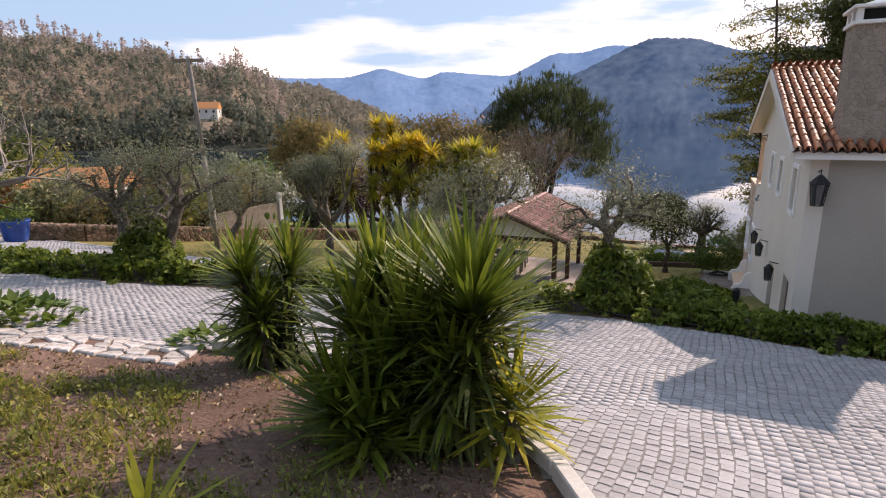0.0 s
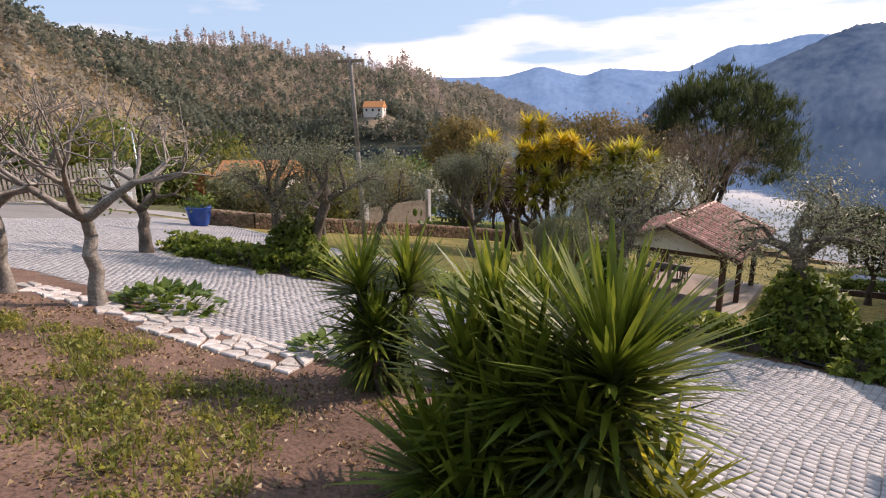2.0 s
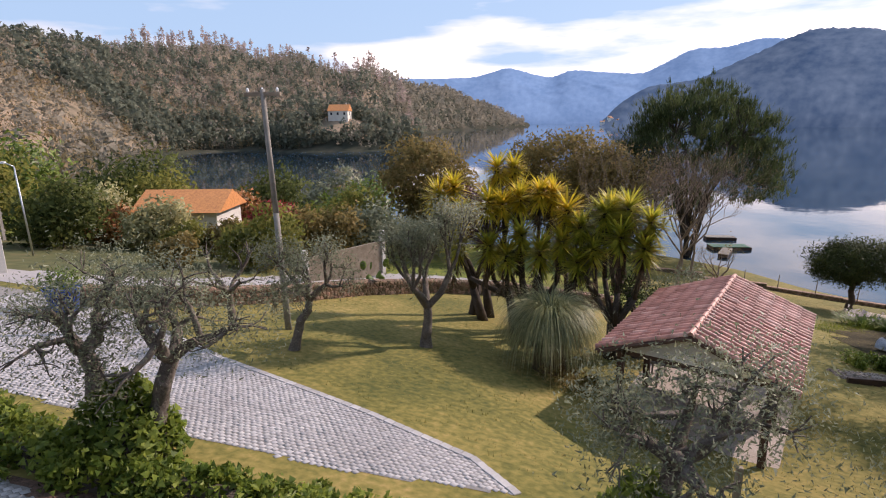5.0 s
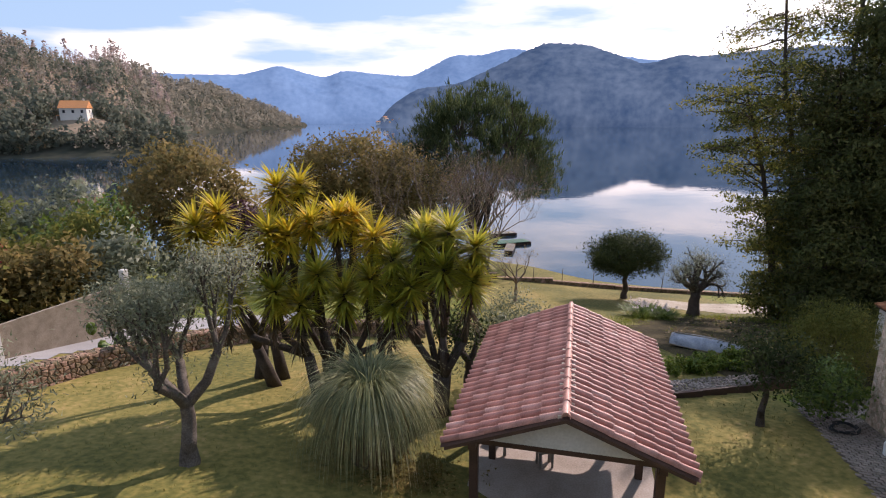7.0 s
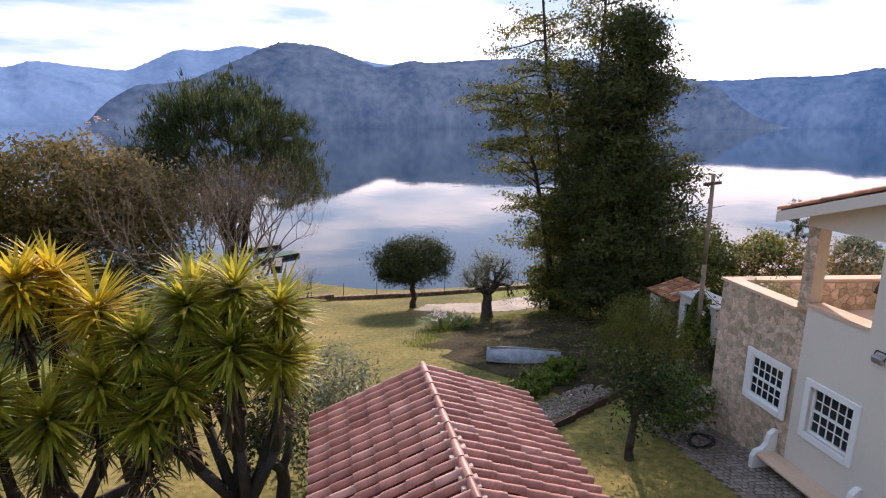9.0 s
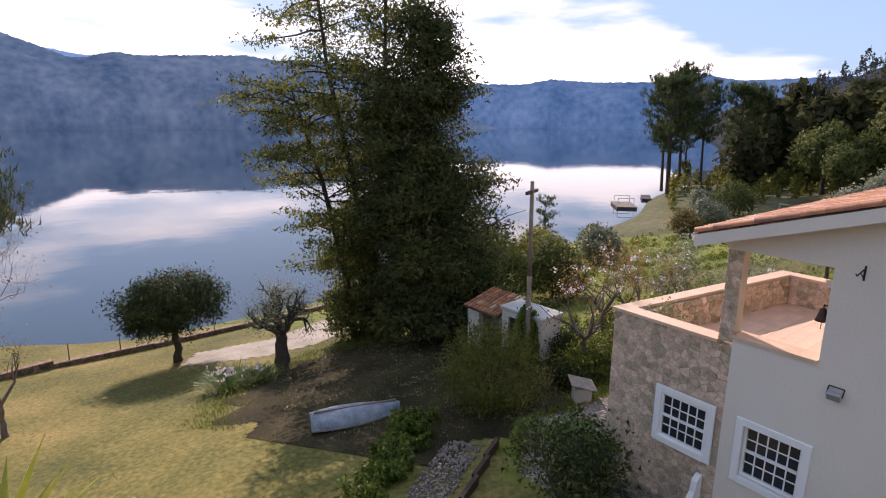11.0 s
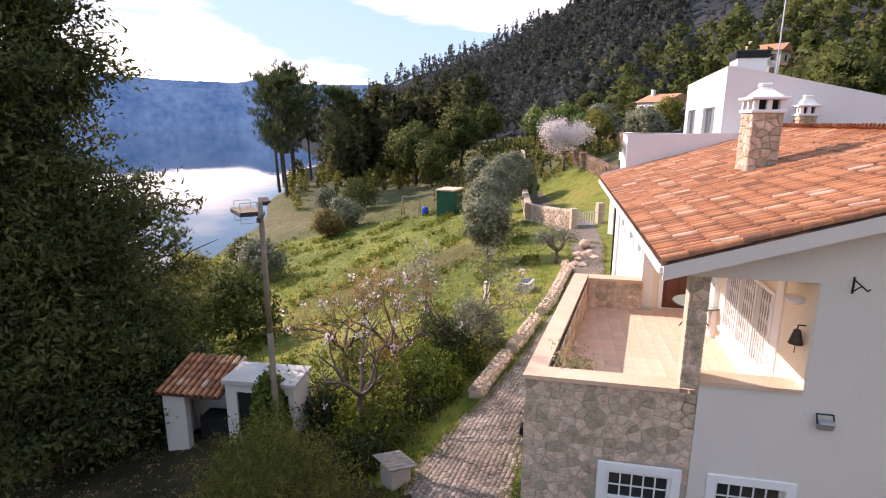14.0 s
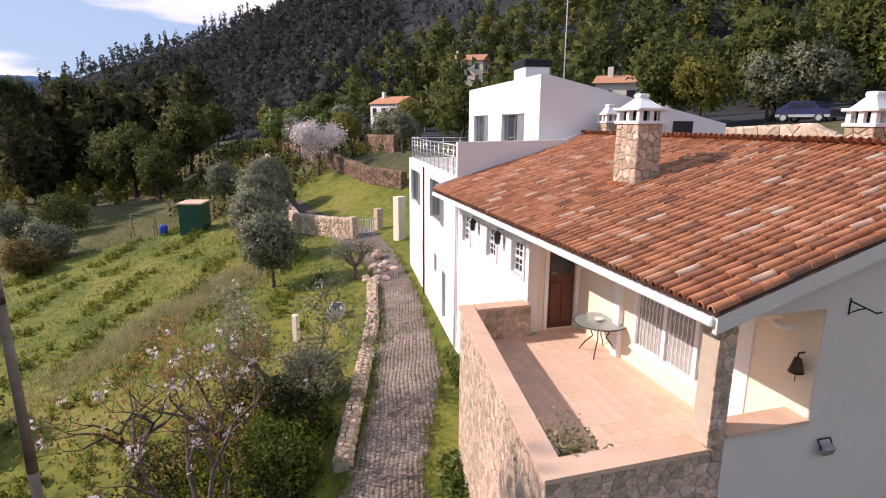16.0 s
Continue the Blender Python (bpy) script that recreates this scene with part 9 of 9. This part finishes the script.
def bed(name, polys, material, label, lift, step=0.5):
    """A flat bed under paving, cut from a fine grid."""
    V, F = [], []
    P = np.array([p for poly in polys for p in poly])
    lo, hi = P.min(0), P.max(0)
    gx, gy = np.arange(lo[0], hi[0] + step, step), np.arange(lo[1], hi[1] + step, step)
    A, B = np.meshgrid(gx, gy)
    C = np.stack([A, B, ground_z(A, B) + lift], -1).reshape(-1, 3)
    nx_ = len(gx)
    ok = np.zeros((len(gy) - 1, nx_ - 1), bool)
    for poly in polys:
        for ox, oy in ((0.5, 0.5),) if step < 0.19 else ((0.5, 0.5), (0.2, 0.2), (0.8, 0.8), (0.2, 0.8), (0.8, 0.2)):
            ok |= inside(poly, A[:-1, :-1] + ox * step, B[:-1, :-1] + oy * step)
    jj_, ii_ = np.nonzero(ok)
    k = jj_ * nx_ + ii_
    ob = leaf_part(name, C, np.stack([k, k + 1, k + nx_ + 1, k + nx_], -1), material, None)
    return tagged(ob, label, "paving", kind="structure")


RS = np.random.default_rng(77)
drive = bed("driveway", [UPPER_DRIVE, LOWER_DRIVE], M_JOINT, "pale granite cobbled driveway curving through the garden", 0.006, 0.18)
sett_field("cobble", lambda x, y: (inside(UPPER_DRIVE, x, y) | inside(LOWER_DRIVE, x, y)) & (x > -19) & (x < 11.5) & (y > -2.5), (-27, -2.5), (11.5, 22), 62, 0.112, RS, (M_COBBLE, M_COBBLES), drive, lambda x, y: (x > 0.9) & (x < 2.6) & (y > 3.0) & (y < 5.2))
path = bed("cobbled_path", [PATH, SIDE_PATH], M_JOINTP, "brown granite cobbled path beside the house", 0.006, 0.16)
sett_field("path_cobble", lambda x, y: (inside(PATH, x, y) | inside(SIDE_PATH, x, y)) & (x < 45), (8, 4), (45, 26), -38, 0.13, RS, (M_COBBLE, M_PCOBBLES), path)
track = bed("track", [[(17.6, 44.8), (19.6, 41.4), (22.3, 39.8), (27, 40.6), (27, 43.6), (22.6, 43.6), (19.6, 46.2)]], M_GRAVEL, "pale sandy track on the shore lawn", 0.02, 0.3)
# Leaf-littered patch, darkened in colour for the shade of the big trees.
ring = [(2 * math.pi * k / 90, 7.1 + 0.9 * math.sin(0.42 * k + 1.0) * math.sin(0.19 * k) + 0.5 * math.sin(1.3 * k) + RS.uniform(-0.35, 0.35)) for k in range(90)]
bed("shaded_leaf_ground", [[(max(11.9, 18.0 + r_ * math.cos(a_)), 31.5 + r_ * math.sin(a_)) for a_, r_ in ring]], M_TREESHADE, "leaf-littered ground with the big trees' shade in its colour", 0.016, 0.15)
road = bed("road", [ROAD], M_ROAD, "pale lane beyond the garden wall", 0.02, 0.4)
# edging setts where the drive meets the lawn
EDGE = [(-17.4, 21.6), (-14.3, 20.7), (-9.1, 18.1), (-4.5, 16.4), (-2.1, 15.3), (-1.2, 14.3)]
edging = thing("sett_edging", pose(0, 0, 0), "line of granite setts edging the drive along the lawn", "kerb", kind="structure")
for (x0, y0), (x1, y1) in zip(EDGE, EDGE[1:]):
    ln = math.hypot(x1 - x0, y1 - y0)
    m_ = round(ln / 0.24)
    for k in range(m_):
        f = (k + 0.5) / m_
        xa, ya = x0 + (x1 - x0) * f, y0 + (y1 - y0) * f
        ob = part("edging_sett", boxes((-0.115, 0.115, -0.085, 0.085, -0.1, 0.035), bevel=0.012), M_COBBLE, edging)
        ob.matrix_local = pose(xa, ya, gz(xa, ya), -8, 0, math.degrees(math.atan2(y1 - y0, x1 - x0)) + RS.normal() * 2)
# kerb between bed and drive
kerb = thing("kerb", pose(0, 0, 0), "curved pale granite kerb round the planting bed", "kerb", kind="structure")
KERB = [(4, -4), (1.6, 0), (0.95, 2.4), (0.8, 3.6), (0.45, 4.7), (-0.3, 5.7), (-1.3, 6.2), (-3.0, 6.55)]
for (x0, y0), (x1, y1) in zip(KERB, KERB[1:]):
    ln = math.hypot(x1 - x0, y1 - y0)
    m_ = max(1, round(ln / 0.6))
    for k in range(m_):
        f0, f1 = k / m_, (k + 0.96) / m_
        xa, ya, xb, yb = x0 + (x1 - x0) * f0, y0 + (y1 - y0) * f0, x0 + (x1 - x0) * f1, y0 + (y1 - y0) * f1
        l2 = math.hypot(xb - xa, yb - ya)
        ob = part("kerb_stone", boxes((0, l2, -0.1, 0.02, -0.15, 0.13 + RS.uniform(0, 0.015)), bevel=0.012), M_CONC, kerb)
        ob.matrix_local = pose(xa, ya, gz(xa, ya), 0, math.degrees(math.atan2(gz(xa, ya) - gz(xb, yb), l2)), math.degrees(math.atan2(yb - ya, xb - xa)))
# flagstones along the bed
flags = thing("flagstone_edging", pose(0, 0, 0), "irregular pale flagstones edging the mulch bed", "flagstones", kind="structure")
for p in rubble(5.9, 0.8, 0.27, RS, 0.035):
    c = np.mean(np.array(p, float), axis=0)
    f = c[0] / 5.9
    if RS.uniform() < 0.08 or len(p) < 3 or abs(c[1] - 0.4) > 0.2 + 0.2 * f:
        continue
    x, y = -9.0 + c[0], 7.05 - 1.22 * f + c[1]
    bm = prism(bmesh.new(), [((q[0] - c[0]) * 1.02, q[1] - c[1] - 0.2 * (q[0] - c[0])) for q in p], -0.08, 0.02 + RS.uniform(0, 0.025))
    bmesh.ops.bevel(bm, geom=[q for q in bm.edges if q.verts[0].co.z > 0 and q.verts[1].co.z > 0], offset=0.012, segments=1, affect="EDGES")
    ob = part("flagstone", bm, M_FLAG, flags)
    ob.matrix_local = pose(x, y, gz(x, y), -9.7 + RS.normal() * 1.5, 4 + RS.normal() * 1.5, 0)
# terrace floor tiles
tm = None
for i in range(22):
    for j in range(16):
        X0, Y0 = 0.36 + i * 0.285, 0.1 + j * 0.285
        cxx, cyy = X0 + 0.14, Y0 + 0.14
        if not bool(inside(TERR, cxx, cyy)):
            continue
        if tm is None:
            tmo = part("floor_tile", boxes((-0.1405, 0.1405, -0.1405, 0.1405, -0.02, 0.004)), M_FLOORTILE, house)
            tm = tmo.data
        else:
            tmo = new("floor_tile", tm)
            tmo.parent = house
        tmo.location = (cxx, -cyy, 2.992)
# rubble faces of the terrace, the near gable face stone by stone
stone_face(house, gable_m(2.66, -0.9) @ Matrix.Translation((0, -0.03, 0)), 2.62, 4.6, 0.19, RS, single=True, depth=0.015, holes=(window_hole,))
la = math.degrees(math.atan2(-0.97, 6.33))
stone_face(house, Matrix.Translation((0.03, -0.06, -1.0)) @ Matrix.Rotation(radians(la), 4, "Z"), 6.4, 4.7, 0.18, RS, depth=0.014)
stone_face(house, Matrix.Translation((6.06, -1.33, 2.97)) @ Matrix.Rotation(radians(la + 180), 4, "Z"), 5.6, 0.74, 0.24, RS)
stone_face(house, Matrix.Translation((6.06, -2.7, 2.97)) @ Matrix.Rotation(radians(90), 4, "Z"), 1.35, 0.74, 0.24, RS)
# grass and weeds
gx, gy = scatter(RS, [(-10, 0.5), (-0.5, 0.5), (-0.5, 5.2), (-3.5, 6.0), (-9, 6.6)], 1500)
ok = (np.sin(gx * 1.3) * np.sin(gy * 1.7 + 0.4) + 0.35 * np.sin(gx * 3.1 + gy) > 0.05 - 0.25 * (gy < 4.3)) & (gy < 5.9)
tufts("weeds", "patchy low green weeds over the mulch bed", RS, gx[ok], gy[ok], 16, 0.13, 0.016, L_WEED, 0.9, 0.09)
leaf_mass("weed_leaves", "small clover leaves over the mulch bed", RS, gx[ok], gy[ok], np.full(ok.sum(), 0.1), 16000, (0.045, 0.035), L_WEED)
gx, gy = scatter(RS, [(-10, 0.5), (0.6, 0.5), (0.5, 4.6), (-3.5, 6.3), (-9, 7.0)], 2600)
leaf_mass("leaf_litter", "dry leaves and bark chips over the mulch bed", RS, gx, gy, np.full(len(gx), 0.02), 17000, (0.045, 0.028), L_DRY, "leaf litter")
LAWN = [(-13.5, 21.6), (-9.3, 18.6), (-4.5, 16.9), (-2.0, 15.6), (0.5, 14.4), (3, 13.0), (6, 12.0), (9.2, 17.8), (10.6, 21.4), (11.5, 24.6), (12, 30), (16, 37), (23, 45), (14, 52.5), (5, 48), (3, 30), (-3, 34), (-9, 28.5)]
gx, gy = scatter(RS, LAWN, 11000)
ok = np.sin(gx * 0.8 + 0.5 * np.sin(gy)) * np.sin(gy * 0.9) + 0.4 * np.sin(gx * 2.3 - gy * 1.7) > -0.1
tufts("lawn_grass", "short green grass tufts on the lawn", RS, gx[ok], gy[ok], 3, 0.05, 0.022, L_LAWNG, 0.8, 0.06, segs=1)
tufts("dry_lawn_grass", "dry golden grass tufts on the lawn", RS, gx[~ok], gy[~ok], 3, 0.045, 0.02, L_LAWND, 0.9, 0.06, segs=1)
gx, gy = scatter(RS, [(25.5, 17.5), (31.6, 13.6), (44, 10.5), (62, 9), (82, 12), (80, 24), (55, 33), (36, 36), (26, 27)], 7000)
ok = np.sin(gx * 0.5) * np.sin(gy * 0.6 + 0.12 * gx) > -0.75
across = 0.84 * gx + 0.55 * gy + 0.9 * np.sin(0.45 * gx - 0.3 * gy) + 0.5 * np.sin(1.1 * gy)
dk = (np.sin(across * 1.25) + 0.5 * np.sin(gx * 1.3 + gy * 1.9) > 0.62) & (gx < 66)
leaf_mass("meadow_weeds", "leafy green weeds in long low mounds across the meadow", RS, gx[dk], gy[dk], 0.15 + 0.4 * RS.uniform(0, 1, dk.sum()) ** 1.5, 42000, (0.13, 0.075), L_MEADOW, "weeds")
tufts("meadow_grass", "lush green meadow grass in uneven clumps", RS, gx[ok], gy[ok], 3, 0.2, 0.05, L_GRASS, 0.9, 0.18)
al, ac = RS.normal(0, 4.2, 2000), RS.normal(0, 1.0, 2000)
gx, gy = 39.2 + 0.55 * al + 0.84 * ac, 19.3 - 0.84 * al + 0.55 * ac
tufts("straw_grass", "pale dry straw-coloured grass in the meadow", RS, gx, gy, 7, 0.46, 0.03, L_STRAW, 1.0, 0.16)
gx, gy = scatter(RS, [(12.5, 28), (16, 26.5), (21, 28), (26, 33), (25, 38), (18, 39.5), (13.5, 34)], 900)
leaf_mass("fallen_leaves", "dry leaves scattered under the big trees", RS, gx, gy, np.full(len(gx), 0.03), 4500, (0.1, 0.06), L_DRY, "leaf litter")
tufts("shade_grass", "sparse grass tufts under the big trees", RS, gx[:500], gy[:500], 8, 0.12, 0.02, L_GRASS, 0.9, 0.12)
ed = np.array([(12.2, 24.7), (15.2, 25.6), (17.6, 23.9), (20.4, 21.0), (22.9, 18.7), (27.2, 15.3), (31.6, 12.5), (37.8, 9.6), (35, 8.7), (28, 12.6), (22.0, 16.5), (18.5, 20.2), (13.2, 23.4)])
gx, gy = [], []
for (x0, y0), (x1, y1) in zip(ed, ed[1:]):
    f = RS.uniform(0, 1, 90)
    gx.append(x0 + (x1 - x0) * f + RS.normal(size=90) * 0.1)
    gy.append(y0 + (y1 - y0) * f + RS.normal(size=90) * 0.1)
tufts("path_edge_grass", "grass and weeds creeping over the edges of the path", RS, np.concatenate(gx), np.concatenate(gy), 10, 0.14, 0.02, L_GRASS, 0.9, 0.09)
aa = RS.uniform(0, 2 * math.pi, 1500)
rr = RS.normal(1.0, 0.07, 1500)
gx, gy = 18.0 + 7.5 * rr * np.cos(aa), 31.5 + 7.5 * rr * np.sin(aa)
ok = (gx > 12.0) & (gx + gy > 41)
tufts("edge_grass", "ragged grass at the edge of the darkened ground under the trees", RS, gx[ok], gy[ok], 12, 0.13, 0.025, L_GRASS, 0.9, 0.16)
